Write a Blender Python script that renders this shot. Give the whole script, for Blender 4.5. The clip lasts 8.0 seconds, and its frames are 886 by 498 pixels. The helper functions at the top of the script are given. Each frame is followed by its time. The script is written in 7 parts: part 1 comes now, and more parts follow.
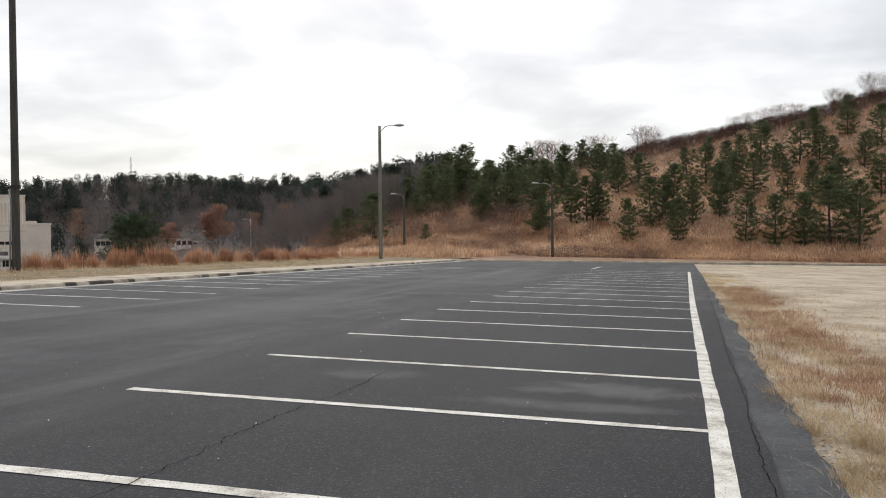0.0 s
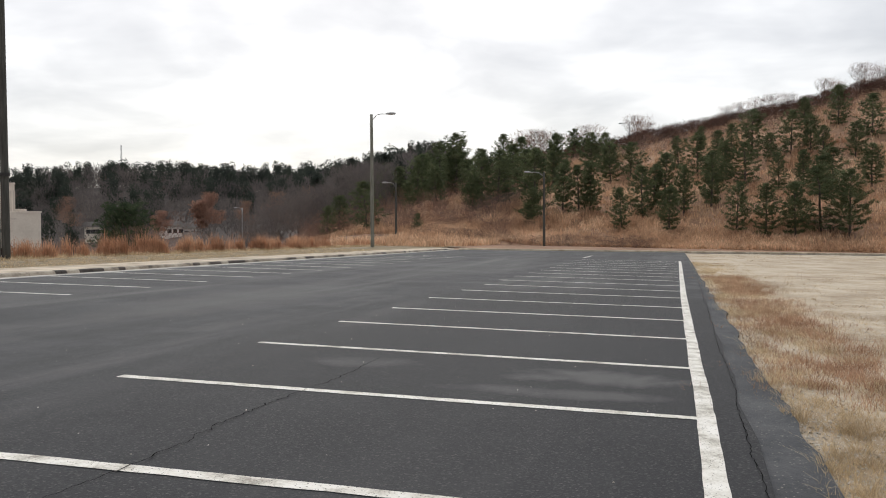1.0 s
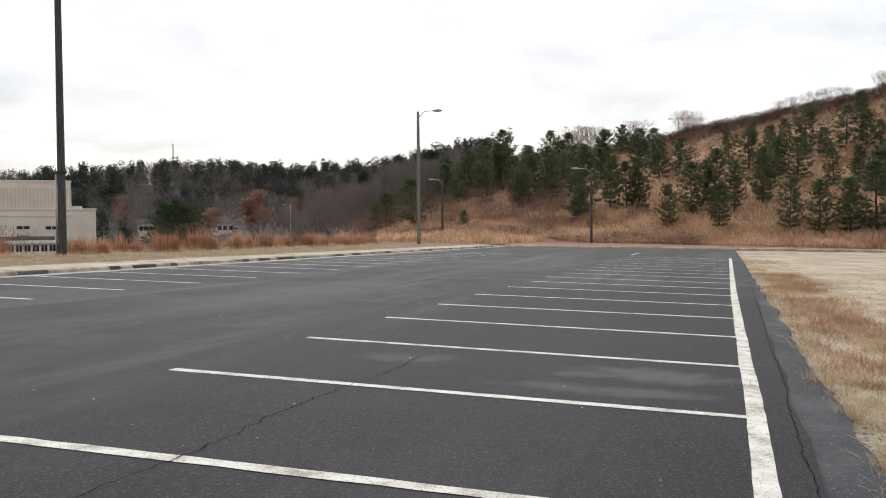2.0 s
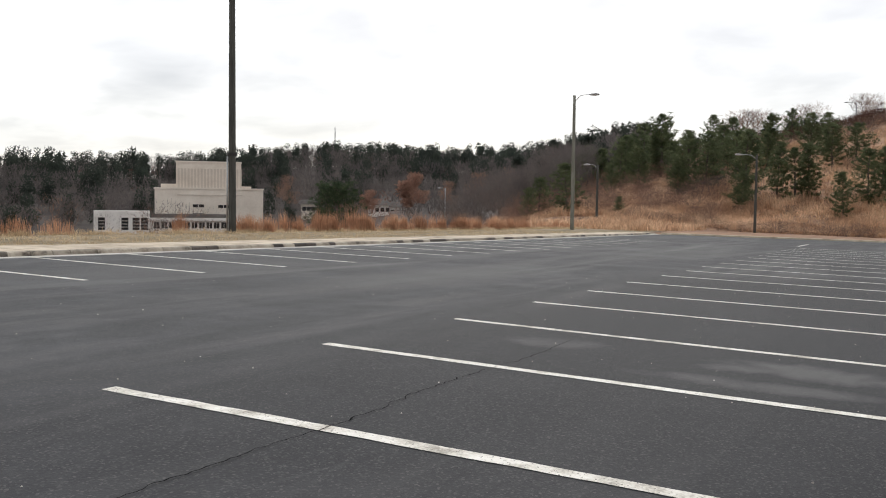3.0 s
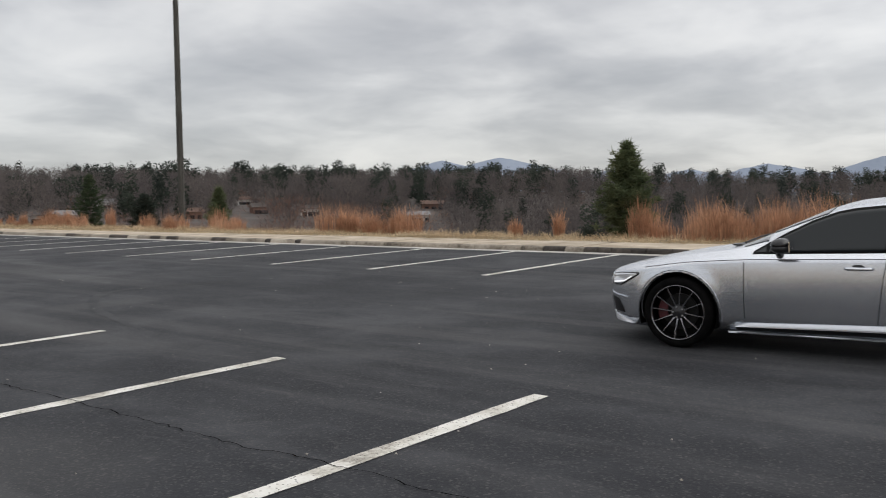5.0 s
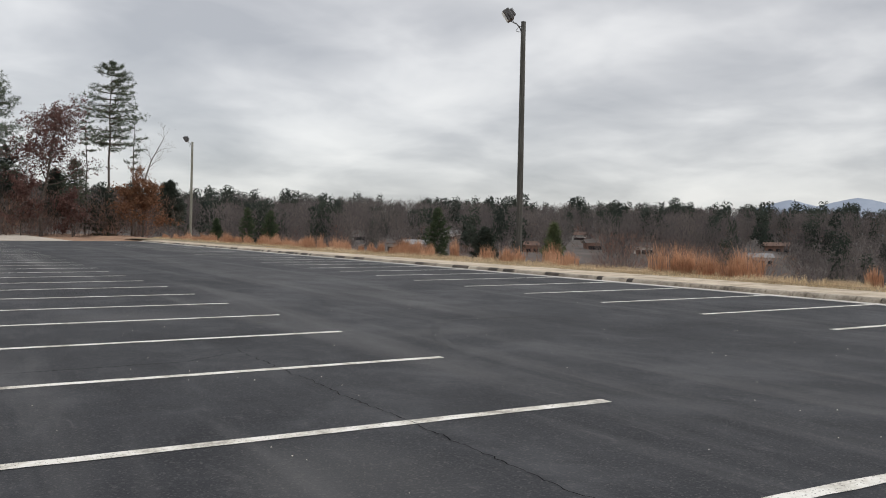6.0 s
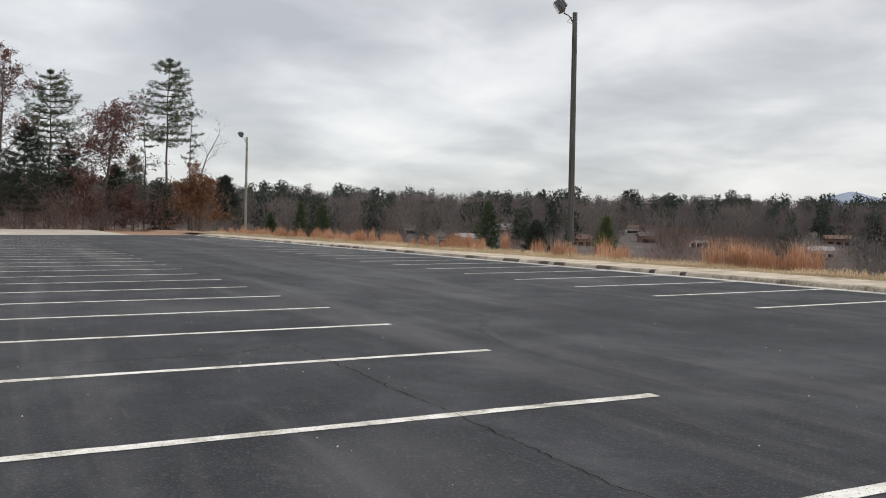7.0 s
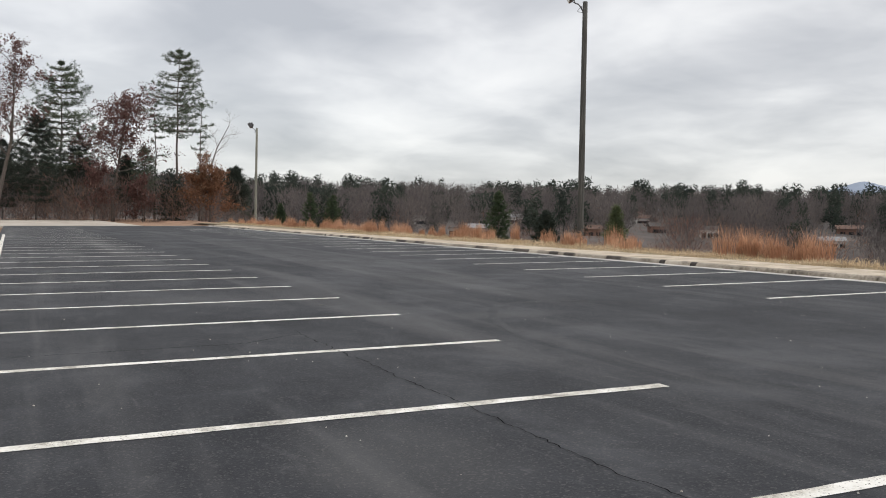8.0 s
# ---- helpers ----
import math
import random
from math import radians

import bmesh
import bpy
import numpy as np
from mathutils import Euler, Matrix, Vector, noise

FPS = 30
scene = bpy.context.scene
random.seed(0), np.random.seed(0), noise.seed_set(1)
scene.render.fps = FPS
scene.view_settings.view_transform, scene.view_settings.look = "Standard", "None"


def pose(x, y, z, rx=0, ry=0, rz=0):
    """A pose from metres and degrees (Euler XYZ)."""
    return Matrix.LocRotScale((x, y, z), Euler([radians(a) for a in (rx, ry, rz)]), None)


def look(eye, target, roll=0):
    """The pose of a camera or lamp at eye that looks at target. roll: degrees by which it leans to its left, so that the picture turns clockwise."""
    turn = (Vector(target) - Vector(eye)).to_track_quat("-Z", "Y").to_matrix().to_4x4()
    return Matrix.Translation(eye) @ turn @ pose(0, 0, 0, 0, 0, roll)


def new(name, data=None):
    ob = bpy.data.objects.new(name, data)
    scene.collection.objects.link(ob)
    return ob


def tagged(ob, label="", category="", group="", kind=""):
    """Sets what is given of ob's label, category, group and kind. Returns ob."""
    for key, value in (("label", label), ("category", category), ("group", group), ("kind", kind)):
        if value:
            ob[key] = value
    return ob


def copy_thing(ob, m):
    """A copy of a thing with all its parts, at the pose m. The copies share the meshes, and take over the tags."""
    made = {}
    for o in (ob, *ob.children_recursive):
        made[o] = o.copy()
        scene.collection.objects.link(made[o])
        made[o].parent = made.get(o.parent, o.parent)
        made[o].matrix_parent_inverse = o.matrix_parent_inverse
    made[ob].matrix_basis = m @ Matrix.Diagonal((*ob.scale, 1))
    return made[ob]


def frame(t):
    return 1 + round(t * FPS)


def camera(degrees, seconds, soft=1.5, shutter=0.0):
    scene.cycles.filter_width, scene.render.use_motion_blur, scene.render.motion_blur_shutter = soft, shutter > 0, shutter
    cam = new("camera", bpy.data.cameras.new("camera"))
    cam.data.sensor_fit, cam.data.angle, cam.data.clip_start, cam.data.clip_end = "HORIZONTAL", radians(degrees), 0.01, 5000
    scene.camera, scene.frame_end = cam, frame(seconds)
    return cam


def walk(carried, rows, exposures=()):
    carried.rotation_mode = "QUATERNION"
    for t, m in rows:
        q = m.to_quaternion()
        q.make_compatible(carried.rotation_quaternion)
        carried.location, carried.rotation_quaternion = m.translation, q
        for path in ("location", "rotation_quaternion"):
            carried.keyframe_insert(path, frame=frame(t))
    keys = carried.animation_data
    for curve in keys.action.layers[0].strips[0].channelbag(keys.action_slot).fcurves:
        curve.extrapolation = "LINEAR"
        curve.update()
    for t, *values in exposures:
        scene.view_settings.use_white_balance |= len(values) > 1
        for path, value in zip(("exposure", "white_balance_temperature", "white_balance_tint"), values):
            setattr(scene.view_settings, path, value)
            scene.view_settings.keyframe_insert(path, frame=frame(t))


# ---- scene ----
cam = camera(54.03, 8.0, soft=1.0, shutter=0.05)
# seconds, x, y, z, tilt, lean, turn
PATH = [
    (0.0, -0.000, -0.000, 1.500, -0.940, 0.478, 15.339),
    (0.5, 0.010, 0.001, 1.491, -1.247, 0.340, 14.887),
    (1.0, 0.013, 0.001, 1.490, -1.678, 0.354, 14.812),
    (2.5, 0.035, -0.020, 1.481, -2.222, -0.013, 21.907),
    (3.0, 0.079, -0.017, 1.480, -2.909, -0.684, 27.919),
    (3.5, 0.065, -0.051, 1.472, -3.347, -0.915, 37.703),
    (4.0, 0.021, -0.088, 1.473, -4.133, -0.627, 57.373),
    (4.2, 0.007, -0.132, 1.462, -4.374, -0.229, 69.153),
    (4.3, 0.001, -0.159, 1.459, -4.458, 0.008, 76.471),
    (4.4, -0.006, -0.206, 1.458, -4.420, 0.426, 84.830),
    (4.5, -0.007, -0.248, 1.453, -4.277, 0.780, 93.748),
    (4.6, -0.011, -0.287, 1.459, -4.038, 1.269, 102.297),
    (4.7, -0.004, -0.320, 1.463, -3.723, 1.415, 110.186),
    (5.8, -0.013, -0.353, 1.519, -0.075, -1.278, 147.381),
    (6.0, -0.024, -0.351, 1.524, 0.078, -1.219, 149.472),
    (6.5, -0.059, -0.339, 1.520, 0.025, -1.037, 151.923),
    (7.0, -0.076, -0.334, 1.517, -0.420, -1.138, 152.885),
    (7.5, -0.096, -0.334, 1.518, -0.805, -0.967, 153.433),
    (8.0, -0.087, -0.336, 1.514, -1.057, -1.085, 153.523),
]
walk(cam, [(t, pose(x, y, z, 90 + tilt, 0, turn) @ pose(0, 0, 0, 0, 0, -lean)) for t, x, y, z, tilt, lean, turn in PATH],
     exposures=[(0.0, 0.0), (1.0, 0.0), (2.5, 0.17), (3.5, 0.08), (4.0, 0.07), (4.2, -0.36), (4.5, -0.52), (4.7, -0.18), (5.8, 0.05), (6.5, 0.12), (8.0, 0.22)])

# ---- light ----
SUN_AZ, SUN_EL = radians(24), radians(36)
SUN_DIR = Vector((-math.sin(SUN_AZ) * math.cos(SUN_EL), math.cos(SUN_AZ) * math.cos(SUN_EL), math.sin(SUN_EL)))


def node(tree, kind, at=None, **values):
    n = tree.nodes.new(kind)
    for key, value in (at or {}).items():
        n.inputs[key].default_value = value
    for key, value in values.items():
        setattr(n, key, value)
    return n


def maths(tree, op, a, b=None, clamp=False):
    n = tree.nodes.new("ShaderNodeMath")
    n.operation, n.use_clamp = op, clamp
    for i, v in enumerate((a, b)):
        if v is None:
            continue
        if hasattr(v, "is_output"):
            tree.links.new(v, n.inputs[i])
        else:
            n.inputs[i].default_value = v
    return n.outputs[0]


def ramp(tree, fac, stops):
    n = tree.nodes.new("ShaderNodeValToRGB")
    while len(n.color_ramp.elements) < len(stops):
        n.color_ramp.elements.new(0.5)
    for e, (at, colour) in zip(n.color_ramp.elements, stops):
        e.position, e.color = at, (*colour, 1)
    tree.links.new(fac, n.inputs[0])
    return n.outputs[0]


def make_world():
    world = bpy.data.worlds.new("sky")
    scene.world = world
    world.use_nodes = True
    tree = world.node_tree
    tree.nodes.clear()
    out = node(tree, "ShaderNodeOutputWorld")
    clear = node(tree, "ShaderNodeTexSky", sky_type="NISHITA", sun_disc=False, sun_elevation=SUN_EL, sun_rotation=-SUN_AZ)
    back = node(tree, "ShaderNodeBackground", {"Strength": 0.02})
    tree.links.new(clear.outputs[0], back.inputs[0])
    where = node(tree, "ShaderNodeTexCoord")
    xyz = node(tree, "ShaderNodeSeparateXYZ")
    tree.links.new(where.outputs["Generated"], xyz.inputs[0])
    up = maths(tree, "ADD", maths(tree, "MAXIMUM", xyz.outputs[2], 0.0), 0.2)
    flat = node(tree, "ShaderNodeCombineXYZ")
    tree.links.new(maths(tree, "DIVIDE", xyz.outputs[0], up), flat.inputs[0])
    tree.links.new(maths(tree, "DIVIDE", xyz.outputs[1], up), flat.inputs[1])
    big = node(tree, "ShaderNodeTexNoise", {"Scale": 0.95, "Detail": 5.0, "Roughness": 0.5, "Distortion": 0.4})
    fine = node(tree, "ShaderNodeTexNoise", {"Scale": 2.6, "Detail": 4.0, "Roughness": 0.5, "Distortion": 0.3})
    for n in (big, fine):
        tree.links.new(flat.outputs[0], n.inputs["Vector"])
    mix = maths(tree, "ADD", maths(tree, "MULTIPLY", big.outputs[0], 0.65), maths(tree, "MULTIPLY", fine.outputs[0], 0.35))
    cloud = ramp(tree, mix, [(0.36, (0.475, 0.475, 0.489)), (0.47, (0.628, 0.622, 0.627)), (0.56, (0.795, 0.785, 0.778)), (0.66, (0.925, 0.908, 0.888))])
    # the cloud glows a little more on the sun's side
    side = node(tree, "ShaderNodeVectorMath", operation="DOT_PRODUCT")
    side.inputs[1].default_value = SUN_DIR
    tree.links.new(where.outputs["Generated"], side.inputs[0])
    glow = maths(tree, "ADD", maths(tree, "MULTIPLY", maths(tree, "MAXIMUM", side.outputs["Value"], 0.0), 0.42), 0.84)
    # an overcast sky brightens towards the zenith
    glow = maths(tree, "MULTIPLY", glow, maths(tree, "ADD", maths(tree, "MULTIPLY", maths(tree, "MAXIMUM", xyz.outputs[2], 0.0), 0.62), 0.87))
    cover = node(tree, "ShaderNodeBackground")
    tree.links.new(cloud, cover.inputs[0])
    tree.links.new(glow, cover.inputs[1])
    both = node(tree, "ShaderNodeAddShader")
    tree.links.new(back.outputs[0], both.inputs[0])
    tree.links.new(cover.outputs[0], both.inputs[1])
    tree.links.new(both.outputs[0], out.inputs[0])


make_world()
sun_data = bpy.data.lights.new("sun", "SUN")
sun_data.energy, sun_data.angle, sun_data.color = 0.7, radians(60), (1.0, 0.96, 0.9)
sun = new("sun", sun_data)
sun.matrix_basis = look(SUN_DIR * 50, (0, 0, 0))

# ---- materials ----
MATS = {}


def material(name, stops, scale=4.0, detail=6.0, rough=0.85, metal=0.0, bump=0.0, bump_scale=60.0, fleck=None, island=0.0, spec=0.5, stretch=(1, 1, 1), coat=0.0, each=0.0, leaf=0.0):
    """A surface whose colour wanders between the stops by noise at one scale and by finer noise at another.
    fleck: (colour, scale, share) of small specks. island, each: how much pieces differ in brightness.
    leaf: the share of light that passes through thin blades, needles and twigs."""
    if name in MATS:
        return MATS[name]
    m = bpy.data.materials.new(name)
    m.use_nodes = True
    tree = m.node_tree
    tree.nodes.clear()
    out = node(tree, "ShaderNodeOutputMaterial")
    bsdf = node(tree, "ShaderNodeBsdfPrincipled", {"Roughness": rough, "Metallic": metal, "Specular IOR Level": spec, "Coat Weight": coat})
    if leaf:
        through_light = node(tree, "ShaderNodeBsdfTranslucent")
        blend = node(tree, "ShaderNodeMixShader", {"Fac": leaf})
        tree.links.new(bsdf.outputs[0], blend.inputs[1])
        tree.links.new(through_light.outputs[0], blend.inputs[2])
        tree.links.new(blend.outputs[0], out.inputs[0])
    else:
        tree.links.new(bsdf.outputs[0], out.inputs[0])
    where = node(tree, "ShaderNodeTexCoord")
    mapping = node(tree, "ShaderNodeMapping", {"Scale": stretch})
    tree.links.new(where.outputs["Object"], mapping.inputs[0])
    wide = node(tree, "ShaderNodeTexNoise", {"Scale": scale, "Detail": detail, "Roughness": 0.6})
    grain = node(tree, "ShaderNodeTexNoise", {"Scale": scale * 14, "Detail": 3.0})
    for n in (wide, grain):
        tree.links.new(mapping.outputs[0], n.inputs["Vector"])
    fac = maths(tree, "ADD", maths(tree, "MULTIPLY", wide.outputs[0], 0.75), maths(tree, "MULTIPLY", grain.outputs[0], 0.25))
    n = len(stops)
    colour = ramp(tree, fac, [(0.36 + 0.28 * i / max(1, n - 1), c) for i, c in enumerate(stops)])
    if fleck:
        tint, fscale, share = fleck
        dots = node(tree, "ShaderNodeTexVoronoi", {"Scale": fscale})
        tree.links.new(mapping.outputs[0], dots.inputs["Vector"])
        some = node(tree, "ShaderNodeTexWhiteNoise", noise_dimensions="3D")
        tree.links.new(dots.outputs["Position"], some.inputs["Vector"])
        pick = maths(tree, "MULTIPLY", maths(tree, "LESS_THAN", some.outputs["Value"], share), maths(tree, "LESS_THAN", dots.outputs["Distance"], 0.35))
        mix = node(tree, "ShaderNodeMix", data_type="RGBA")
        tree.links.new(pick, mix.inputs[0])
        tree.links.new(colour, mix.inputs[6])
        mix.inputs[7].default_value = (*tint, 1)
        colour = mix.outputs[2]
    if island or each:
        if island:
            source, amount = node(tree, "ShaderNodeNewGeometry").outputs["Random Per Island"], island
        else:
            source, amount = node(tree, "ShaderNodeObjectInfo").outputs["Random"], each
        vary = node(tree, "ShaderNodeHueSaturation")
        tree.links.new(maths(tree, "ADD", maths(tree, "MULTIPLY", source, amount), 1.0 - amount / 2), vary.inputs["Value"])
        tree.links.new(colour, vary.inputs["Color"])
        colour = vary.outputs[0]
    tree.links.new(colour, bsdf.inputs["Base Color"])
    if leaf:
        tree.links.new(colour, through_light.inputs["Color"])
    if bump:
        relief = node(tree, "ShaderNodeTexNoise", {"Scale": bump_scale, "Detail": 4.0})
        tree.links.new(mapping.outputs[0], relief.inputs["Vector"])
        b = node(tree, "ShaderNodeBump", {"Strength": bump, "Distance": 0.02})
        tree.links.new(relief.outputs[0], b.inputs["Height"])
        tree.links.new(b.outputs[0], bsdf.inputs["Normal"])
    MATS[name] = m
    return m


def plain(name, colour, rough=0.5, metal=0.0, spec=0.5, coat=0.0, emit=None, glow=0.0):
    if name in MATS:
        return MATS[name]
    m = bpy.data.materials.new(name)
    m.use_nodes = True
    b = m.node_tree.nodes["Principled BSDF"]
    b.inputs["Base Color"].default_value = (*colour, 1)
    b.inputs["Roughness"].default_value, b.inputs["Metallic"].default_value = rough, metal
    b.inputs["Specular IOR Level"].default_value, b.inputs["Coat Weight"].default_value = spec, coat
    if emit:
        b.inputs["Emission Color"].default_value, b.inputs["Emission Strength"].default_value = (*emit, 1), glow
    MATS[name] = m
    return m


# x, y, half lengths, strength
DUSTY_HOLLOWS = [(-0.75, 9.15, 1.0, 0.55, 0.75), (-0.95, 8.1, 1.2, 0.3, 0.6), (-3.4, 9.3, 0.7, 0.45, 0.45), (-14.5, 0.2, 2.4, 1.1, 0.6), (-9.0, 17.0, 1.6, 6.0, 0.4),
                 (-3.0, -15.5, 1.4, 1.0, 0.35), (-6.6, -11.5, 1.2, 0.5, 0.35), (-2.2, -5.2, 0.8, 1.2, 0.3), (-13.2, 14.0, 2.0, 5.0, 0.35), (-8.4, 40.0, 2.2, 14.0, 0.4)]


def asphalt_material():
    """Old sealed asphalt: fine aggregate, dusty patches drawn out along the driving lane, tyre marks."""
    m = bpy.data.materials.new("asphalt")
    m.use_nodes = True
    tree = m.node_tree
    tree.nodes.clear()
    out = node(tree, "ShaderNodeOutputMaterial")
    bsdf = node(tree, "ShaderNodeBsdfPrincipled", {"Roughness": 0.71, "Specular IOR Level": 0.18})
    tree.links.new(bsdf.outputs[0], out.inputs[0])
    where = node(tree, "ShaderNodeTexCoord")

    def noise_at(scale, detail=4.0, stretch=(1, 1, 1), distortion=0.0):
        mp = node(tree, "ShaderNodeMapping", {"Scale": stretch})
        tree.links.new(where.outputs["Object"], mp.inputs[0])
        n = node(tree, "ShaderNodeTexNoise", {"Scale": scale, "Detail": detail, "Roughness": 0.6, "Distortion": distortion})
        tree.links.new(mp.outputs[0], n.inputs["Vector"])
        return n.outputs[0]

    patches = noise_at(0.35, 5.0)
    streaks = noise_at(0.5, 5.0, (1.0, 0.07, 1), 1.2)
    worn = noise_at(1.6, 5.0, (1, 0.6, 1), 0.6)
    grit = noise_at(45, 3.0)
    base = ramp(tree, maths(tree, "ADD", maths(tree, "MULTIPLY", patches, 0.6), maths(tree, "MULTIPLY", worn, 0.4)),
                [(0.38, (0.016, 0.0172, 0.021)), (0.5, (0.0305, 0.032, 0.0365)), (0.62, (0.06, 0.0615, 0.067))])
    dust = maths(tree, "MULTIPLY", maths(tree, "SUBTRACT", streaks, 0.5), 3.0, True)
    mix = node(tree, "ShaderNodeMix", data_type="RGBA")
    scuff = maths(tree, "MULTIPLY", maths(tree, "SUBTRACT", noise_at(3.2, 6.0, (1, 0.35, 1), 2.0), 0.61), 7.0, True)
    spots = maths(tree, "MULTIPLY", maths(tree, "SUBTRACT", noise_at(11, 4.0), 0.66), 8.0, True)
    soil = maths(tree, "ADD", maths(tree, "MULTIPLY", dust, 0.95), maths(tree, "ADD", maths(tree, "MULTIPLY", scuff, 0.3), maths(tree, "MULTIPLY", spots, 0.3)), True)
    tree.links.new(soil, mix.inputs[0])
    tree.links.new(base, mix.inputs[6])
    mix.inputs[7].default_value = (0.118, 0.116, 0.117, 1)
    # darker tone over the upper bays by the gravel, dust dried in shallow hollows
    xyz = node(tree, "ShaderNodeSeparateXYZ")
    tree.links.new(where.outputs["Object"], xyz.inputs[0])
    drift = maths(tree, "MULTIPLY", maths(tree, "SUBTRACT", patches, 0.5), 5.0)

    def band(value, low, high, soft):
        up = maths(tree, "DIVIDE", maths(tree, "SUBTRACT", value, low), soft, True)
        down = maths(tree, "DIVIDE", maths(tree, "SUBTRACT", high, value), soft, True)
        return maths(tree, "MULTIPLY", up, down)
    upper_dark = maths(tree, "MULTIPLY", band(maths(tree, "ADD", xyz.outputs[0], drift), -6.5, 3.0, 2.0), band(maths(tree, "ADD", xyz.outputs[1], drift), 1.0, 26.0, 5.0))
    hollow = None
    for hx, hy, rx, ry, amount in DUSTY_HOLLOWS:
        u = maths(tree, "DIVIDE", maths(tree, "SUBTRACT", xyz.outputs[0], hx), rx)
        v = maths(tree, "DIVIDE", maths(tree, "SUBTRACT", xyz.outputs[1], hy), ry)
        r = maths(tree, "ADD", maths(tree, "ADD", maths(tree, "MULTIPLY", u, u), maths(tree, "MULTIPLY", v, v)), maths(tree, "MULTIPLY", maths(tree, "SUBTRACT", worn, 0.5), 3.0))
        one = maths(tree, "MULTIPLY", maths(tree, "SUBTRACT", 1.0, r, True), amount)
        hollow = one if hollow is None else maths(tree, "MAXIMUM", hollow, one)
    sealed = node(tree, "ShaderNodeMix", data_type="RGBA")
    tree.links.new(maths(tree, "MULTIPLY", upper_dark, 0.85), sealed.inputs[0])
    tree.links.new(mix.outputs[2], sealed.inputs[6])
    sealed.inputs[7].default_value = (0.012, 0.013, 0.016, 1)
    dried = node(tree, "ShaderNodeMix", data_type="RGBA")
    tree.links.new(hollow, dried.inputs[0])
    tree.links.new(sealed.outputs[2], dried.inputs[6])
    dried.inputs[7].default_value = (0.105, 0.104, 0.104, 1)
    dots = node(tree, "ShaderNodeTexVoronoi", {"Scale": 75.0})
    tree.links.new(where.outputs["Object"], dots.inputs["Vector"])
    stone = node(tree, "ShaderNodeTexWhiteNoise", noise_dimensions="3D")
    tree.links.new(dots.outputs["Position"], stone.inputs["Vector"])
    light = maths(tree, "POWER", stone.outputs["Value"], 9.0)
    mix2 = node(tree, "ShaderNodeMix", data_type="RGBA")
    tree.links.new(maths(tree, "MULTIPLY", light, 0.4), mix2.inputs[0])
    tree.links.new(dried.outputs[2], mix2.inputs[6])
    mix2.inputs[7].default_value = (0.15, 0.145, 0.135, 1)
    tree.links.new(mix2.outputs[2], bsdf.inputs["Base Color"])
    b = node(tree, "ShaderNodeBump", {"Strength": 0.6, "Distance": 0.004})
    tree.links.new(maths(tree, "ADD", grit, stone.outputs["Value"]), b.inputs["Height"])
    tree.links.new(b.outputs[0], bsdf.inputs["Normal"])
    return m


ASPHALT = asphalt_material()
PATCH = material("old_asphalt", [(0.026, 0.029, 0.034), (0.044, 0.047, 0.053), (0.075, 0.078, 0.083)], 1.4, bump=0.6, bump_scale=70, fleck=((0.2, 0.19, 0.17), 50, 0.12))
PAINT = material("worn_line_paint", [(0.3, 0.275, 0.235), (0.58, 0.555, 0.49), (0.74, 0.72, 0.665), (0.8, 0.785, 0.735)], 4.0, rough=0.75, bump=0.06, bump_scale=90, fleck=((0.17, 0.155, 0.135), 65, 0.2))
CONCRETE = material("weathered_concrete", [(0.28, 0.225, 0.16), (0.46, 0.385, 0.29), (0.6, 0.52, 0.41)], 1.2, bump=0.4, bump_scale=40, each=0.22)
KERB_FACE = material("kerb_concrete", [(0.06, 0.05, 0.04), (0.25, 0.215, 0.17), (0.38, 0.335, 0.27), (0.46, 0.41, 0.34)], 1.1, bump=0.5, bump_scale=30, each=0.4)
KERB_STAINED = material("mossy_stained_kerb", [(0.028, 0.024, 0.02), (0.06, 0.05, 0.042), (0.13, 0.11, 0.09)], 0.9, bump=0.5, bump_scale=30, each=0.5)
GUTTER = material("gutter_concrete", [(0.34, 0.32, 0.29), (0.5, 0.475, 0.435), (0.6, 0.575, 0.53)], 1.0, bump=0.3, each=0.25)
GROUND = material("dry_winter_grass_soil", [(0.16, 0.09, 0.053), (0.27, 0.16, 0.098), (0.38, 0.245, 0.155)], 0.35, rough=0.95, bump=1.0, bump_scale=8)
TURF = material("dormant_turf", [(0.12, 0.1, 0.05), (0.22, 0.17, 0.1), (0.32, 0.25, 0.16)], 1.1, rough=0.95, bump=1.0, bump_scale=25)
GRAVEL = material("pale_gravel", [(0.29, 0.22, 0.145), (0.44, 0.36, 0.26), (0.57, 0.5, 0.39)], 0.5, rough=0.95, bump=0.8, bump_scale=35, fleck=((0.6, 0.57, 0.5), 55, 0.25))
SAND = material("sandy_drive", [(0.3, 0.25, 0.2), (0.42, 0.37, 0.31), (0.5, 0.46, 0.4)], 0.4, rough=0.95, bump=0.5, bump_scale=20)
GALV = material("galvanised_steel", [(0.3, 0.31, 0.32), (0.42, 0.43, 0.44), (0.52, 0.53, 0.54)], 3.0, rough=0.45, metal=0.9)
WOOD_POLE = material("weathered_pole_wood", [(0.034, 0.034, 0.031), (0.062, 0.062, 0.056), (0.1, 0.1, 0.09)], 3.0, rough=0.9, stretch=(6, 6, 0.35), bump=0.5, bump_scale=30)
GREEN_POLE = material("grey_green_pole_wood", [(0.12, 0.122, 0.098), (0.18, 0.182, 0.152), (0.25, 0.25, 0.215)], 3.0, rough=0.9, stretch=(6, 6, 0.3), bump=0.4)
LAMP_GREY = material("lamp_grey_paint", [(0.26, 0.265, 0.27), (0.34, 0.345, 0.35), (0.42, 0.42, 0.42)], 5.0, rough=0.5, metal=0.3)
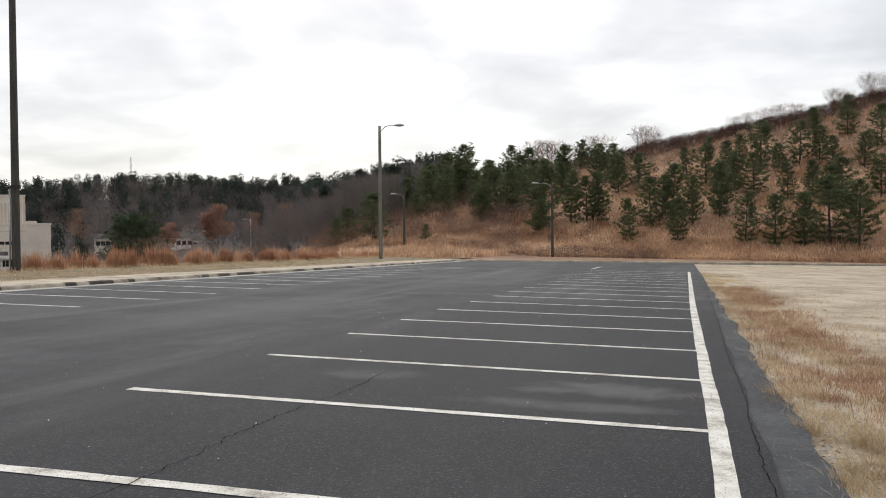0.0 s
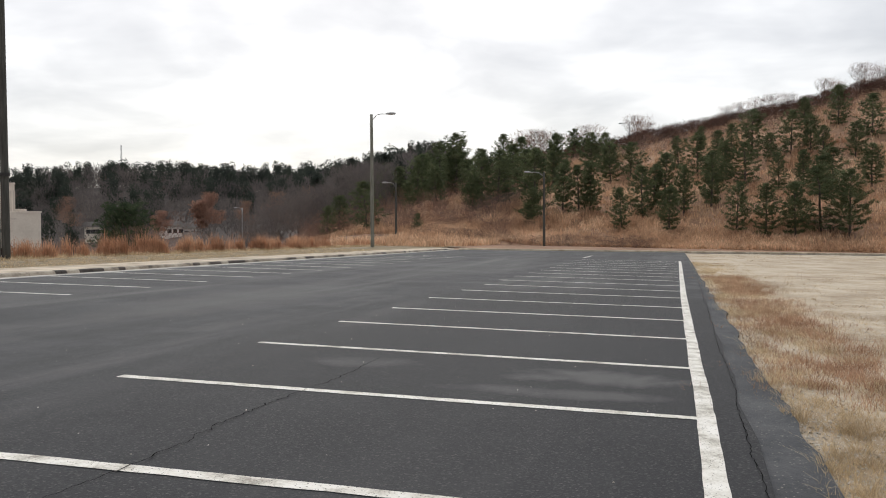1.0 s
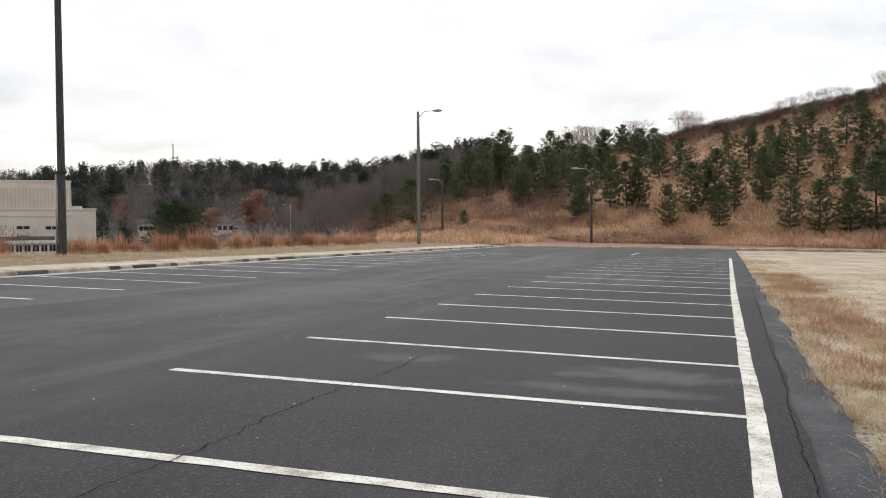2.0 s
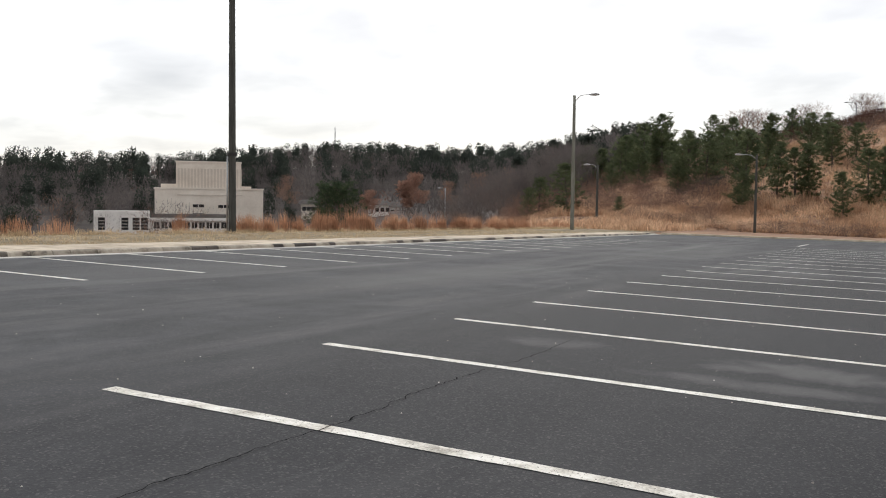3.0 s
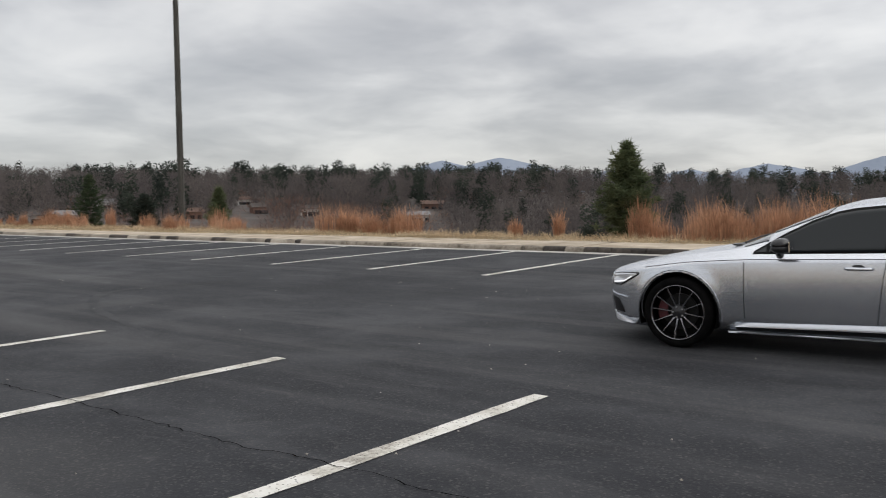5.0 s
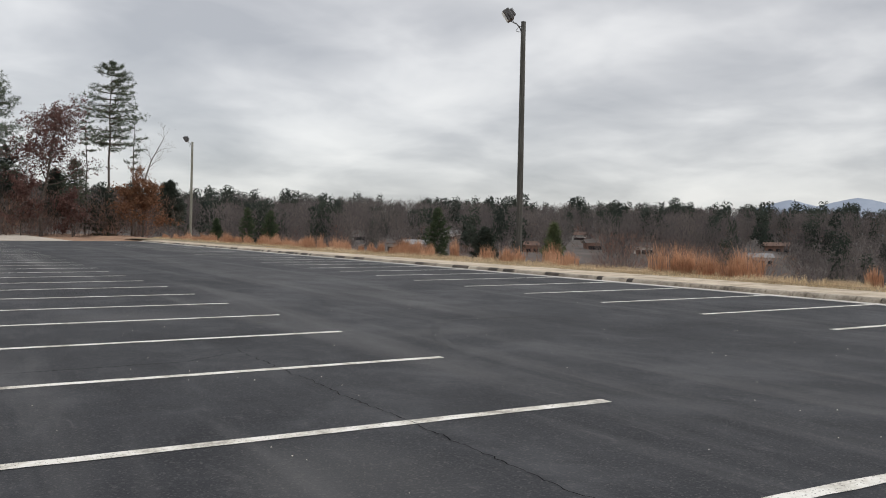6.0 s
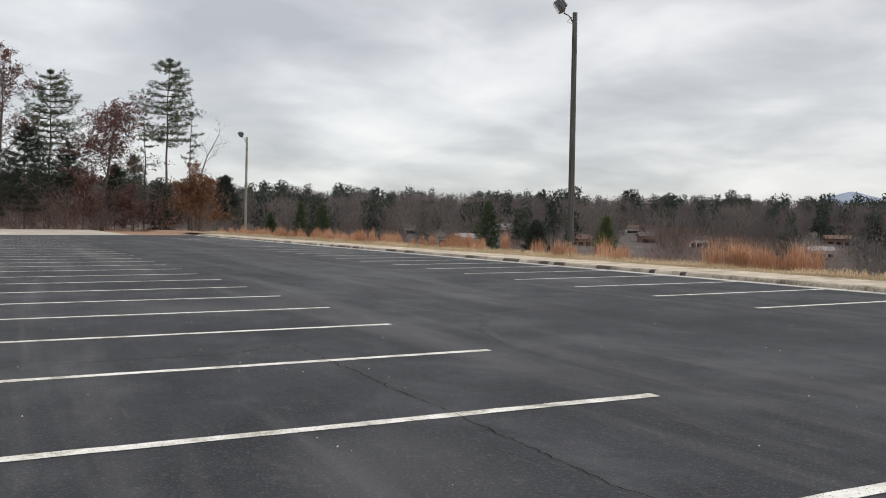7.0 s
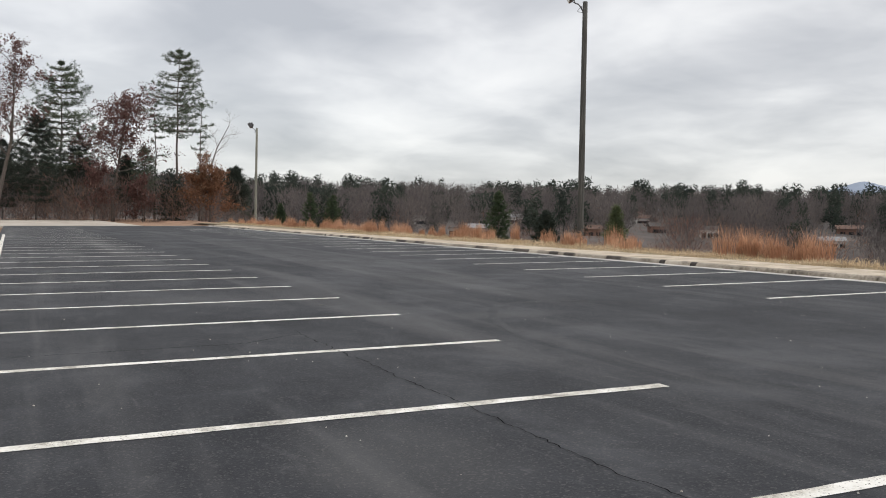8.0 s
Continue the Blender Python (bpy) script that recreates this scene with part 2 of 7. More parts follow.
LAMP_DARK = material("dark_lamp_housing", [(0.05, 0.05, 0.052), (0.075, 0.075, 0.078), (0.11, 0.11, 0.112)], 4.0, rough=0.55, metal=0.2)
LENS = plain("lamp_lens", (0.6, 0.62, 0.62), 0.15)
BARK = material("bark", [(0.045, 0.036, 0.03), (0.085, 0.07, 0.06), (0.15, 0.13, 0.11)], 5.0, rough=0.95, stretch=(3, 3, 0.5), bump=0.6, bump_scale=25)
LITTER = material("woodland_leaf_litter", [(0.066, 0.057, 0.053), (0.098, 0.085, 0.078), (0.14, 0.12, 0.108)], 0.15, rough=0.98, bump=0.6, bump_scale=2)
GREY_BARK = material("grey_bark", [(0.1, 0.085, 0.075), (0.16, 0.14, 0.125), (0.22, 0.2, 0.18)], 5.0, rough=0.95, stretch=(3, 3, 0.5))
NEEDLES = material("pine_needles", [(0.066, 0.089, 0.049), (0.115, 0.14, 0.072), (0.198, 0.214, 0.115)], 0.9, rough=0.8, island=0.5, spec=0.15, leaf=0.45)
NEEDLES_DARK = material("dark_needles", [(0.034, 0.044, 0.038), (0.05, 0.062, 0.05), (0.072, 0.084, 0.066)], 0.1, rough=0.85, island=0.2, spec=0.15, leaf=0.45)
TWIGS = material("bare_twigs", [(0.092, 0.083, 0.083), (0.14, 0.123, 0.118), (0.2, 0.17, 0.155)], 0.1, rough=0.95, island=0.1, spec=0.15, leaf=0.5)
TWIGS_RED = material("russet_twigs", [(0.14, 0.075, 0.058), (0.2, 0.11, 0.082), (0.27, 0.15, 0.11)], 0.2, rough=0.95, island=0.7, spec=0.15, leaf=0.45)
LEAF_RED = material("dry_oak_leaves", [(0.1, 0.045, 0.036), (0.16, 0.07, 0.052), (0.22, 0.105, 0.076)], 1.2, rough=0.8, island=0.7, spec=0.15, leaf=0.45)
PINE_DEEP = material("deep_green_needles", [(0.034, 0.054, 0.032), (0.062, 0.088, 0.048), (0.105, 0.13, 0.072)], 0.9, rough=0.85, island=0.5, spec=0.15, leaf=0.45)
PINE_GREY = material("grey_green_pine_needles", [(0.07, 0.09, 0.066), (0.11, 0.134, 0.095), (0.165, 0.19, 0.135)], 0.5, rough=0.85, island=0.4, spec=0.15, leaf=0.45)
LEAF_MAROON = material("dull_maroon_oak_leaves", [(0.09, 0.05, 0.046), (0.15, 0.085, 0.076), (0.22, 0.13, 0.115)], 1.2, rough=0.85, island=0.6, spec=0.15, leaf=0.45)
LEAF_RUST = material("rust_brown_oak_leaves", [(0.12, 0.06, 0.036), (0.19, 0.1, 0.06), (0.27, 0.155, 0.095)], 1.2, rough=0.85, island=0.6, spec=0.15, leaf=0.45)
LEAF_ORANGE = material("orange_brown_leaves", [(0.12, 0.05, 0.022), (0.2, 0.09, 0.04), (0.3, 0.15, 0.07)], 1.2, rough=0.8, island=0.7, spec=0.15, leaf=0.45)
BROOM = material("orange_broomsedge", [(0.34, 0.185, 0.11), (0.5, 0.29, 0.18), (0.64, 0.42, 0.28)], 0.5, rough=0.85, island=0.7, spec=0.15, leaf=0.45)
STRAW = material("straw_grass", [(0.36, 0.27, 0.165), (0.55, 0.43, 0.275), (0.72, 0.59, 0.41)], 0.5, rough=0.85, island=0.7, spec=0.15, leaf=0.45)
BROOM_PALE = material("tan_broomsedge", [(0.32, 0.19, 0.12), (0.52, 0.335, 0.215), (0.72, 0.51, 0.345), (0.86, 0.67, 0.49)], 0.09, rough=0.85, island=0.6, spec=0.15, leaf=0.45)
SCRUB_DARK = material("dark_russet_scrub", [(0.11, 0.072, 0.06), (0.17, 0.113, 0.094), (0.24, 0.165, 0.138)], 0.3, rough=0.95, island=0.6, spec=0.15, leaf=0.45)
PALE_RUSSET = material("pale_russet_leaves", [(0.24, 0.135, 0.1), (0.33, 0.195, 0.145), (0.43, 0.27, 0.205)], 0.5, rough=0.9, island=0.4, spec=0.15, leaf=0.45)
RIM_BRUSH = material("deep_russet_brush", [(0.06, 0.034, 0.028), (0.095, 0.052, 0.041), (0.14, 0.078, 0.06)], 0.3, rough=0.95, island=0.6, spec=0.15, leaf=0.3)
SCRUB = material("reddish_scrub", [(0.165, 0.105, 0.08), (0.25, 0.155, 0.115), (0.33, 0.21, 0.16)], 0.25, rough=0.95, island=0.35, spec=0.15, leaf=0.45)
# pale blue of distance haze is put into the mountains' base colour
MOUNTAIN = material("haze_tinted_mountain", [(0.27, 0.315, 0.39), (0.3, 0.345, 0.42), (0.33, 0.375, 0.45)], 0.004, rough=1.0, spec=0.0)
BEIGE = material("beige_masonry", [(0.62, 0.555, 0.48), (0.7, 0.635, 0.555), (0.76, 0.7, 0.62)], 0.15, rough=0.9)
BEIGE_DARK = material("ribbed_beige_panels", [(0.5, 0.44, 0.38), (0.57, 0.51, 0.445), (0.62, 0.56, 0.49)], 0.15, rough=0.9)
WHITE_WALL = material("white_stucco", [(0.62, 0.6, 0.56), (0.72, 0.7, 0.67), (0.8, 0.78, 0.75)], 0.3, rough=0.9)
ROOF_DARK = material("dark_roofing", [(0.06, 0.055, 0.05), (0.09, 0.08, 0.075), (0.13, 0.12, 0.11)], 0.5, rough=0.95)
GLASS_DARK = plain("dark_window_glass", (0.02, 0.024, 0.028), 0.08)
WHITE_PAINT = plain("white_frame_paint", (0.72, 0.71, 0.69), 0.5)
RED_ROOF = material("brown_shingles", [(0.1, 0.06, 0.045), (0.15, 0.095, 0.075), (0.2, 0.13, 0.1)], 1.0, rough=0.95)


# ---- building blocks ----
def smooth(a, b, x):
    t = min(1.0, max(0.0, (x - a) / (b - a)))
    return t * t * (3 - 2 * t)


def mesh_from(name, verts, faces, mats, shade=False):
    me = bpy.data.meshes.new(name)
    me.from_pydata([tuple(v) for v in verts], [], [tuple(f) for f in faces])
    for m in mats if isinstance(mats, (list, tuple)) else [mats]:
        me.materials.append(m)
    if shade:
        me.polygons.foreach_set("use_smooth", [True] * len(me.polygons))
    me.update()
    return me


def from_bm(name, bm, mat, shade=False):
    me = bpy.data.meshes.new(name)
    bm.to_mesh(me)
    bm.free()
    me.materials.append(mat)
    if shade:
        me.polygons.foreach_set("use_smooth", [True] * len(me.polygons))
    return me


def thing(name, label, category, group="", kind="", at=None, data=None):
    ob = new(name, data)
    if at is not None:
        ob.matrix_basis = at
    return tagged(ob, label, category, group, kind)


def part(name, bm, mat, parent, label="", shade=False):
    """A bmesh as one mesh object under a thing or a part."""
    me = bm if isinstance(bm, bpy.types.Mesh) else from_bm(name, bm, mat, shade)
    ob = new(name, me)
    ob.parent = parent
    if label:
        tagged(ob, label)
    return ob


def box(bm, x0, x1, y0, y1, z0, z1, bevel=0.0):
    got = bmesh.ops.create_cube(bm, size=1.0)["verts"]
    bmesh.ops.transform(bm, verts=got, matrix=Matrix.Translation(((x0 + x1) / 2, (y0 + y1) / 2, (z0 + z1) / 2)) @ Matrix.Diagonal((x1 - x0, y1 - y0, z1 - z0, 1)))
    if bevel:
        edges = list({e for v in got for e in v.link_edges})
        bmesh.ops.bevel(bm, geom=edges, offset=bevel, segments=2, affect="EDGES", profile=0.5)
    return bm


def tube(bm, points, radii, sides=8, close=True):
    """A round bar along a chain of points."""
    rings = []
    for i, p in enumerate(points):
        a = points[max(0, i - 1)]
        b = points[min(len(points) - 1, i + 1)]
        d = (Vector(b) - Vector(a)).normalized()
        u = d.orthogonal().normalized() if i == 0 else (u - d * u.dot(d)).normalized()
        w = d.cross(u)
        r = radii[i] if isinstance(radii, (list, tuple)) else radii
        rings.append([bm.verts.new(Vector(p) + (u * math.cos(k * math.tau / sides) + w * math.sin(k * math.tau / sides)) * r) for k in range(sides)])
    for a, b in zip(rings, rings[1:]):
        for k in range(sides):
            bm.faces.new((a[k], a[(k + 1) % sides], b[(k + 1) % sides], b[k]))
    if close:
        bm.faces.new(rings[0][::-1])
        bm.faces.new(rings[-1])
    return bm


def lathe(bm, profile, axis="Y", steps=48):
    """Turn (radius, along) points about an axis into a closed ring."""
    rings = []
    for k in range(steps):
        a = k * math.tau / steps
        c, s = math.cos(a), math.sin(a)
        rings.append([bm.verts.new((r * c, h, r * s) if axis == "Y" else (r * c, r * s, h)) for r, h in profile])
    n = len(profile)
    for k in range(steps):
        a, b = rings[k], rings[(k + 1) % steps]
        for i in range(n - 1):
            bm.faces.new((a[i], b[i], b[i + 1], a[i + 1]))
    return bm


# ---- the lie of the land ----
SLOPE_X, SLOPE_Y = -0.021, -0.0155
BAY = 2.763                      # bay width
LOT_X0 = -17.85                  # kerb face
LOT_Y0 = -91.0
AISLE_R, AISLE_L = -5.25, -12.36
EDGE_LINE = 0.20


def lot_z(x, y):
    return SLOPE_X * max(-30.0, min(45.0, x)) + SLOPE_Y * max(-170.0, min(118.0, y))


def table(points, at):
    return float(np.interp(at, [p[0] for p in points], [p[1] for p in points]))


# tree-top height angle over the compass (degrees left of straight up the lot)
SKYLINE = [(-60, 6.0), (8, 4.4), (16, 5.0), (23, 3.5), (29, 3.6), (36, 3.9), (41, 3.3), (45, 3.0), (52, 2.8), (59, 2.9), (64, 3.2), (69, 3.5), (72, 4.1), (77, 4.5),
           (81, 4.2), (84, 2.8), (88, 2.3), (97, 2.05), (105, 2.25), (111, 2.5), (122, 2.85), (132, 3.0), (149, 3.3), (164, 3.3), (180, 3.6), (200, 4.0)]
FAR = 420.0


def ridge_z(bearing):
    return FAR * math.tan(radians(table(SKYLINE, bearing))) - 13.5


HILL_TOP = [(-60, 37), (-20, 34.5), (-11.7, 29.5), (-6.5, 25.0), (0.2, 21.0), (2.7, 19.2), (7.3, 15.5), (11, 12.5), (14, 9.5), (18, 5.5), (23, 2.0), (27, 0.0), (180, 0.0)]


def hill_z(x, y):
    """The cut slope at the upper end of the lot, above the lot's plane."""
    if y < 60:
        return 0.0
    b = math.degrees(math.atan2(-x, y))
    if b > 27:
        return 0.0
    foot = 110.0 + (0.0 if x > -16 else (-16 - x) * -0.9)
    rim = foot + 72.0
    h = table(HILL_TOP, b)
    t = (y - foot) / (rim - foot)
    if t <= 0:
        return 0.0
    if t >= 1:
        return h + min(3.0, (t - 1) * 2.0)
    return h * (0.9 * t + 0.1 * smooth(0, 1, t))


# back edge of the turf strip behind the sidewalk: y, x
LIP = [(-110, -23.6), (-60, -23.0), (-40, -22.6), (-12, -21.7), (0, -21.9), (9, -23.4), (20, -25.8), (85, -27.2)]


def lot_end(x):
    """Where the lot and the gravel stop short of the bank: the kerb there runs aslant."""
    return min(97.0, 82.0 + 0.58 * x)


def land_z(x, y):
    z = lot_z(x, y) + hill_z(x, y)
    d = math.hypot(x, y)
    b = math.degrees(math.atan2(-x, y))
    if b < -100:
        b += 360
    # the bank falls to the valley on the kerb side
    if b > 14:
        edge = table(LIP, y) - 0.3
        drop = smooth(0, 40, edge - x)
        if y > 70:
            drop *= 1.0 - smooth(0, 26, 44 - b)
        if y < -115:
            drop *= smooth(-165, -120, y) * 0.8 + 0.2
        z -= 12.5 * drop
    rise = smooth(190, FAR, d) if b > 8 else 0.0
    if rise > 0:
        z = z * (1 - rise) + (ridge_z(b) + 4.0) * rise
    if d > FAR:
        far = smooth(FAR, FAR + 300, d)
        z = z * (1 - far) - 14.0 * far
    if -20 < x < 62 and -152 < y < lot_end(x) + 0.6:
        z -= 0.22
    return z


def land():
    def steps(inner0, inner1, step, outer):
        a = list(np.arange(inner0, inner1 + 0.01, step))
        grow, lo, hi = step, [], []
        p = inner0
        while p > -outer:
            grow *= 1.12
            p -= grow
            lo.append(p)
        grow, p = step, inner1
        while p < outer:
            grow *= 1.12
            p += grow
            hi.append(p)
        return lo[::-1] + a + hi
    xs = steps(-75, 60, 1.5, 4600)
    ys = steps(-130, 190, 2.0, 4600)
    verts, faces = [], []
    for y in ys:
        for x in xs:
            z = land_z(x, y)
            if abs(x) > 25 or y > 112:
                z += 0.35 * noise.noise((x * 0.11, y * 0.11, 3.1)) * min(1.0, max(0.0, (abs(x + 8) - 20) / 12) if y < 112 else min(1.0, (y - 112) / 8))
            verts.append((x, y, z))
    w = len(xs)
    for j in range(len(ys) - 1):
        for i in range(w - 1):
            a = j * w + i
            faces.append((a, a + 1, a + w + 1, a + w))
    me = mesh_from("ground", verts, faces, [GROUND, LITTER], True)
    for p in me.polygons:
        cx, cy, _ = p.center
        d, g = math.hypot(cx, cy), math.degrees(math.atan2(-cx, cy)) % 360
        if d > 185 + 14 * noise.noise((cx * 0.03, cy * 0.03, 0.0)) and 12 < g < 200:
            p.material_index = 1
    return thing("ground", "brown winter ground of dry grass and soil, falling to a wooded valley", "ground", kind="structure", data=me)


land()


def sheet(name, x0, x1, y0, y1, lift, mat, step=2.0, wobble=None, thick=0.25):
    """A slab that follows the lot's plane; wobble(x, y, side) frays its long edges."""
    nx, ny = max(2, int((x1 - x0) / step) + 1), max(2, int((y1 - y0) / step) + 1)
    verts, faces = [], []
    for j in range(ny):
        y = y0 + (y1 - y0) * j / (ny - 1)
        for i in range(nx):
            x = x0 + (x1 - x0) * i / (nx - 1)
            if wobble:
                if i == 0:
                    x += wobble(y, 0)
                if i == nx - 1:
                    x += wobble(y, 1)
            verts.append((x, y, lot_z(x, y) + lift))
    base = len(verts)
    for x, y, z in verts[:]:
        verts.append((x, y, z - thick))
    for j in range(ny - 1):
        for i in range(nx - 1):
            a = j * nx + i
            faces.append((a, a + 1, a + nx + 1, a + nx))
    for j in range(ny - 1):
        for i in (0, nx - 1):
            a = j * nx + i
            q = (a, a + nx, base + a + nx, base + a)
            faces.append(q if i == 0 else q[::-1])
    for i in range(nx - 1):
        for j in (0, ny - 1):
            a = j * nx + i
            q = (a, base + a, base + a + 1, a + 1)
            faces.append(q if j == 0 else q[::-1])
    return mesh_from(name, verts, faces, mat)


def slanted_end(me, y_from, y_to):
    """Pull the upper end of a slab to the slanting kerb."""
    for v in me.vertices:
        x, y, z = v.co
        if y > y_from:
            ny = y_from + (y - y_from) * (lot_end(x) - y_from) / (y_to - y_from)
            v.co = (x, ny, z - lot_z(x, y) + lot_z(x, ny))
    me.update()
    return me


def fray(y, side, amount=0.06, seed=0.0):
    return amount * (noise.noise((y * 0.9, side * 7.0 + seed, 0.3)) + 0.5 * noise.noise((y * 3.1, side * 3.0 + seed, 1.7)))


lot = thing("parking_lot", "dark sealed asphalt parking lot with dusty tyre streaks and a cracked seam", "parking lot", kind="structure",
            data=slanted_end(sheet("parking_lot", LOT_X0, 0.52, LOT_Y0, 106.0, 0.0, ASPHALT, 1.5, lambda y, s: fray(y, s, 0.05) + 0.012 * max(0.0, min(y, 45.0)) if s else 0.0), 56.0, 106.0))
thing("asphalt_strip", "older grey asphalt strip with a broken edge along the gravel", "pavement", kind="structure",
      data=sheet("asphalt_strip", 0.60, 1.0, -60.0, 52.0, -0.014, PATCH, 0.35, lambda y, s: fray(y, s, 0.09, 4.0) + 0.05 * noise.noise((y * 0.25, 2.0, 0.0)) if s else -0.1))
thing("gravel_lot", "pale dry gravel and sand lot with sparse brown grass", "gravel", kind="structure",
      data=slanted_end(sheet("gravel_lot", 0.9, 60.0, -95.0, 98.0, -0.06, GRAVEL, 2.5), 56.0, 98.0))


def painted_line(x0, x1, y0, y1, skew=0.0):
    """A thin coat of paint, its edges a little uneven."""
    n = max(2, int(max(x1 - x0, y1 - y0) / 0.25))
    along_x = x1 - x0 > y1 - y0
    verts, faces = [], []
    for k in range(n + 1):
        t = k / n
        for s in (0, 1):
            if along_x:
                x, y = x0 + (x1 - x0) * t, (y1 if s else y0) + skew * (x0 + (x1 - x0) * t - x0) + random.uniform(-0.008, 0.008)
            else:
                y = y0 + (y1 - y0) * t
                x = (x1 if s else x0) + random.uniform(-0.003, 0.003) + 0.022 * noise.noise((y * 0.3, 1.0, 0.0)) + 0.006 * noise.noise((y * 2.1, s * 5.0, 3.0)) + 0.005 * max(0.0, y - 22.0)
            verts.append((x, y, lot_z(x, y) + 0.005))
    for k in range(n):
        a = 2 * k
        faces.append((a, a + 2, a + 3, a + 1) if along_x else (a, a + 1, a + 3, a + 2))
    return mesh_from("line", verts, faces, PAINT)


def mark(name, me):
    ob = new(name, me)
    ob.parent = lot
    return ob


LINE_W = 0.135
# the stripes of the gravel-side row were set out by hand, unevenly
RIGHT_ROW = [-25.25, -22.65, -19.97, -17.36, -14.77, -12.08, -9.22, -6.29, -3.58, -0.84, 1.90, 4.63, 7.48, 10.34, 13.22, 15.99, 18.84, 21.72, 24.40, 27.05]
RIGHT_ROW += [27.05 + BAY * k for k in range(1, 10)] + [-25.25 - 2.68 * k for k in range(1, 22)]
for y in RIGHT_ROW:
    inner = AISLE_R + random.uniform(-0.05, 0.05) + (0.12 if y < -16 else 0.0)
    mark("bay_line", painted_line(inner, EDGE_LINE + 0.02, y - LINE_W / 2, y + LINE_W / 2, -0.002 if 4 < y < 5 else (-0.034 if -4 < y < 3 or 10 < y < 14 else -0.022) + random.uniform(-0.003, 0.003)))
for k in range(-28, 19):
    y = 2.05 + BAY * k + random.uniform(-0.03, 0.03)
    mark("bay_line", painted_line(LOT_X0 + 0.35, AISLE_L + random.uniform(-0.06, 0.06), y - LINE_W / 2, y + LINE_W / 2))
mark("edge_line", painted_line(EDGE_LINE, EDGE_LINE + 0.15, -60.0, 53.5))
mark("edge_line", painted_line(-5.7, -5.56, 55.5, 61.5))


def crack(points, width):
    verts, faces = [], []
    for k, (x, y) in enumerate(points):
        w = width * random.uniform(0.35, 1.2)
        a, b = points[max(0, k - 1)], points[min(len(points) - 1, k + 1)]
        d = Vector((b[0] - a[0], b[1] - a[1], 0)).normalized()
        n = Vector((-d.y, d.x, 0)) * w / 2
        for s in (-1, 1):
            px, py = x + n.x * s, y + n.y * s
            verts.append((px, py, lot_z(px, py) + 0.0085))
    for k in range(len(points) - 1):
        faces.append((2 * k, 2 * k + 2, 2 * k + 3, 2 * k + 1))
    return mesh_from("crack", verts, faces, plain("crack_shadow", (0.003, 0.003, 0.003), 1.0, spec=0.0))


def seam(x, y0, y1, step=0.05):
    n = int(abs(y1 - y0) / step)
    return [(x + 0.07 * noise.noise((k * 0.045, x, 0.0)) + 0.035 * noise.noise((k * 0.3, x, 5.0)) + 0.025 * noise.noise((k * 0.9, x, 9.0)) + random.uniform(-0.008, 0.008), y0 + (y1 - y0) * k / n) for k in range(n + 1)]


mark("crack", crack(seam(-3.28, -10.9, 9.6), 0.009))
mark("crack", crack([(0.475 + (x - 0.475) * 0.5 + 0.012 * y, y) for x, y in seam(0.475, 3.0, 34.0)], 0.006))
mark("crack", crack([(-3.25 + 0.07 * k, -10.6 + 0.45 * smooth(0, 12, k) + 0.04 * noise.noise((k * 0.3, 2.0, 0.0))) for k in range(46)], 0.011))


SCUFF = material("pale_tyre_scuff", [(0.03, 0.031, 0.034), (0.044, 0.045, 0.048), (0.06, 0.061, 0.064)], 2.5, rough=0.7, spec=0.18)


def scuff(points, width):
    fine = []
    for k in range(len(points) - 1):
        p0, p1, p2, p3 = (Vector(points[min(max(k + o, 0), len(points) - 1)]) for o in (-1, 0, 1, 2))
        for s in range(8):
            t = s / 8
            fine.append(0.5 * (2 * p1 + (p2 - p0) * t + (2 * p0 - 5 * p1 + 4 * p2 - p3) * t * t + (3 * p1 - p0 - 3 * p2 + p3) * t ** 3))
    verts, faces = [], []
    for k, p in enumerate(fine):
        n = (fine[min(k + 1, len(fine) - 1)] - fine[max(k - 1, 0)]).normalized()
        w = width * (0.25 + 0.75 * math.sin(math.pi * (k + 0.5) / len(fine))) * random.uniform(0.6, 1.2) / 2
        for s in (-1, 1):
            x, y = p.x - n.y * w * s, p.y + n.x * w * s
            verts.append((x, y, lot_z(x, y) + 0.0045))
    for k in range(len(fine) - 1):
        faces.append((2 * k, 2 * k + 2, 2 * k + 3, 2 * k + 1))
    return mesh_from("tyre_scuff", verts, faces, SCUFF)


mark("tyre_scuff", scuff([(-5.6, -9.2), (-5.85, -9.9), (-6.2, -10.9), (-6.85, -12.1), (-7.6, -12.8), (-8.7, -12.75), (-9.8, -12.0)], 0.17))


# ---- kerb, gutter, walk ----
def kerb_piece(y0, y1):
    """A cast kerb stone with a rounded nose."""
    prof = [(-17.86, 0.0), (-17.885, 0.075), (-17.91, 0.105), (-17.96, 0.12), (-18.03, 0.12), (-18.03, -0.1)]
    verts, faces = [], []
    for y in (y0, y1):
        for x, h in prof:
            verts.append((x, y, lot_z(x, y) + h))
    n = len(prof)
    for i in range(n - 1):
        faces.append((i, i + 1, n + i + 1, n + i))
    faces += [tuple(range(n))[::-1], tuple(range(n, 2 * n))]
    return mesh_from("kerb_stone", verts, faces, KERB_STAINED if y1 - y0 < 0.62 and random.random() < 0.5 else KERB_FACE)


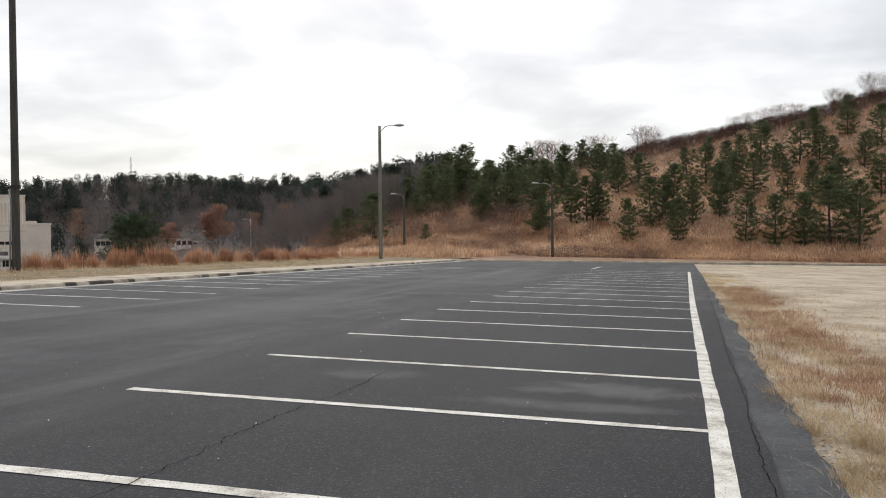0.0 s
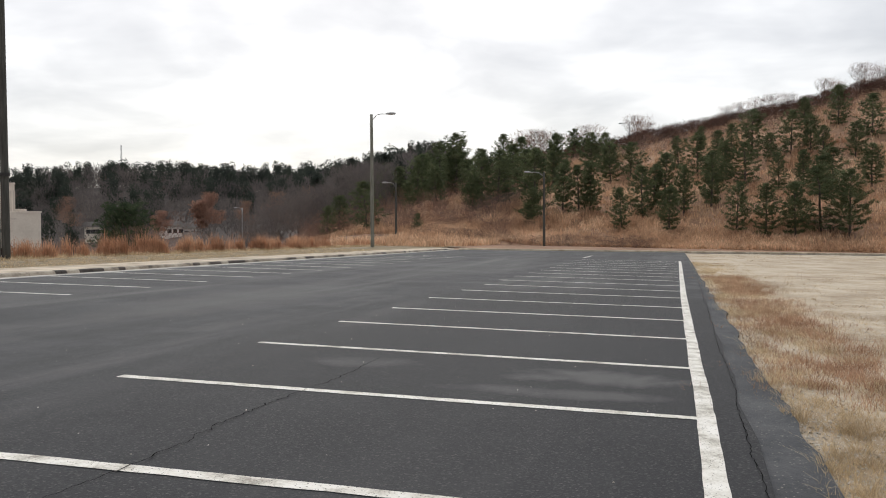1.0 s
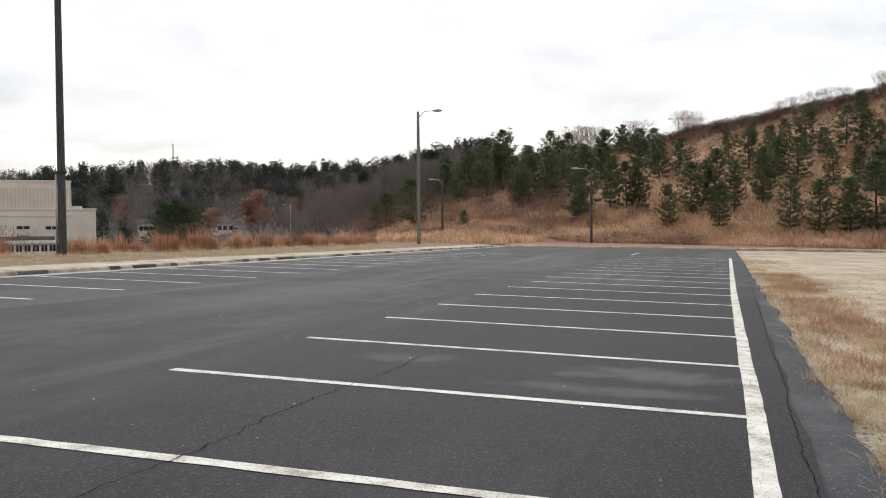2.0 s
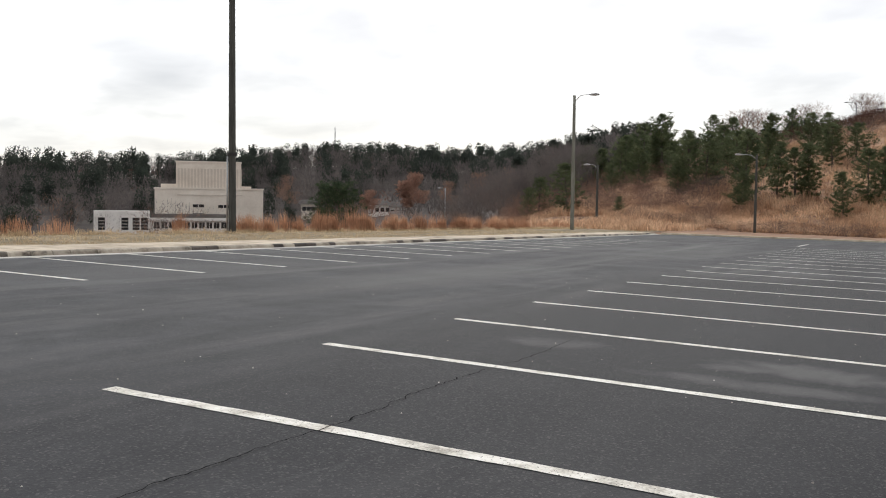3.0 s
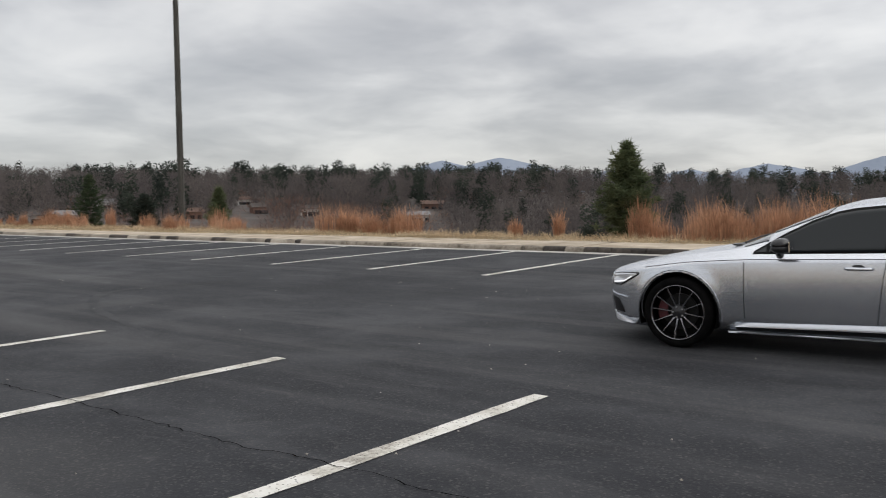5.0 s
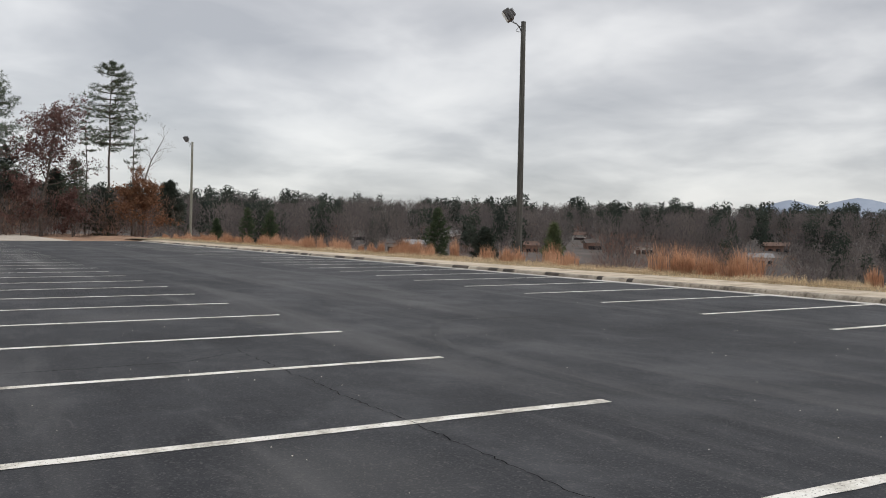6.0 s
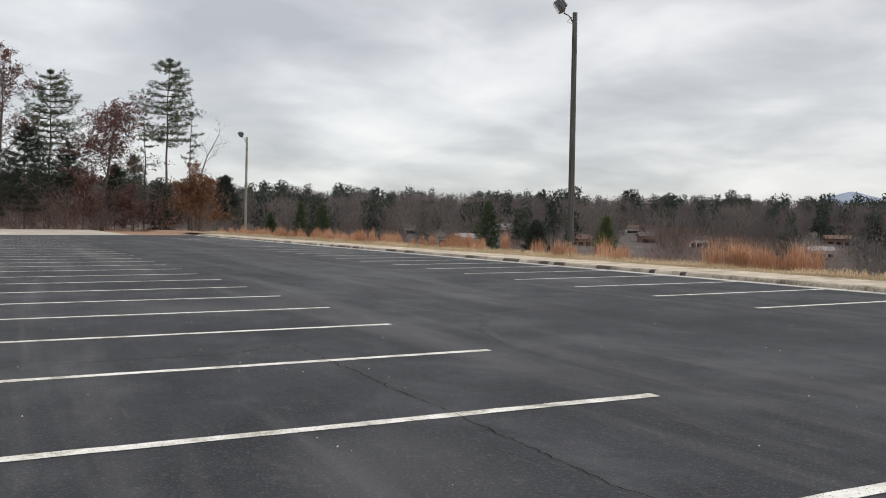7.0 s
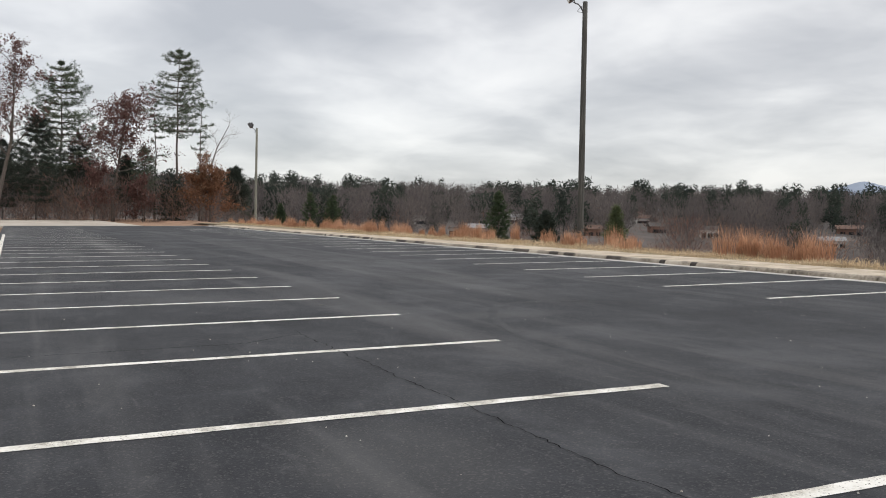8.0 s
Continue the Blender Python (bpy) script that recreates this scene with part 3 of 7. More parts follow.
def kerb_line():
    kerb = thing("kerb", "chipped concrete kerb with dark stains and open joints", "kerb", kind="structure")
    y = -89.0
    while y < 71.0:
        length = random.choice((0.25, 0.35, 0.5, 0.6, 0.8, 1.1))
        ob = new("kerb_stone", kerb_piece(y + 0.012, y + length - 0.012))
        ob.parent = kerb
        y += length
    thing("gutter", "pale concrete gutter pan along the kerb", "gutter", kind="structure",
          data=sheet("gutter", -17.86, -17.50, -89.0, 71.4, 0.008, GUTTER, 1.0, thick=0.05))
    walk_way = thing("pavement", "worn tan concrete sidewalk slabs with grassy joints", "sidewalk", kind="structure")
    y = -89.0
    while y < 71.0:
        ob = new("slab", sheet("slab", -20.0, -18.04, y + 0.012, y + 1.83 - 0.012, 0.115 + random.uniform(-0.008, 0.008), CONCRETE, 1.0, thick=0.2))
        ob.parent = walk_way
        y += 1.83
    verts, faces = [], []
    ys = np.arange(-110, 86.1, 1.2)
    for y in ys:
        back = table(LIP, float(y)) - 0.4 + fray(float(y), 0, 0.5)
        for k in range(7):
            x = -20.0 + (back + 20.0) * k / 6
            verts.append((x, float(y), lot_z(x, float(y)) + (0.075 + 0.03 * noise.noise((x * 1.3, float(y) * 1.3, 0.0)) if k < 6 else -0.06)))
    for r in range(len(ys) - 1):
        for k in range(6):
            q = r * 7 + k
            faces.append((q, q + 7, q + 8, q + 1))
    thing("verge", "dormant brown turf strip behind the sidewalk", "grass", kind="structure", data=mesh_from("verge", verts, faces, TURF, True))


kerb_line()


def lot_grit():
    bits = []
    faces = []
    for _ in range(330):
        x, y = random.uniform(-12, 0.1), random.uniform(-16, 22)
        r = random.uniform(0.004, 0.011)
        z = lot_z(x, y) + 0.001
        a = random.uniform(0, 6)
        n = len(bits)
        for k in range(3):
            bits.append((x + r * math.cos(a + 2.1 * k), y + r * math.sin(a + 2.1 * k), z))
        bits.append((x, y, z + r))
        faces += [(n, n + 1, n + 3), (n + 1, n + 2, n + 3), (n + 2, n, n + 3)]
    thing("grit", "pale pebbles and leaf crumbs scattered on the asphalt", "pebbles", kind="stuff",
          data=mesh_from("grit", bits, faces, material("pale_grit", [(0.3, 0.27, 0.22), (0.45, 0.42, 0.37), (0.62, 0.6, 0.55)], 8.0, island=0.7)))


lot_grit()


# ---- poles and lamps ----
def at_bearing(b, d):
    a = radians(b)
    return -math.sin(a) * d, math.cos(a) * d


def flood_pole(x, y, height, mat, aim, heavy=True):
    z = lot_z(x, y)
    pole = thing("light_pole", "tall weathered wooden light pole with a floodlight on a bracket", "light pole", "lot light poles", at=pose(x, y, z))
    lean = 0.0
    bm = bmesh.new()
    n = 9
    tube(bm, [(lean * k / n, 0, -0.6 + (height + 0.6) * k / n) for k in range(n + 1)], [0.17 - 0.05 * k / n for k in range(n + 1)], 14)
    part("pole", bm, mat, pole, shade=True)
    c, s = math.cos(aim), math.sin(aim)

    def to(u, v, w):
        return (c * u - s * v, s * u + c * v, w)
    bm = bmesh.new()
    tube(bm, [to(0.1, 0, height - 0.5), to(0.2, 0, height - 0.28), to(0.34, 0, height - 0.12), to(0.5, 0, height - 0.06)], 0.03, 8)
    part("bracket", bm, LAMP_DARK, pole, shade=True)
    aimed = Matrix.Translation(to(0.8, 0, height + 0.3)) @ pose(0, 0, 0, 0, 0, math.degrees(aim)) @ pose(0, 0, 0, 0, 34, 0)
    bm = bmesh.new()
    box(bm, -0.2, 0.16, -0.27, 0.27, -0.3, 0.3, 0.04)
    box(bm, -0.34, -0.19, -0.16, 0.16, -0.2, 0.2, 0.03)
    bmesh.ops.transform(bm, verts=bm.verts, matrix=aimed)
    head = part("lamp_head", bm, LAMP_DARK, pole, "dark grey floodlight housing")
    for k in range(5):
        bm = bmesh.new()
        box(bm, -0.38, -0.33, -0.15, 0.15, -0.17 + 0.08 * k, -0.15 + 0.08 * k)
        bmesh.ops.transform(bm, verts=bm.verts, matrix=aimed)
        part("cooling_fin", bm, LAMP_DARK, head)
    bm = bmesh.new()
    box(bm, 0.161, 0.178, -0.24, 0.24, -0.27, 0.27)
    bmesh.ops.transform(bm, verts=bm.verts, matrix=aimed)
    part("lens", bm, LENS, head)
    bm = bmesh.new()
    tube(bm, [aimed @ Vector((0, -0.29, 0.05)), aimed @ Vector((-0.05, -0.29, -0.3)), Vector(to(0.5, 0, height - 0.06)), aimed @ Vector((-0.05, 0.29, -0.3)), aimed @ Vector((0, 0.29, 0.05))], 0.022, 6)
    part("yoke", bm, LAMP_DARK, pole, "steel mounting yoke")
    bm = bmesh.new()
    pts = [to(0.16 + 0.2 * math.sin(k * 0.55) * (1 + 0.1 * k / 6), 0.05 * math.cos(k * 1.3), height - 0.25 - 0.28 * math.sin(k * 0.28)) for k in range(14)]
    tube(bm, pts, 0.012, 5)
    part("cable_loop", bm, plain("black_cable", (0.02, 0.02, 0.02), 0.6), pole, "loose black cable loop")
    return pole


def street_lamp(x, y, height, mat, aim, arm_len=1.7, z=None):
    z = land_z(x, y) if z is None else z
    lamp = thing("street_lamp", "slim weathered pole with a cobra-head lamp on a short arm", "street lamp", "street lamps", at=pose(x, y, z))
    bm = bmesh.new()
    n = 8
    tube(bm, [(0, 0, -0.5 + (height + 0.5) * k / n) for k in range(n + 1)], [0.17 - 0.055 * k / n for k in range(n + 1)], 12)
    part("pole", bm, mat, lamp, shade=True)
    c, s = math.cos(aim), math.sin(aim)

    def to(u, v, w):
        return (c * u - s * v, s * u + c * v, w)
    bm = bmesh.new()
    tube(bm, [to(0.05, 0, height - 0.5), to(0.35 * arm_len, 0, height - 0.05), to(0.6 * arm_len, 0, height + 0.03), to(arm_len, 0, height + 0.02)], 0.032, 8)
    part("arm", bm, GALV, lamp, shade=True)
    bm = bmesh.new()
    prof = [(0.0, 0.05, 0.05), (0.12, 0.12, 0.1), (0.45, 0.19, 0.15), (0.7, 0.16, 0.11), (0.82, 0.06, 0.04)]
    rings = []
    for u, hw, hh in prof:
        rings.append([bm.verts.new(to(arm_len - 0.1 + u, hw * math.cos(a), height + 0.03 + hh * math.sin(a) * (1.0 if math.sin(a) > 0 else 0.7))) for a in [k * math.tau / 12 for k in range(12)]])
    for a, b in zip(rings, rings[1:]):
        for k in range(12):
            bm.faces.new((a[k], a[(k + 1) % 12], b[(k + 1) % 12], b[k]))
    bm.faces.new(rings[0][::-1])
    bm.faces.new(rings[-1])
    part("lamp_head", bm, LAMP_GREY, lamp, shade=True)
    return lamp


near_pole = flood_pole(-26.1, 29.5, 13.0, WOOD_POLE, radians(40))
bm = bmesh.new()
tube(bm, [(-0.16, -0.15, 0.0), (-0.155, -0.145, 1.8), (-0.15, -0.14, 3.4)], 0.035, 8)
part("conduit", bm, GALV, near_pole, "pale grey cable conduit", True)
bm = bmesh.new()
tube(bm, [(0, 0, 3.42), (0, 0, 3.56)], 0.215, 14)
part("strap", bm, plain("dark_strap", (0.02, 0.02, 0.02), 0.6), near_pole)
flood_pole(-25.6, -36.2, 12.05, WOOD_POLE, radians(-31))
flood_pole(-26.4, -103.8, 11.5, GREEN_POLE, radians(-31))
street_lamp(-24.6, 69.7, 11.3, GREEN_POLE, radians(10), 1.35)
street_lamp(-15.2, 106.0, 9.0, WOOD_POLE, radians(190))
street_lamp(-33.4, 103.5, 6.9, WOOD_POLE, radians(197), 1.0)
street_lamp(*at_bearing(27.8, 210), 7.5, GALV, radians(205), 1.2, -2.0)
street_lamp(*at_bearing(2.7, 188), 4.6, GALV, radians(190), 1.5)


# ---- building in the valley ----
def slab_box(name, parent, mat, x0, x1, y0, y1, z0, z1, label=""):
    bm = bmesh.new()
    box(bm, x0, x1, y0, y1, z0, z1)
    return part(name, bm, mat, parent, label)


def theatre():
    x, y = at_bearing(42.95, 232)
    zb = -10.5
    b = thing("auditorium_building", "large beige auditorium with a tall windowless stage tower", "building", at=pose(x, y, zb, 0, 0, 42.95))
    # local x to the right as seen from the lot, y away from it
    slab_box("main_block", b, BEIGE, -13.5, 13.5, 0, 24, 0, 15.2)
    slab_box("parapet", b, BEIGE, -13.7, 13.7, -0.15, 0.25, 15.2, 15.6)
    slab_box("stage_tower", b, BEIGE, -8.4, 8.0, 3, 19, 15.2, 22.2)
    for k in range(20):
        u = -8.0 + 15.6 * k / 19
        slab_box("panel_rib", b, BEIGE_DARK, u, u + 0.5, 2.88, 3.0, 15.4, 20.6)
    slab_box("tower_coping", b, BEIGE, -8.55, 8.15, 2.8, 19.2, 22.2, 22.55)
    slab_box("side_shoulder", b, BEIGE, -12.2, -8.4, 4, 18, 15.2, 16.6)
    slab_box("side_shoulder", b, BEIGE, 8.0, 10.6, 4, 18, 15.2, 16.2)
    slab_box("wall_band", b, BEIGE_DARK, -8.0, 8.2, -0.12, 0.0, 13.6, 13.85)
    for u, v in ((-4.2, 10.6), (2.1, 10.5), (-4.2, 8.3), (0.5, 7.9)):
        w = slab_box("window", b, GLASS_DARK, u, u + 2.8, -0.06, 0.1, v, v + 0.75)
        slab_box("mullion", w, WHITE_PAINT, u + 1.3, u + 1.45, -0.12, -0.06, v, v + 0.75)
    return b


def wing():
    x, y = at_bearing(45.9, 214)
    w = thing("low_wing", "low white glazed wing with a flat brown roof before the auditorium", "building", at=pose(x, y, -7.3, 0, 0, 45.9))
    slab_box("wall", w, WHITE_WALL, -13.5, 17.5, 0, 9, 0, 4.6)
    slab_box("roof", w, ROOF_DARK, -2.0, 15, 2.0, 9.2, 4.6, 5.8)
    slab_box("fascia", w, WHITE_WALL, -13.8, 17.8, -0.6, 0.0, 4.3, 5.0)
    slab_box("end_block", w, WHITE_WALL, -14.5, -2.5, -3.0, 2.0, 0, 6.6)
    for k in range(11):
        u = -1.6 + 1.7 * k
        g = slab_box("window", w, GLASS_DARK, u, u + 1.25, -0.08, 0.05, 2.5, 3.95)
        slab_box("mullion", g, WHITE_PAINT, u + 0.6, u + 0.68, -0.14, -0.08, 2.5, 3.95)
    for u in (-13.6, -8.6, -6.2, -4.4):
        g = slab_box("window", w, GLASS_DARK, u, u + 1.5, -3.08, -2.95, 2.2, 5.0)
        for k in range(3):
            slab_box("mullion", g, WHITE_PAINT, u, u + 1.5, -3.14, -3.08, 2.8 + 0.7 * k, 2.9 + 0.7 * k)
    return w


theatre()
wing()


def house(bearing, d, z, wide, deep, high, wall, roof, turn, label="small far house among bare trees in the valley", group="valley houses"):
    x, y = at_bearing(bearing, d)
    h = thing("house", label, "house", group, at=pose(x, y, z, 0, 0, bearing + turn))
    slab_box("wall", h, wall, -wide / 2, wide / 2, 0, deep, -6, high)
    bm = bmesh.new()
    e = 0.5
    pts = [(-wide / 2 - e, -e, high), (wide / 2 + e, -e, high), (wide / 2 + e, deep + e, high), (-wide / 2 - e, deep + e, high), (-wide / 2 - e, deep / 2, high + deep * 0.28), (wide / 2 + e, deep / 2, high + deep * 0.28)]
    v = [bm.verts.new(p) for p in pts]
    for f in ((0, 1, 5, 4), (2, 3, 4, 5), (0, 4, 3), (1, 2, 5), (3, 2, 1, 0)):
        bm.faces.new([v[i] for i in f])
    part("roof", bm, roof, h)
    for k in range(3):
        u = -wide / 2 + wide * (k + 0.35) / 3
        slab_box("window", h, GLASS_DARK, u, u + 1.2, -0.06, 0.1, high - 2.0, high - 0.8)


HOUSES = []
GREY_ROOF = material("pale_grey_shingles", [(0.2, 0.2, 0.2), (0.28, 0.28, 0.28), (0.36, 0.36, 0.36)], 0.6, rough=0.95)
PALE_SIDING = material("weathered_pale_siding", [(0.3, 0.29, 0.275), (0.4, 0.385, 0.365), (0.48, 0.465, 0.44)], 0.4, rough=0.9)
BRICK_WALL = material("dull_brick", [(0.16, 0.09, 0.07), (0.22, 0.13, 0.1), (0.28, 0.18, 0.14)], 0.6, rough=0.95)
house(-11.9, 200, land_z(*at_bearing(-11.9, 200)) - 0.5, 6, 6, 2.6, WHITE_WALL, WHITE_WALL, 4, "white house at the top of the hill", "")


def on_far_side(bearing, top):
    """How far out the valley's far side rises to just under a height angle."""
    d = 215.0
    while d < 400 and land_z(*at_bearing(bearing, d)) + 3.2 < 1.5 + d * math.tan(radians(top)):
        d += 3.0
    return d


for b, d, w, dp, hh, wall, roof, turn in [
        (32.0, 262, 5, 5, 1.3, WHITE_WALL, ROOF_DARK, 20), (30.9, 270, 6, 5, 0.7, WHITE_WALL, ROOF_DARK, 5), (36.8, 268, 4, 5, 1.3, BEIGE, ROOF_DARK, -10), (27.0, 270, 5, 5, 0.8, WHITE_WALL, ROOF_DARK, 10)]:
    house(b, d, -0.1, w, dp, hh, wall, roof, turn)
    HOUSES.append((b, d))
for b, top, w, wall, roof, turn in [
        (155.1, 1.25, 5, PALE_SIDING, ROOF_DARK, 10), (152.8, 0.75, 6, PALE_SIDING, ROOF_DARK, -20), (151.2, 0.75, 9, PALE_SIDING, GREY_ROOF, 15), (149.1, 1.4, 7, WHITE_WALL, GREY_ROOF, -25), (144.0, 0.8, 9, BRICK_WALL, RED_ROOF, 8),
        (140.7, 1.45, 6, WHITE_WALL, RED_ROOF, -15), (139.7, 1.0, 6, BRICK_WALL, ROOF_DARK, 15), (136.6, 0.85, 7, WHITE_WALL, ROOF_DARK, -8), (128.5, 1.0, 10, BRICK_WALL, RED_ROOF, 5), (129.4, 0.3, 9, PALE_SIDING, GREY_ROOF, 12)]:
    d = on_far_side(b, top)
    hx, hy = at_bearing(b, d)
    z = 1.5 + d * math.tan(radians(top)) - 4.0
    house(b, d, z + 0.6, w * 0.62, 4.0, 2.0, wall, roof, turn)
    HOUSES.append((b, d))


# ---- far mountains ----
def mountains():
    def crest(b):
        h = 2.0 + 0.3 * noise.noise((b * 0.35, 0.0, 0.0)) + 0.12 * noise.noise((b * 1.1, 3.0, 0.0))
        for at, tall, half in ((100.3, 1.3, 4.4), (107.3, 1.0, 4.2), (112.0, 0.8, 3.5), (116.5, 0.95, 4.5), (122.2, 1.45, 5.0), (127.8, 1.8, 5.0), (124.0, 1.9, 6.5), (136.0, 0.5, 8.0)):
            h = max(h, 1.75 + tall * max(0.0, 1 - abs((b - at) / half) ** 1.25) + 0.06 * noise.noise((b * 2.3, at, 0.0)))
        return h
    verts, faces = [], []
    D = 4300.0
    bs = np.arange(78, 172, 0.25)
    for b in bs:
        x, y = at_bearing(float(b), D)
        top = D * math.tan(radians(crest(float(b))))
        for k in range(5):
            f = k / 4
            px, py = at_bearing(float(b), D - 500 * (1 - f))
            verts.append((px, py, -60 + (top + 60) * f))
    for i in range(len(bs) - 1):
        for k in range(4):
            a = i * 5 + k
            faces.append((a, a + 1, a + 6, a + 5))
    thing("backdrop", "mountain range far beyond the valley, blue haze put into its colour", "mountain", kind="structure", data=mesh_from("mountains", verts, faces, MOUNTAIN, True))


mountains()


# ---- far woods ----
class Soup:
    """Loose triangles gathered into one mesh."""

    def __init__(self):
        self.v, self.n = [], 0

    def add(self, tri):
        self.v.append(np.asarray(tri, dtype=float).reshape(-1, 3))

    def mesh(self, name, mat):
        v = np.concatenate(self.v)
        me = bpy.data.meshes.new(name)
        n = len(v) // 3
        me.vertices.add(len(v))
        me.vertices.foreach_set("co", v.astype(np.float32).ravel())
        me.loops.add(3 * n)
        me.loops.foreach_set("vertex_index", np.arange(3 * n, dtype=np.int32))
        me.polygons.add(n)
        me.polygons.foreach_set("loop_start", np.arange(0, 3 * n, 3, dtype=np.int32))
        me.polygons.foreach_set("loop_total", np.full(n, 3, dtype=np.int32))
        me.materials.append(mat)
        me.update(calc_edges=True)
        return me


rng = np.random.default_rng(7)


def conifer_soup(h, r, n=190, lumps=7, base=0.3):
    """Far pine: a bare stem under a ragged crown of several lumps of short boughs."""
    out = [np.array([[(0.012 * h * math.cos(k * 2.1), 0.012 * h * math.sin(k * 2.1), 0), (0.012 * h * math.cos(k * 2.1 + 2.1), 0.012 * h * math.sin(k * 2.1 + 2.1), 0), (0, 0, 0.9 * h)]]) for k in range(3)]
    for q in range(lumps):
        t = (q + 0.5 + rng.normal(0, 0.25)) / lumps
        a = rng.random() * math.tau
        size = h * r * (0.95 - 0.38 * t + 0.1 * math.sin(t * 9))
        off = h * r * 0.5 * (1 - 0.75 * t) * rng.random()
        c = np.array((math.cos(a) * off, math.sin(a) * off, h * (base + (0.93 - base) * t)))
        m = n // lumps
        d = rng.normal(0, 1, (m, 3))
        d /= np.linalg.norm(d, axis=1)[:, None]
        p = c + d * size * np.cbrt(rng.uniform(0.2, 1.0, m))[:, None] * (0.85, 0.85, 0.75)
        side = np.cross(d, rng.normal(0, 1, (m, 3)))
        side /= np.linalg.norm(side, axis=1)[:, None]
        # needle sprays lie over the crown like shingles, their tips lifted
        tip = np.cross(d, side) + d * rng.uniform(0.0, 0.7, m)[:, None]
        w = size * rng.uniform(0.08, 0.15, m)[:, None]
        out.append(np.stack([p - side * w, p + side * w, p + tip * size * rng.uniform(0.3, 0.56, m)[:, None]], 1))
    return np.concatenate(out)


def bare_soup(h, r, n=320, thin=0.010, low=0.25, stem=0.014):
    """Far leafless tree: a stem and a haze of rising twigs."""
    out = []
    for k in range(3):
        a = k * 2.1
        out.append([(stem * h * math.cos(a), stem * h * math.sin(a), 0), (stem * h * math.cos(a + 2.1), stem * h * math.sin(a + 2.1), 0), (0, 0, 0.8 * h)])
    a = rng.random(n) * math.tau
    t = low + (0.85 - low) * rng.random(n) ** 0.9
    spread = r * np.sin(np.clip((t + 0.1 - low) / (1.05 - low), 0.05, 1) * 2.4) * np.sqrt(rng.random(n))
    p = np.stack([np.cos(a) * spread, np.sin(a) * spread, h * t], 1)
    d = np.stack([np.cos(a) * 0.5, np.sin(a) * 0.5, np.ones(n)], 1) + rng.normal(0, 0.35, (n, 3))
    length = h * rng.uniform(0.045, 0.12, n)[:, None]
    outward = np.stack([np.cos(a), np.sin(a), 0.6 * (t - 0.3) + 0.15], 1) + rng.normal(0, 0.25, (n, 3))
    side = np.cross(d, outward)
    side /= np.linalg.norm(side, axis=1)[:, None] + 1e-9
    wide = h * thin * rng.uniform(0.5, 1.2, n)[:, None]
    tri = np.stack([p - side * wide, p + side * wide, p + d * length], 1)
    return np.concatenate([np.array(out), tri])


def plant(soup, tri, x, y, z, turn, size=1.0):
    c, s = math.cos(turn), math.sin(turn)
    q = tri * size
    v = np.empty_like(q)
    v[..., 0] = q[..., 0] * c - q[..., 1] * s + x
    v[..., 1] = q[..., 0] * s + q[..., 1] * c + y
    v[..., 2] = q[..., 2] + z
    soup.add(v)


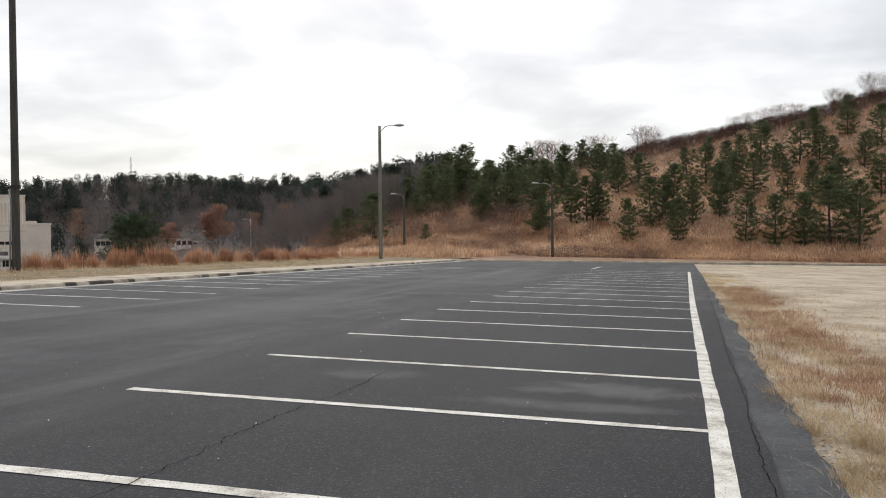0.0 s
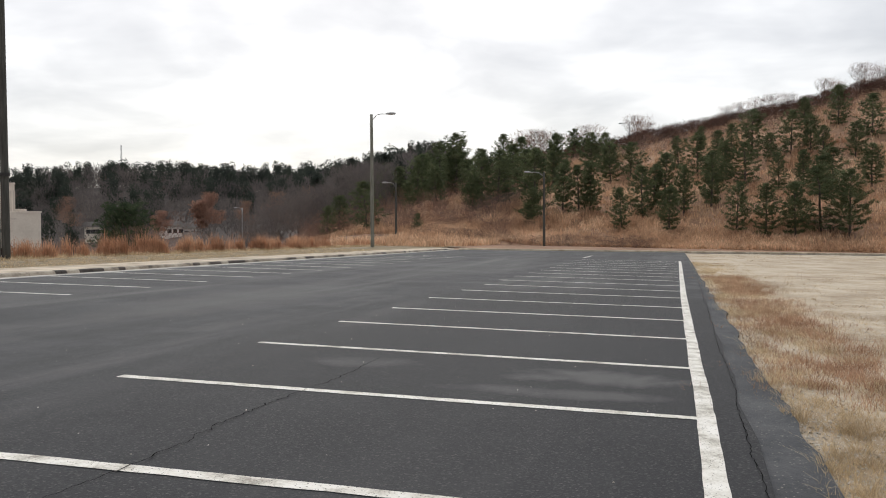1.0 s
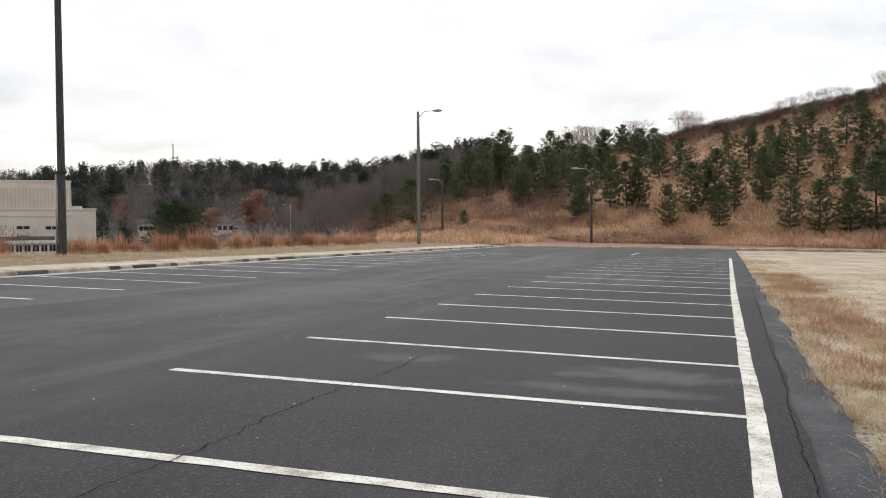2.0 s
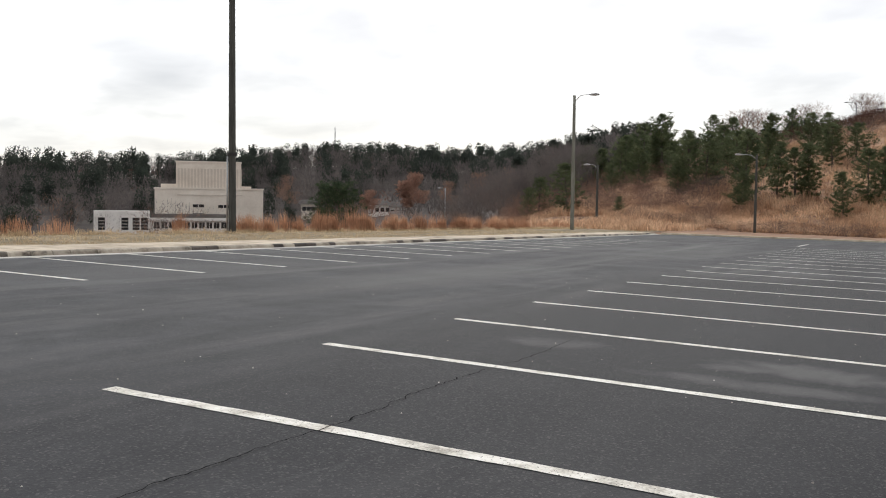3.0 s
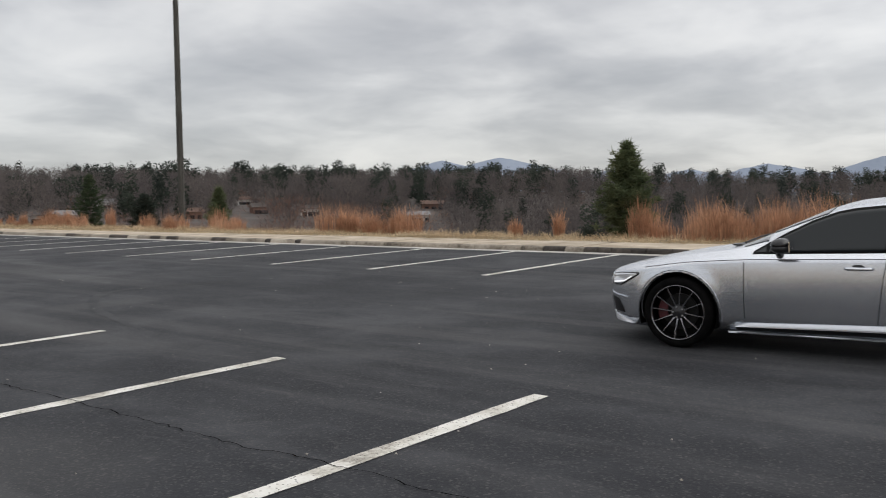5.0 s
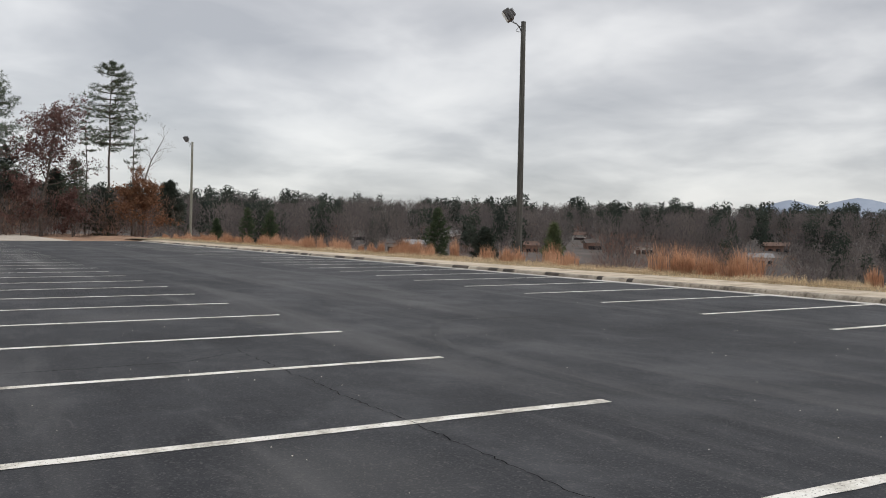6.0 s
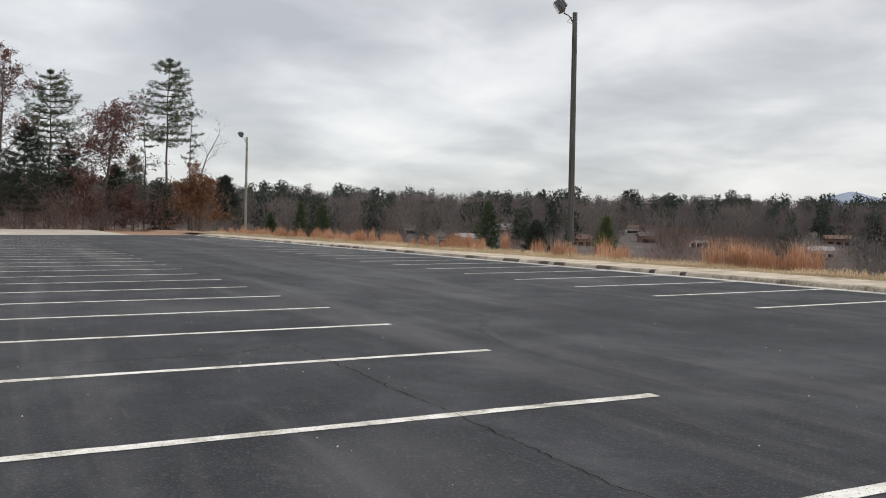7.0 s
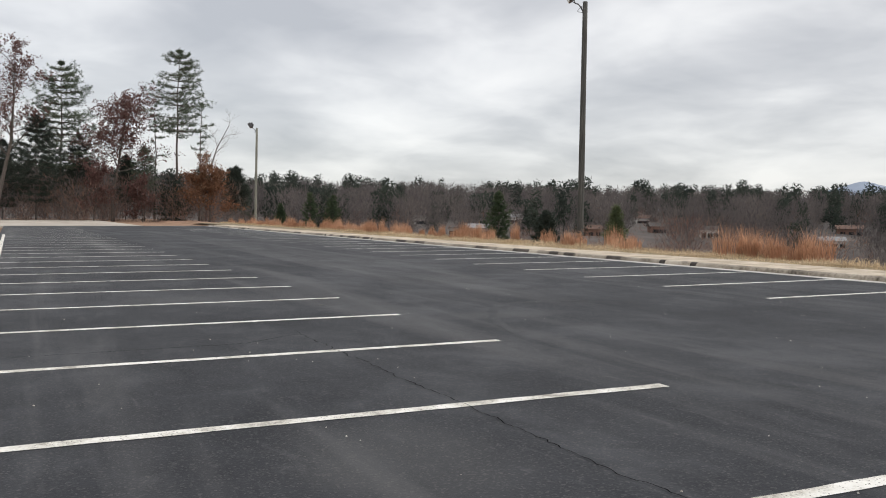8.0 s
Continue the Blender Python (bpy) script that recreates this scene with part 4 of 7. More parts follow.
def far_woods():
    ever = [conifer_soup(1.0, rng.uniform(0.19, 0.27), 300, int(rng.integers(6, 9)), rng.uniform(0.1, 0.4)) for _ in range(16)]
    bare = [bare_soup(1.0, rng.uniform(0.34, 0.48), 215, 0.010, 0.12, 0.008) for _ in range(12)]
    under = [bare_soup(1.0, rng.uniform(0.5, 0.7), 100, 0.015, 0.02, 0.004) for _ in range(6)]
    dark, grey, red = Soup(), Soup(), Soup()
    for n in range(6900):
        b = rng.uniform(14, 196) if n < 5900 else rng.uniform(64, 85)
        d = (235 if b < 60 or b > 165 else 190) + (205 if b < 60 or b > 165 else 250) * rng.random() ** 0.8
        if 38 < b < 52 and d < 262:
            continue
        # gardens before the houses are open
        if any(abs(b - hb) < (0.4 if b > 60 else 0.5) and d < hd + 4 for hb, hd in HOUSES):
            continue
        x, y = at_bearing(b, d)
        z = land_z(x, y)
        # evergreens crowd the skyline and the knoll
        stand = noise.noise((x * 0.016, y * 0.016, 2.0))
        share = 0.6 if b < 60 else 0.85 if 65 < b < 84 else 0.16 if b < 126 else 0.2
        share += 0.35 * stand * (0.4 if 65 < b < 84 else 1.0)
        if d > 360 and b > 100:
            share += 0.2
        if 64 < b < 85 and d < 300:
            share *= 0.7
        if b < 60 and d < 330:
            share *= 0.4
        if 63 < b < 86 and d < 305:
            share = 0.18
        turn = rng.random() * math.tau
        if rng.random() < share:
            plant(dark, ever[rng.integers(16)], x, y, z - 0.5, turn, rng.choice((8.0, 9.5, 10.5, 11.5, 13.0)) * rng.uniform(0.9, 1.1))
        elif rng.random() < 0.93:
            plant(grey, bare[rng.integers(12)], x, y, z - 0.5, turn, rng.uniform(8, 12.5))
        else:
            plant(red, bare[rng.integers(12)], x, y, z - 0.5, turn, rng.uniform(4, 8))
    for _ in range(3000):
        # undergrowth closes the wood below the crowns
        b = rng.uniform(14, 196)
        d = 240 + 185 * rng.random() ** 0.7 if b < 62 or b > 165 else 150 + 270 * rng.random() ** 0.9
        if (38 < b < 52 and d < 262) or any(abs(b - hb) < (0.6 if b > 60 else 0.4) and d < hd + 2 for hb, hd in HOUSES):
            continue
        x, y = at_bearing(b, d)
        plant(grey, under[rng.integers(6)], x, y, land_z(x, y) - 0.4, rng.random() * math.tau, rng.uniform(4.0, 7.5) * (1.0 if d > 240 else 0.7))
    thing("evergreen_woods", "dark pine woods on the ridges across the valley", "trees", kind="stuff", data=dark.mesh("evergreen_woods", NEEDLES_DARK))
    thing("bare_woods", "grey-brown leafless winter woods across the valley", "trees", kind="stuff", data=grey.mesh("bare_woods", TWIGS))
    thing("russet_woods", "russet leafless trees scattered in the valley", "trees", kind="stuff", data=red.mesh("russet_woods", TWIGS_RED))


far_woods()


def mast():
    x, y = at_bearing(35.04, 520)
    m = thing("radio_mast", "thin far lattice radio mast above the woods", "mast", at=pose(x, y, 12))
    bm = bmesh.new()
    for k in range(3):
        a = k * 2.094
        tube(bm, [(0.7 * math.cos(a), 0.7 * math.sin(a), 0), (0.3 * math.cos(a), 0.3 * math.sin(a), 34.5)], 0.09, 4)
    for k in range(16):
        a, z = k * 2.094, 2.0 * k
        tube(bm, [(0.65 * math.cos(a), 0.65 * math.sin(a), z), (0.62 * math.cos(a + 2.094), 0.62 * math.sin(a + 2.094), z + 2)], 0.06, 4)
    part("lattice", bm, GALV, m)


mast()


# ---- the car ----
SILVER = material("silver_metallic_paint", [(0.7, 0.725, 0.765), (0.73, 0.755, 0.795), (0.76, 0.785, 0.825)], 1.5, rough=0.27, metal=0.9)
SILVER_LIGHT = plain("bright_silver_lip", (0.82, 0.83, 0.85), 0.3, metal=0.4)
TINT = plain("tinted_glass", (0.016, 0.02, 0.022), 0.05, spec=0.36)
CLEAR_DARK = plain("windscreen_glass", (0.07, 0.078, 0.08), 0.06, spec=0.8)
WINDOW_TRIM = plain("window_trim_black", (0.004, 0.004, 0.004), 0.45, spec=0.12)
GLOSS_BLACK = plain("gloss_black_trim", (0.012, 0.012, 0.013), 0.15)
SATIN_BLACK = plain("satin_black_plastic", (0.02, 0.02, 0.021), 0.5)
RUBBER = material("tyre_rubber", [(0.004, 0.004, 0.004), (0.006, 0.006, 0.006), (0.009, 0.009, 0.009)], 12.0, rough=1.0, spec=0.06)
GUNMETAL = plain("gunmetal_rim", (0.34, 0.34, 0.36), 0.25, metal=0.9)
HUB_DARK = plain("dark_hub_paint", (0.025, 0.025, 0.027), 0.35)
RIM_LIP = plain("machined_rim_lip", (0.27, 0.27, 0.285), 0.22, metal=0.95)
ARCH_BLACK = plain("wheel_well_black", (0.004, 0.004, 0.004), 0.95, spec=0.05)
RIM_DARK = plain("rim_barrel", (0.006, 0.006, 0.006), 0.7, spec=0.1)
ALU = plain("brushed_aluminium", (0.62, 0.63, 0.64), 0.3, metal=0.9)
STEEL = plain("brake_steel", (0.025, 0.025, 0.025), 0.5, metal=0.9)
RED_PAINT = plain("red_caliper", (0.07, 0.006, 0.01), 0.5)
RED_LENS = plain("red_lamp_lens", (0.24, 0.006, 0.014), 0.15, coat=0.4)
CLEAR_LENS = plain("headlamp_lens", (0.72, 0.74, 0.77), 0.1, metal=0.4, coat=1.0)

NOSE, TAIL = 2.21, -2.43
CAR_TOP = [(-2.43, 0.93), (-2.40, 0.985), (-2.33, 1.010), (-2.10, 1.022), (-1.98, 1.030), (-1.90, 1.052), (-1.776, 1.105), (-1.44, 1.250), (-1.25, 1.305), (-1.10, 1.335), (-0.9, 1.355), (-0.66, 1.365), (-0.33, 1.357),
           (-0.05, 1.330), (0.10, 1.293), (0.233, 1.243), (0.572, 1.088), (0.86, 0.955), (0.95, 0.932), (1.10, 0.912), (1.486, 0.848), (1.816, 0.782), (2.02, 0.73), (2.12, 0.70), (2.21, 0.655)]
CAR_CREASE = [(-2.43, 0.82), (-2.3, 0.862), (-1.97, 0.873), (-1.446, 0.867), (-0.244, 0.85), (0.812, 0.818), (1.318, 0.782), (1.75, 0.716), (2.0, 0.672), (2.21, 0.615)]
CAR_SHOULDER = [(-2.43, 0.87), (-2.35, 0.925), (-1.97, 0.945), (-1.5, 0.943), (-1.29, 0.934), (-0.42, 0.902), (0.73, 0.866), (0.96, 0.857), (1.33, 0.815), (1.64, 0.758), (1.9, 0.703), (2.1, 0.66), (2.21, 0.635)]
CAR_WIDTH = [(-2.43, 0.52), (-2.39, 0.67), (-2.31, 0.79), (-2.16, 0.868), (-1.9, 0.906), (-1.4, 0.92), (-1.0, 0.914), (0.5, 0.912), (1.39, 0.915), (1.62, 0.902), (1.77, 0.878), (1.88, 0.838), (1.98, 0.78), (2.07, 0.705), (2.15, 0.61), (2.19, 0.52), (2.21, 0.42)]
CAR_BELOW = [(-2.43, 0.34), (-2.2, 0.25), (-1.8, 0.2), (-0.94, 0.19), (0.95, 0.17), (1.8, 0.15), (2.1, 0.14), (2.21, 0.19)]
HUBS = (1.39, -1.395)
HUB_Z, ARCH = 0.325, 0.372


def eased(points, x, blur=0.05):
    return sum(table(points, x + o * blur) * w for o, w in ((-1, 0.25), (-0.5, 0.25), (0, 0.0), (0.5, 0.25), (1, 0.25)))


def body_side(x, z):
    """Half width of the body at length x and height z, below the windows' foot."""
    w, c, s, b = (eased(t, x) for t in (CAR_WIDTH, CAR_CREASE, CAR_SHOULDER, CAR_BELOW))
    if z <= c:
        q = max(0.0, (z - b) / (c - b))
        y = w - 0.022 - 0.165 * (q - 0.74) ** 2 - 0.09 * (1 - smooth(-0.05, 0.22, q)) ** 1.5
    else:
        q = min(1.0, (z - c) / max(0.02, s - c))
        y = w - 0.034 - 0.010 * min(1.0, q * 5) - 0.05 * q ** 1.2
    if x < -1.85 or x > 1.85:
        y += 0.022 * smooth(1.85, 2.1, abs(x)) * (1 - smooth(0.575, 0.60, z)) * smooth(0.25, 0.4, z)
    for h in HUBS:
        r = math.hypot(x - h, z - HUB_Z)
        y += 0.014 * math.exp(-((r - 0.385) / 0.055) ** 2)
    return y


def body_upper(x, u):
    """Point of the section above the shoulder: u 0 at the windows' foot, 0.5 at the roof rail, 1 on the middle line."""
    s, t = eased(CAR_SHOULDER, x), eased(CAR_TOP, x, 0.035)
    high = max(0.012, t - s)
    ws = body_side(x, s)
    wr = ws - 0.50 * high - 0.02
    zr = s + high * (0.86 if high > 0.2 else 0.6)
    if u <= 0.5:
        k = u / 0.5
        return ws + (wr - ws) * (k ** 0.9), s + (zr - s) * k
    k = (u - 0.5) / 0.5
    return wr * (1 - k), zr + (t - zr) * (1 - (1 - k) ** 2.3)


def window_side(x, z):
    """Half width of the glasshouse at length x and height z."""
    s, t = eased(CAR_SHOULDER, x), eased(CAR_TOP, x, 0.035)
    high = max(0.012, t - s)
    ws = body_side(x, s)
    wr, zr = ws - 0.50 * high - 0.02, s + high * (0.86 if high > 0.2 else 0.6)
    k = max(0.0, min(1.0, (z - s) / (zr - s)))
    return ws + (wr - ws) * (k ** 0.9)


def car_shell():
    bm = bmesh.new()
    n = 188
    grid = []
    for i in range(n + 1):
        x = TAIL + (NOSE - TAIL) * i / n
        c, s, b = (eased(t, x) for t in (CAR_CREASE, CAR_SHOULDER, CAR_BELOW))
        col = [(x, 0.0, b + 0.01)]
        rows = [b + (c - b) * (k / 26) for k in range(27)] + [c + (s - c) * f for f in (0.2, 0.5, 0.8)]
        for z in rows:
            col.append((x, body_side(x, z), z))
        for k in range(0, 17):
            y, z = body_upper(x, k / 16)
            col.append((x, y, z))
        grid.append(col)
    cut = [[min(math.hypot(p[0] - h, p[2] - HUB_Z) for h in HUBS) < ARCH and p[2] < 0.8 and p[1] > 0.3 for p in col] for col in grid]
    m = len(grid[0])
    gone = set()
    for i in range(n):
        for j in range(m - 1):
            inside = [cut[a][b] for a, b in ((i, j), (i + 1, j), (i + 1, j + 1), (i, j + 1))]
            mid = min(math.hypot((grid[i][j][0] + grid[i + 1][j][0]) / 2 - h, (grid[i][j][2] + grid[i][j + 1][2]) / 2 - HUB_Z) for h in HUBS)
            if all(inside) or (sum(inside) >= 2 and mid < ARCH) or (j == 0 and any(abs((grid[i][0][0] + grid[i + 1][0][0]) / 2 - h) < ARCH - 0.01 for h in HUBS)):
                gone.add((i, j))
    verts = {}
    for side in (1, -1):
        for i in range(n + 1):
            for j in range(m):
                x, y, z = grid[i][j]
                if cut[i][j] and j > 0:
                    h = min(HUBS, key=lambda q: abs(q - x))
                    r = math.hypot(x - h, z - HUB_Z)
                    x, z = h + (x - h) * ARCH / max(r, 0.01), HUB_Z + (z - HUB_Z) * ARCH / max(r, 0.01)
                    y = body_side(x, max(z, eased(CAR_BELOW, x)))
                verts[side, i, j] = bm.verts.new((x, y * side, z))
        for i in range(n):
            for j in range(m - 1):
                if (i, j) in gone:
                    continue
                q = [verts[side, i, j], verts[side, i + 1, j], verts[side, i + 1, j + 1], verts[side, i, j + 1]]
                try:
                    bm.faces.new(q if side < 0 else q[::-1])
                except ValueError:
                    pass
        for i in (0, n):
            q = [verts[side, i, j] for j in range(m)]
            bm.faces.new(q if (side > 0) == (i == n) else q[::-1])
    bmesh.ops.remove_doubles(bm, verts=bm.verts, dist=0.0004)
    loose = [v for v in bm.verts if not v.link_faces]
    bmesh.ops.delete(bm, geom=loose, context="VERTS")
    bmesh.ops.recalc_face_normals(bm, faces=bm.faces)
    return bm


def side_panel(low, high, across, lift, side, columns=40, rows=10, edge=0.02, flare=0.0):
    """A thin pane laid on the car's side between two curves over the length; across gives the half width."""
    bm = bmesh.new()
    x0, x1 = max(low[0][0], high[0][0]), min(low[-1][0], high[-1][0])
    outer, inner = [], []
    for i in range(columns + 1):
        x = x0 + (x1 - x0) * i / columns
        a, b = table(low, x), table(high, x)
        b = max(b, a + 0.002)
        outer.append([bm.verts.new((x, side * (across(x, a + (b - a) * k / rows) + lift + flare * (1 - k / rows)), a + (b - a) * k / rows)) for k in range(rows + 1)])
        inner.append([bm.verts.new((x, side * (across(x, a + (b - a) * k / rows) - edge), a + (b - a) * k / rows)) for k in (0, rows)])
    for i in range(columns):
        for k in range(rows):
            q = [outer[i][k], outer[i + 1][k], outer[i + 1][k + 1], outer[i][k + 1]]
            bm.faces.new(q if side < 0 else q[::-1])
        for a, b in ((0, 0), (rows, 1)):
            bm.faces.new((outer[i][a], outer[i + 1][a], inner[i + 1][b], inner[i][b]))
    bmesh.ops.recalc_face_normals(bm, faces=bm.faces)
    return bm


def body_ribbon(points, width, side, lift=0.002):
    """A narrow line laid on the car's side through (x, z) points."""
    bm = bmesh.new()
    fine = []
    for (ax, az), (bx, bz) in zip(points, points[1:]):
        fine += [(ax + (bx - ax) * k / 8, az + (bz - az) * k / 8) for k in range(8)]
    fine.append(points[-1])
    prev = None
    for k, (x, z) in enumerate(fine):
        a, b = fine[max(0, k - 1)], fine[min(len(fine) - 1, k + 1)]
        dx, dz = b[0] - a[0], b[1] - a[1]
        L = math.hypot(dx, dz)
        nx, nz = -dz / L * width / 2, dx / L * width / 2
        pair = [bm.verts.new((x + s * nx, side * (body_side(x + s * nx, z + s * nz) + lift), z + s * nz)) for s in (-1, 1)]
        if prev:
            bm.faces.new((prev[0], pair[0], pair[1], prev[1]))
        prev = pair
    return bm


def top_panel(x0, x1, u0, lift, columns=14, rows=24, curve=0.0):
    """Windscreen or rear window laid on the upper body between two lengths."""
    bm = bmesh.new()
    grid = []
    for i in range(columns + 1):
        row = []
        for k in range(-rows // 2, rows // 2 + 1):
            f = abs(k) / (rows / 2)
            a, b = x0 + curve * f * f, x1
            x = a + (b - a) * i / columns
            y, z = body_upper(x, 1 - (1 - u0) * f)
            row.append(bm.verts.new((x, math.copysign(y, k) if k else 0.0, z + lift)))
        grid.append(row)
    for i in range(columns):
        for k in range(len(grid[0]) - 1):
            bm.faces.new((grid[i][k], grid[i + 1][k], grid[i + 1][k + 1], grid[i][k + 1]))
    bmesh.ops.recalc_face_normals(bm, faces=bm.faces)
    return bm


def wheel(car, x, side):
    w = new("wheel")
    w.parent = car
    w.matrix_basis = pose(x, side * 0.79, HUB_Z, 0, 0, 0 if side > 0 else 180)
    bm = bmesh.new()
    lathe(bm, [(0.252, -0.105), (0.275, -0.118), (0.305, -0.115), (0.321, -0.09), (0.325, -0.04), (0.325, 0.04), (0.321, 0.09), (0.305, 0.113), (0.275, 0.118), (0.252, 0.108), (0.246, 0.09), (0.246, -0.09), (0.252, -0.105)], steps=64)
    part("tyre", bm, RUBBER, w, shade=True)
    bm = bmesh.new()
    lathe(bm, [(0.252, 0.112), (0.250, 0.115), (0.244, 0.113), (0.240, 0.095)], steps=64)
    bmesh.ops.recalc_face_normals(bm, faces=bm.faces)
    rim_lip = bm
    bm = bmesh.new()
    for k in range(12):
        a = k * math.tau / 12 + 0.12
        c, s = math.cos(a), math.sin(a)

        def rim_pt(r, off, depth):
            return (r * c - off * s, depth, r * s + off * c)
        prof = ((0.045, 0.011, 0.075), (0.10, 0.0055, 0.088), (0.17, 0.0042, 0.1), (0.243, 0.005, 0.106))
        rings = [[bm.verts.new(rim_pt(r, o, d)) for o, d in ((-hw, dep - 0.03), (-hw * 0.7, dep), (hw * 0.7, dep), (hw, dep - 0.03))] for r, hw, dep in prof]
        for p, q in zip(rings, rings[1:]):
            for j in range(3):
                bm.faces.new((p[j], p[j + 1], q[j + 1], q[j]))
    bmesh.ops.recalc_face_normals(bm, faces=bm.faces)
    rim = part("rim", bm, GUNMETAL, w, "dark gunmetal twelve-spoke alloy rim")
    part("rim_lip", rim_lip, RIM_LIP, rim, "bright machined rim lip", True)
    bm = bmesh.new()
    lathe(bm, [(0.001, 0.088), (0.03, 0.088), (0.034, 0.082), (0.058, 0.082), (0.068, 0.07), (0.07, 0.03)], steps=28)
    bmesh.ops.recalc_face_normals(bm, faces=bm.faces)
    part("hub_cap", bm, HUB_DARK, rim, "dark wheel hub", True)
    bm = bmesh.new()
    lathe(bm, [(0.235, -0.095), (0.236, -0.02), (0.07, -0.03), (0.02, -0.03)], steps=40)
    part("rim_barrel", bm, RIM_DARK, w)
    bm = bmesh.new()
    lathe(bm, [(0.06, 0.0), (0.165, 0.0), (0.165, 0.02), (0.06, 0.02), (0.06, 0.0)], steps=40)
    part("brake_disc", bm, STEEL, w)
    bm = bmesh.new()
    a0 = -0.35 if side > 0 else math.pi - 0.55
    rings = []
    for k in range(9):
        a = a0 + 0.9 * k / 8
        rings.append([bm.verts.new((r * math.cos(a), d, r * math.sin(a))) for r, d in ((0.115, 0.03), (0.115, 0.055), (0.195, 0.055), (0.205, 0.02))])
    for p, q in zip(rings, rings[1:]):
        for j in range(3):
            bm.faces.new((p[j], q[j], q[j + 1], p[j + 1]))
    bm.faces.new(rings[0])
    bm.faces.new(rings[-1][::-1])
    part("caliper", bm, RED_PAINT, w, "red brake caliper")
    for k in range(5):
        a = k * math.tau / 5
        bm = bmesh.new()
        got = bmesh.ops.create_cone(bm, cap_ends=True, segments=8, radius1=0.008, radius2=0.007, depth=0.02)["verts"]
        bmesh.ops.transform(bm, verts=got, matrix=Matrix.Translation((0.048 * math.cos(a), 0.084, 0.048 * math.sin(a))) @ pose(0, 0, 0, 90))
        part("wheel_bolt", bm, ALU, w)
    return w


GLASS_LOW = [(-1.525, 0.957), (-1.29, 0.948), (-0.42, 0.916), (0.74, 0.879)]
GLASS_HIGH = [(-1.525, 0.962), (-1.46, 1.018), (-1.36, 1.088), (-1.24, 1.16), (-1.12, 1.215), (-0.97, 1.255), (-0.8, 1.272), (-0.55, 1.280), (-0.25, 1.274), (-0.05, 1.254), (0.084, 1.228), (0.29, 1.148), (0.5, 1.035), (0.66, 0.935), (0.74, 0.884)]


def inset(points, dz):
    return [(x, z + dz) for x, z in points]


def clipped(points, x0, x1):
    return [(x0, table(points, x0))] + [p for p in points if x0 < p[0] < x1] + [(x1, table(points, x1))]


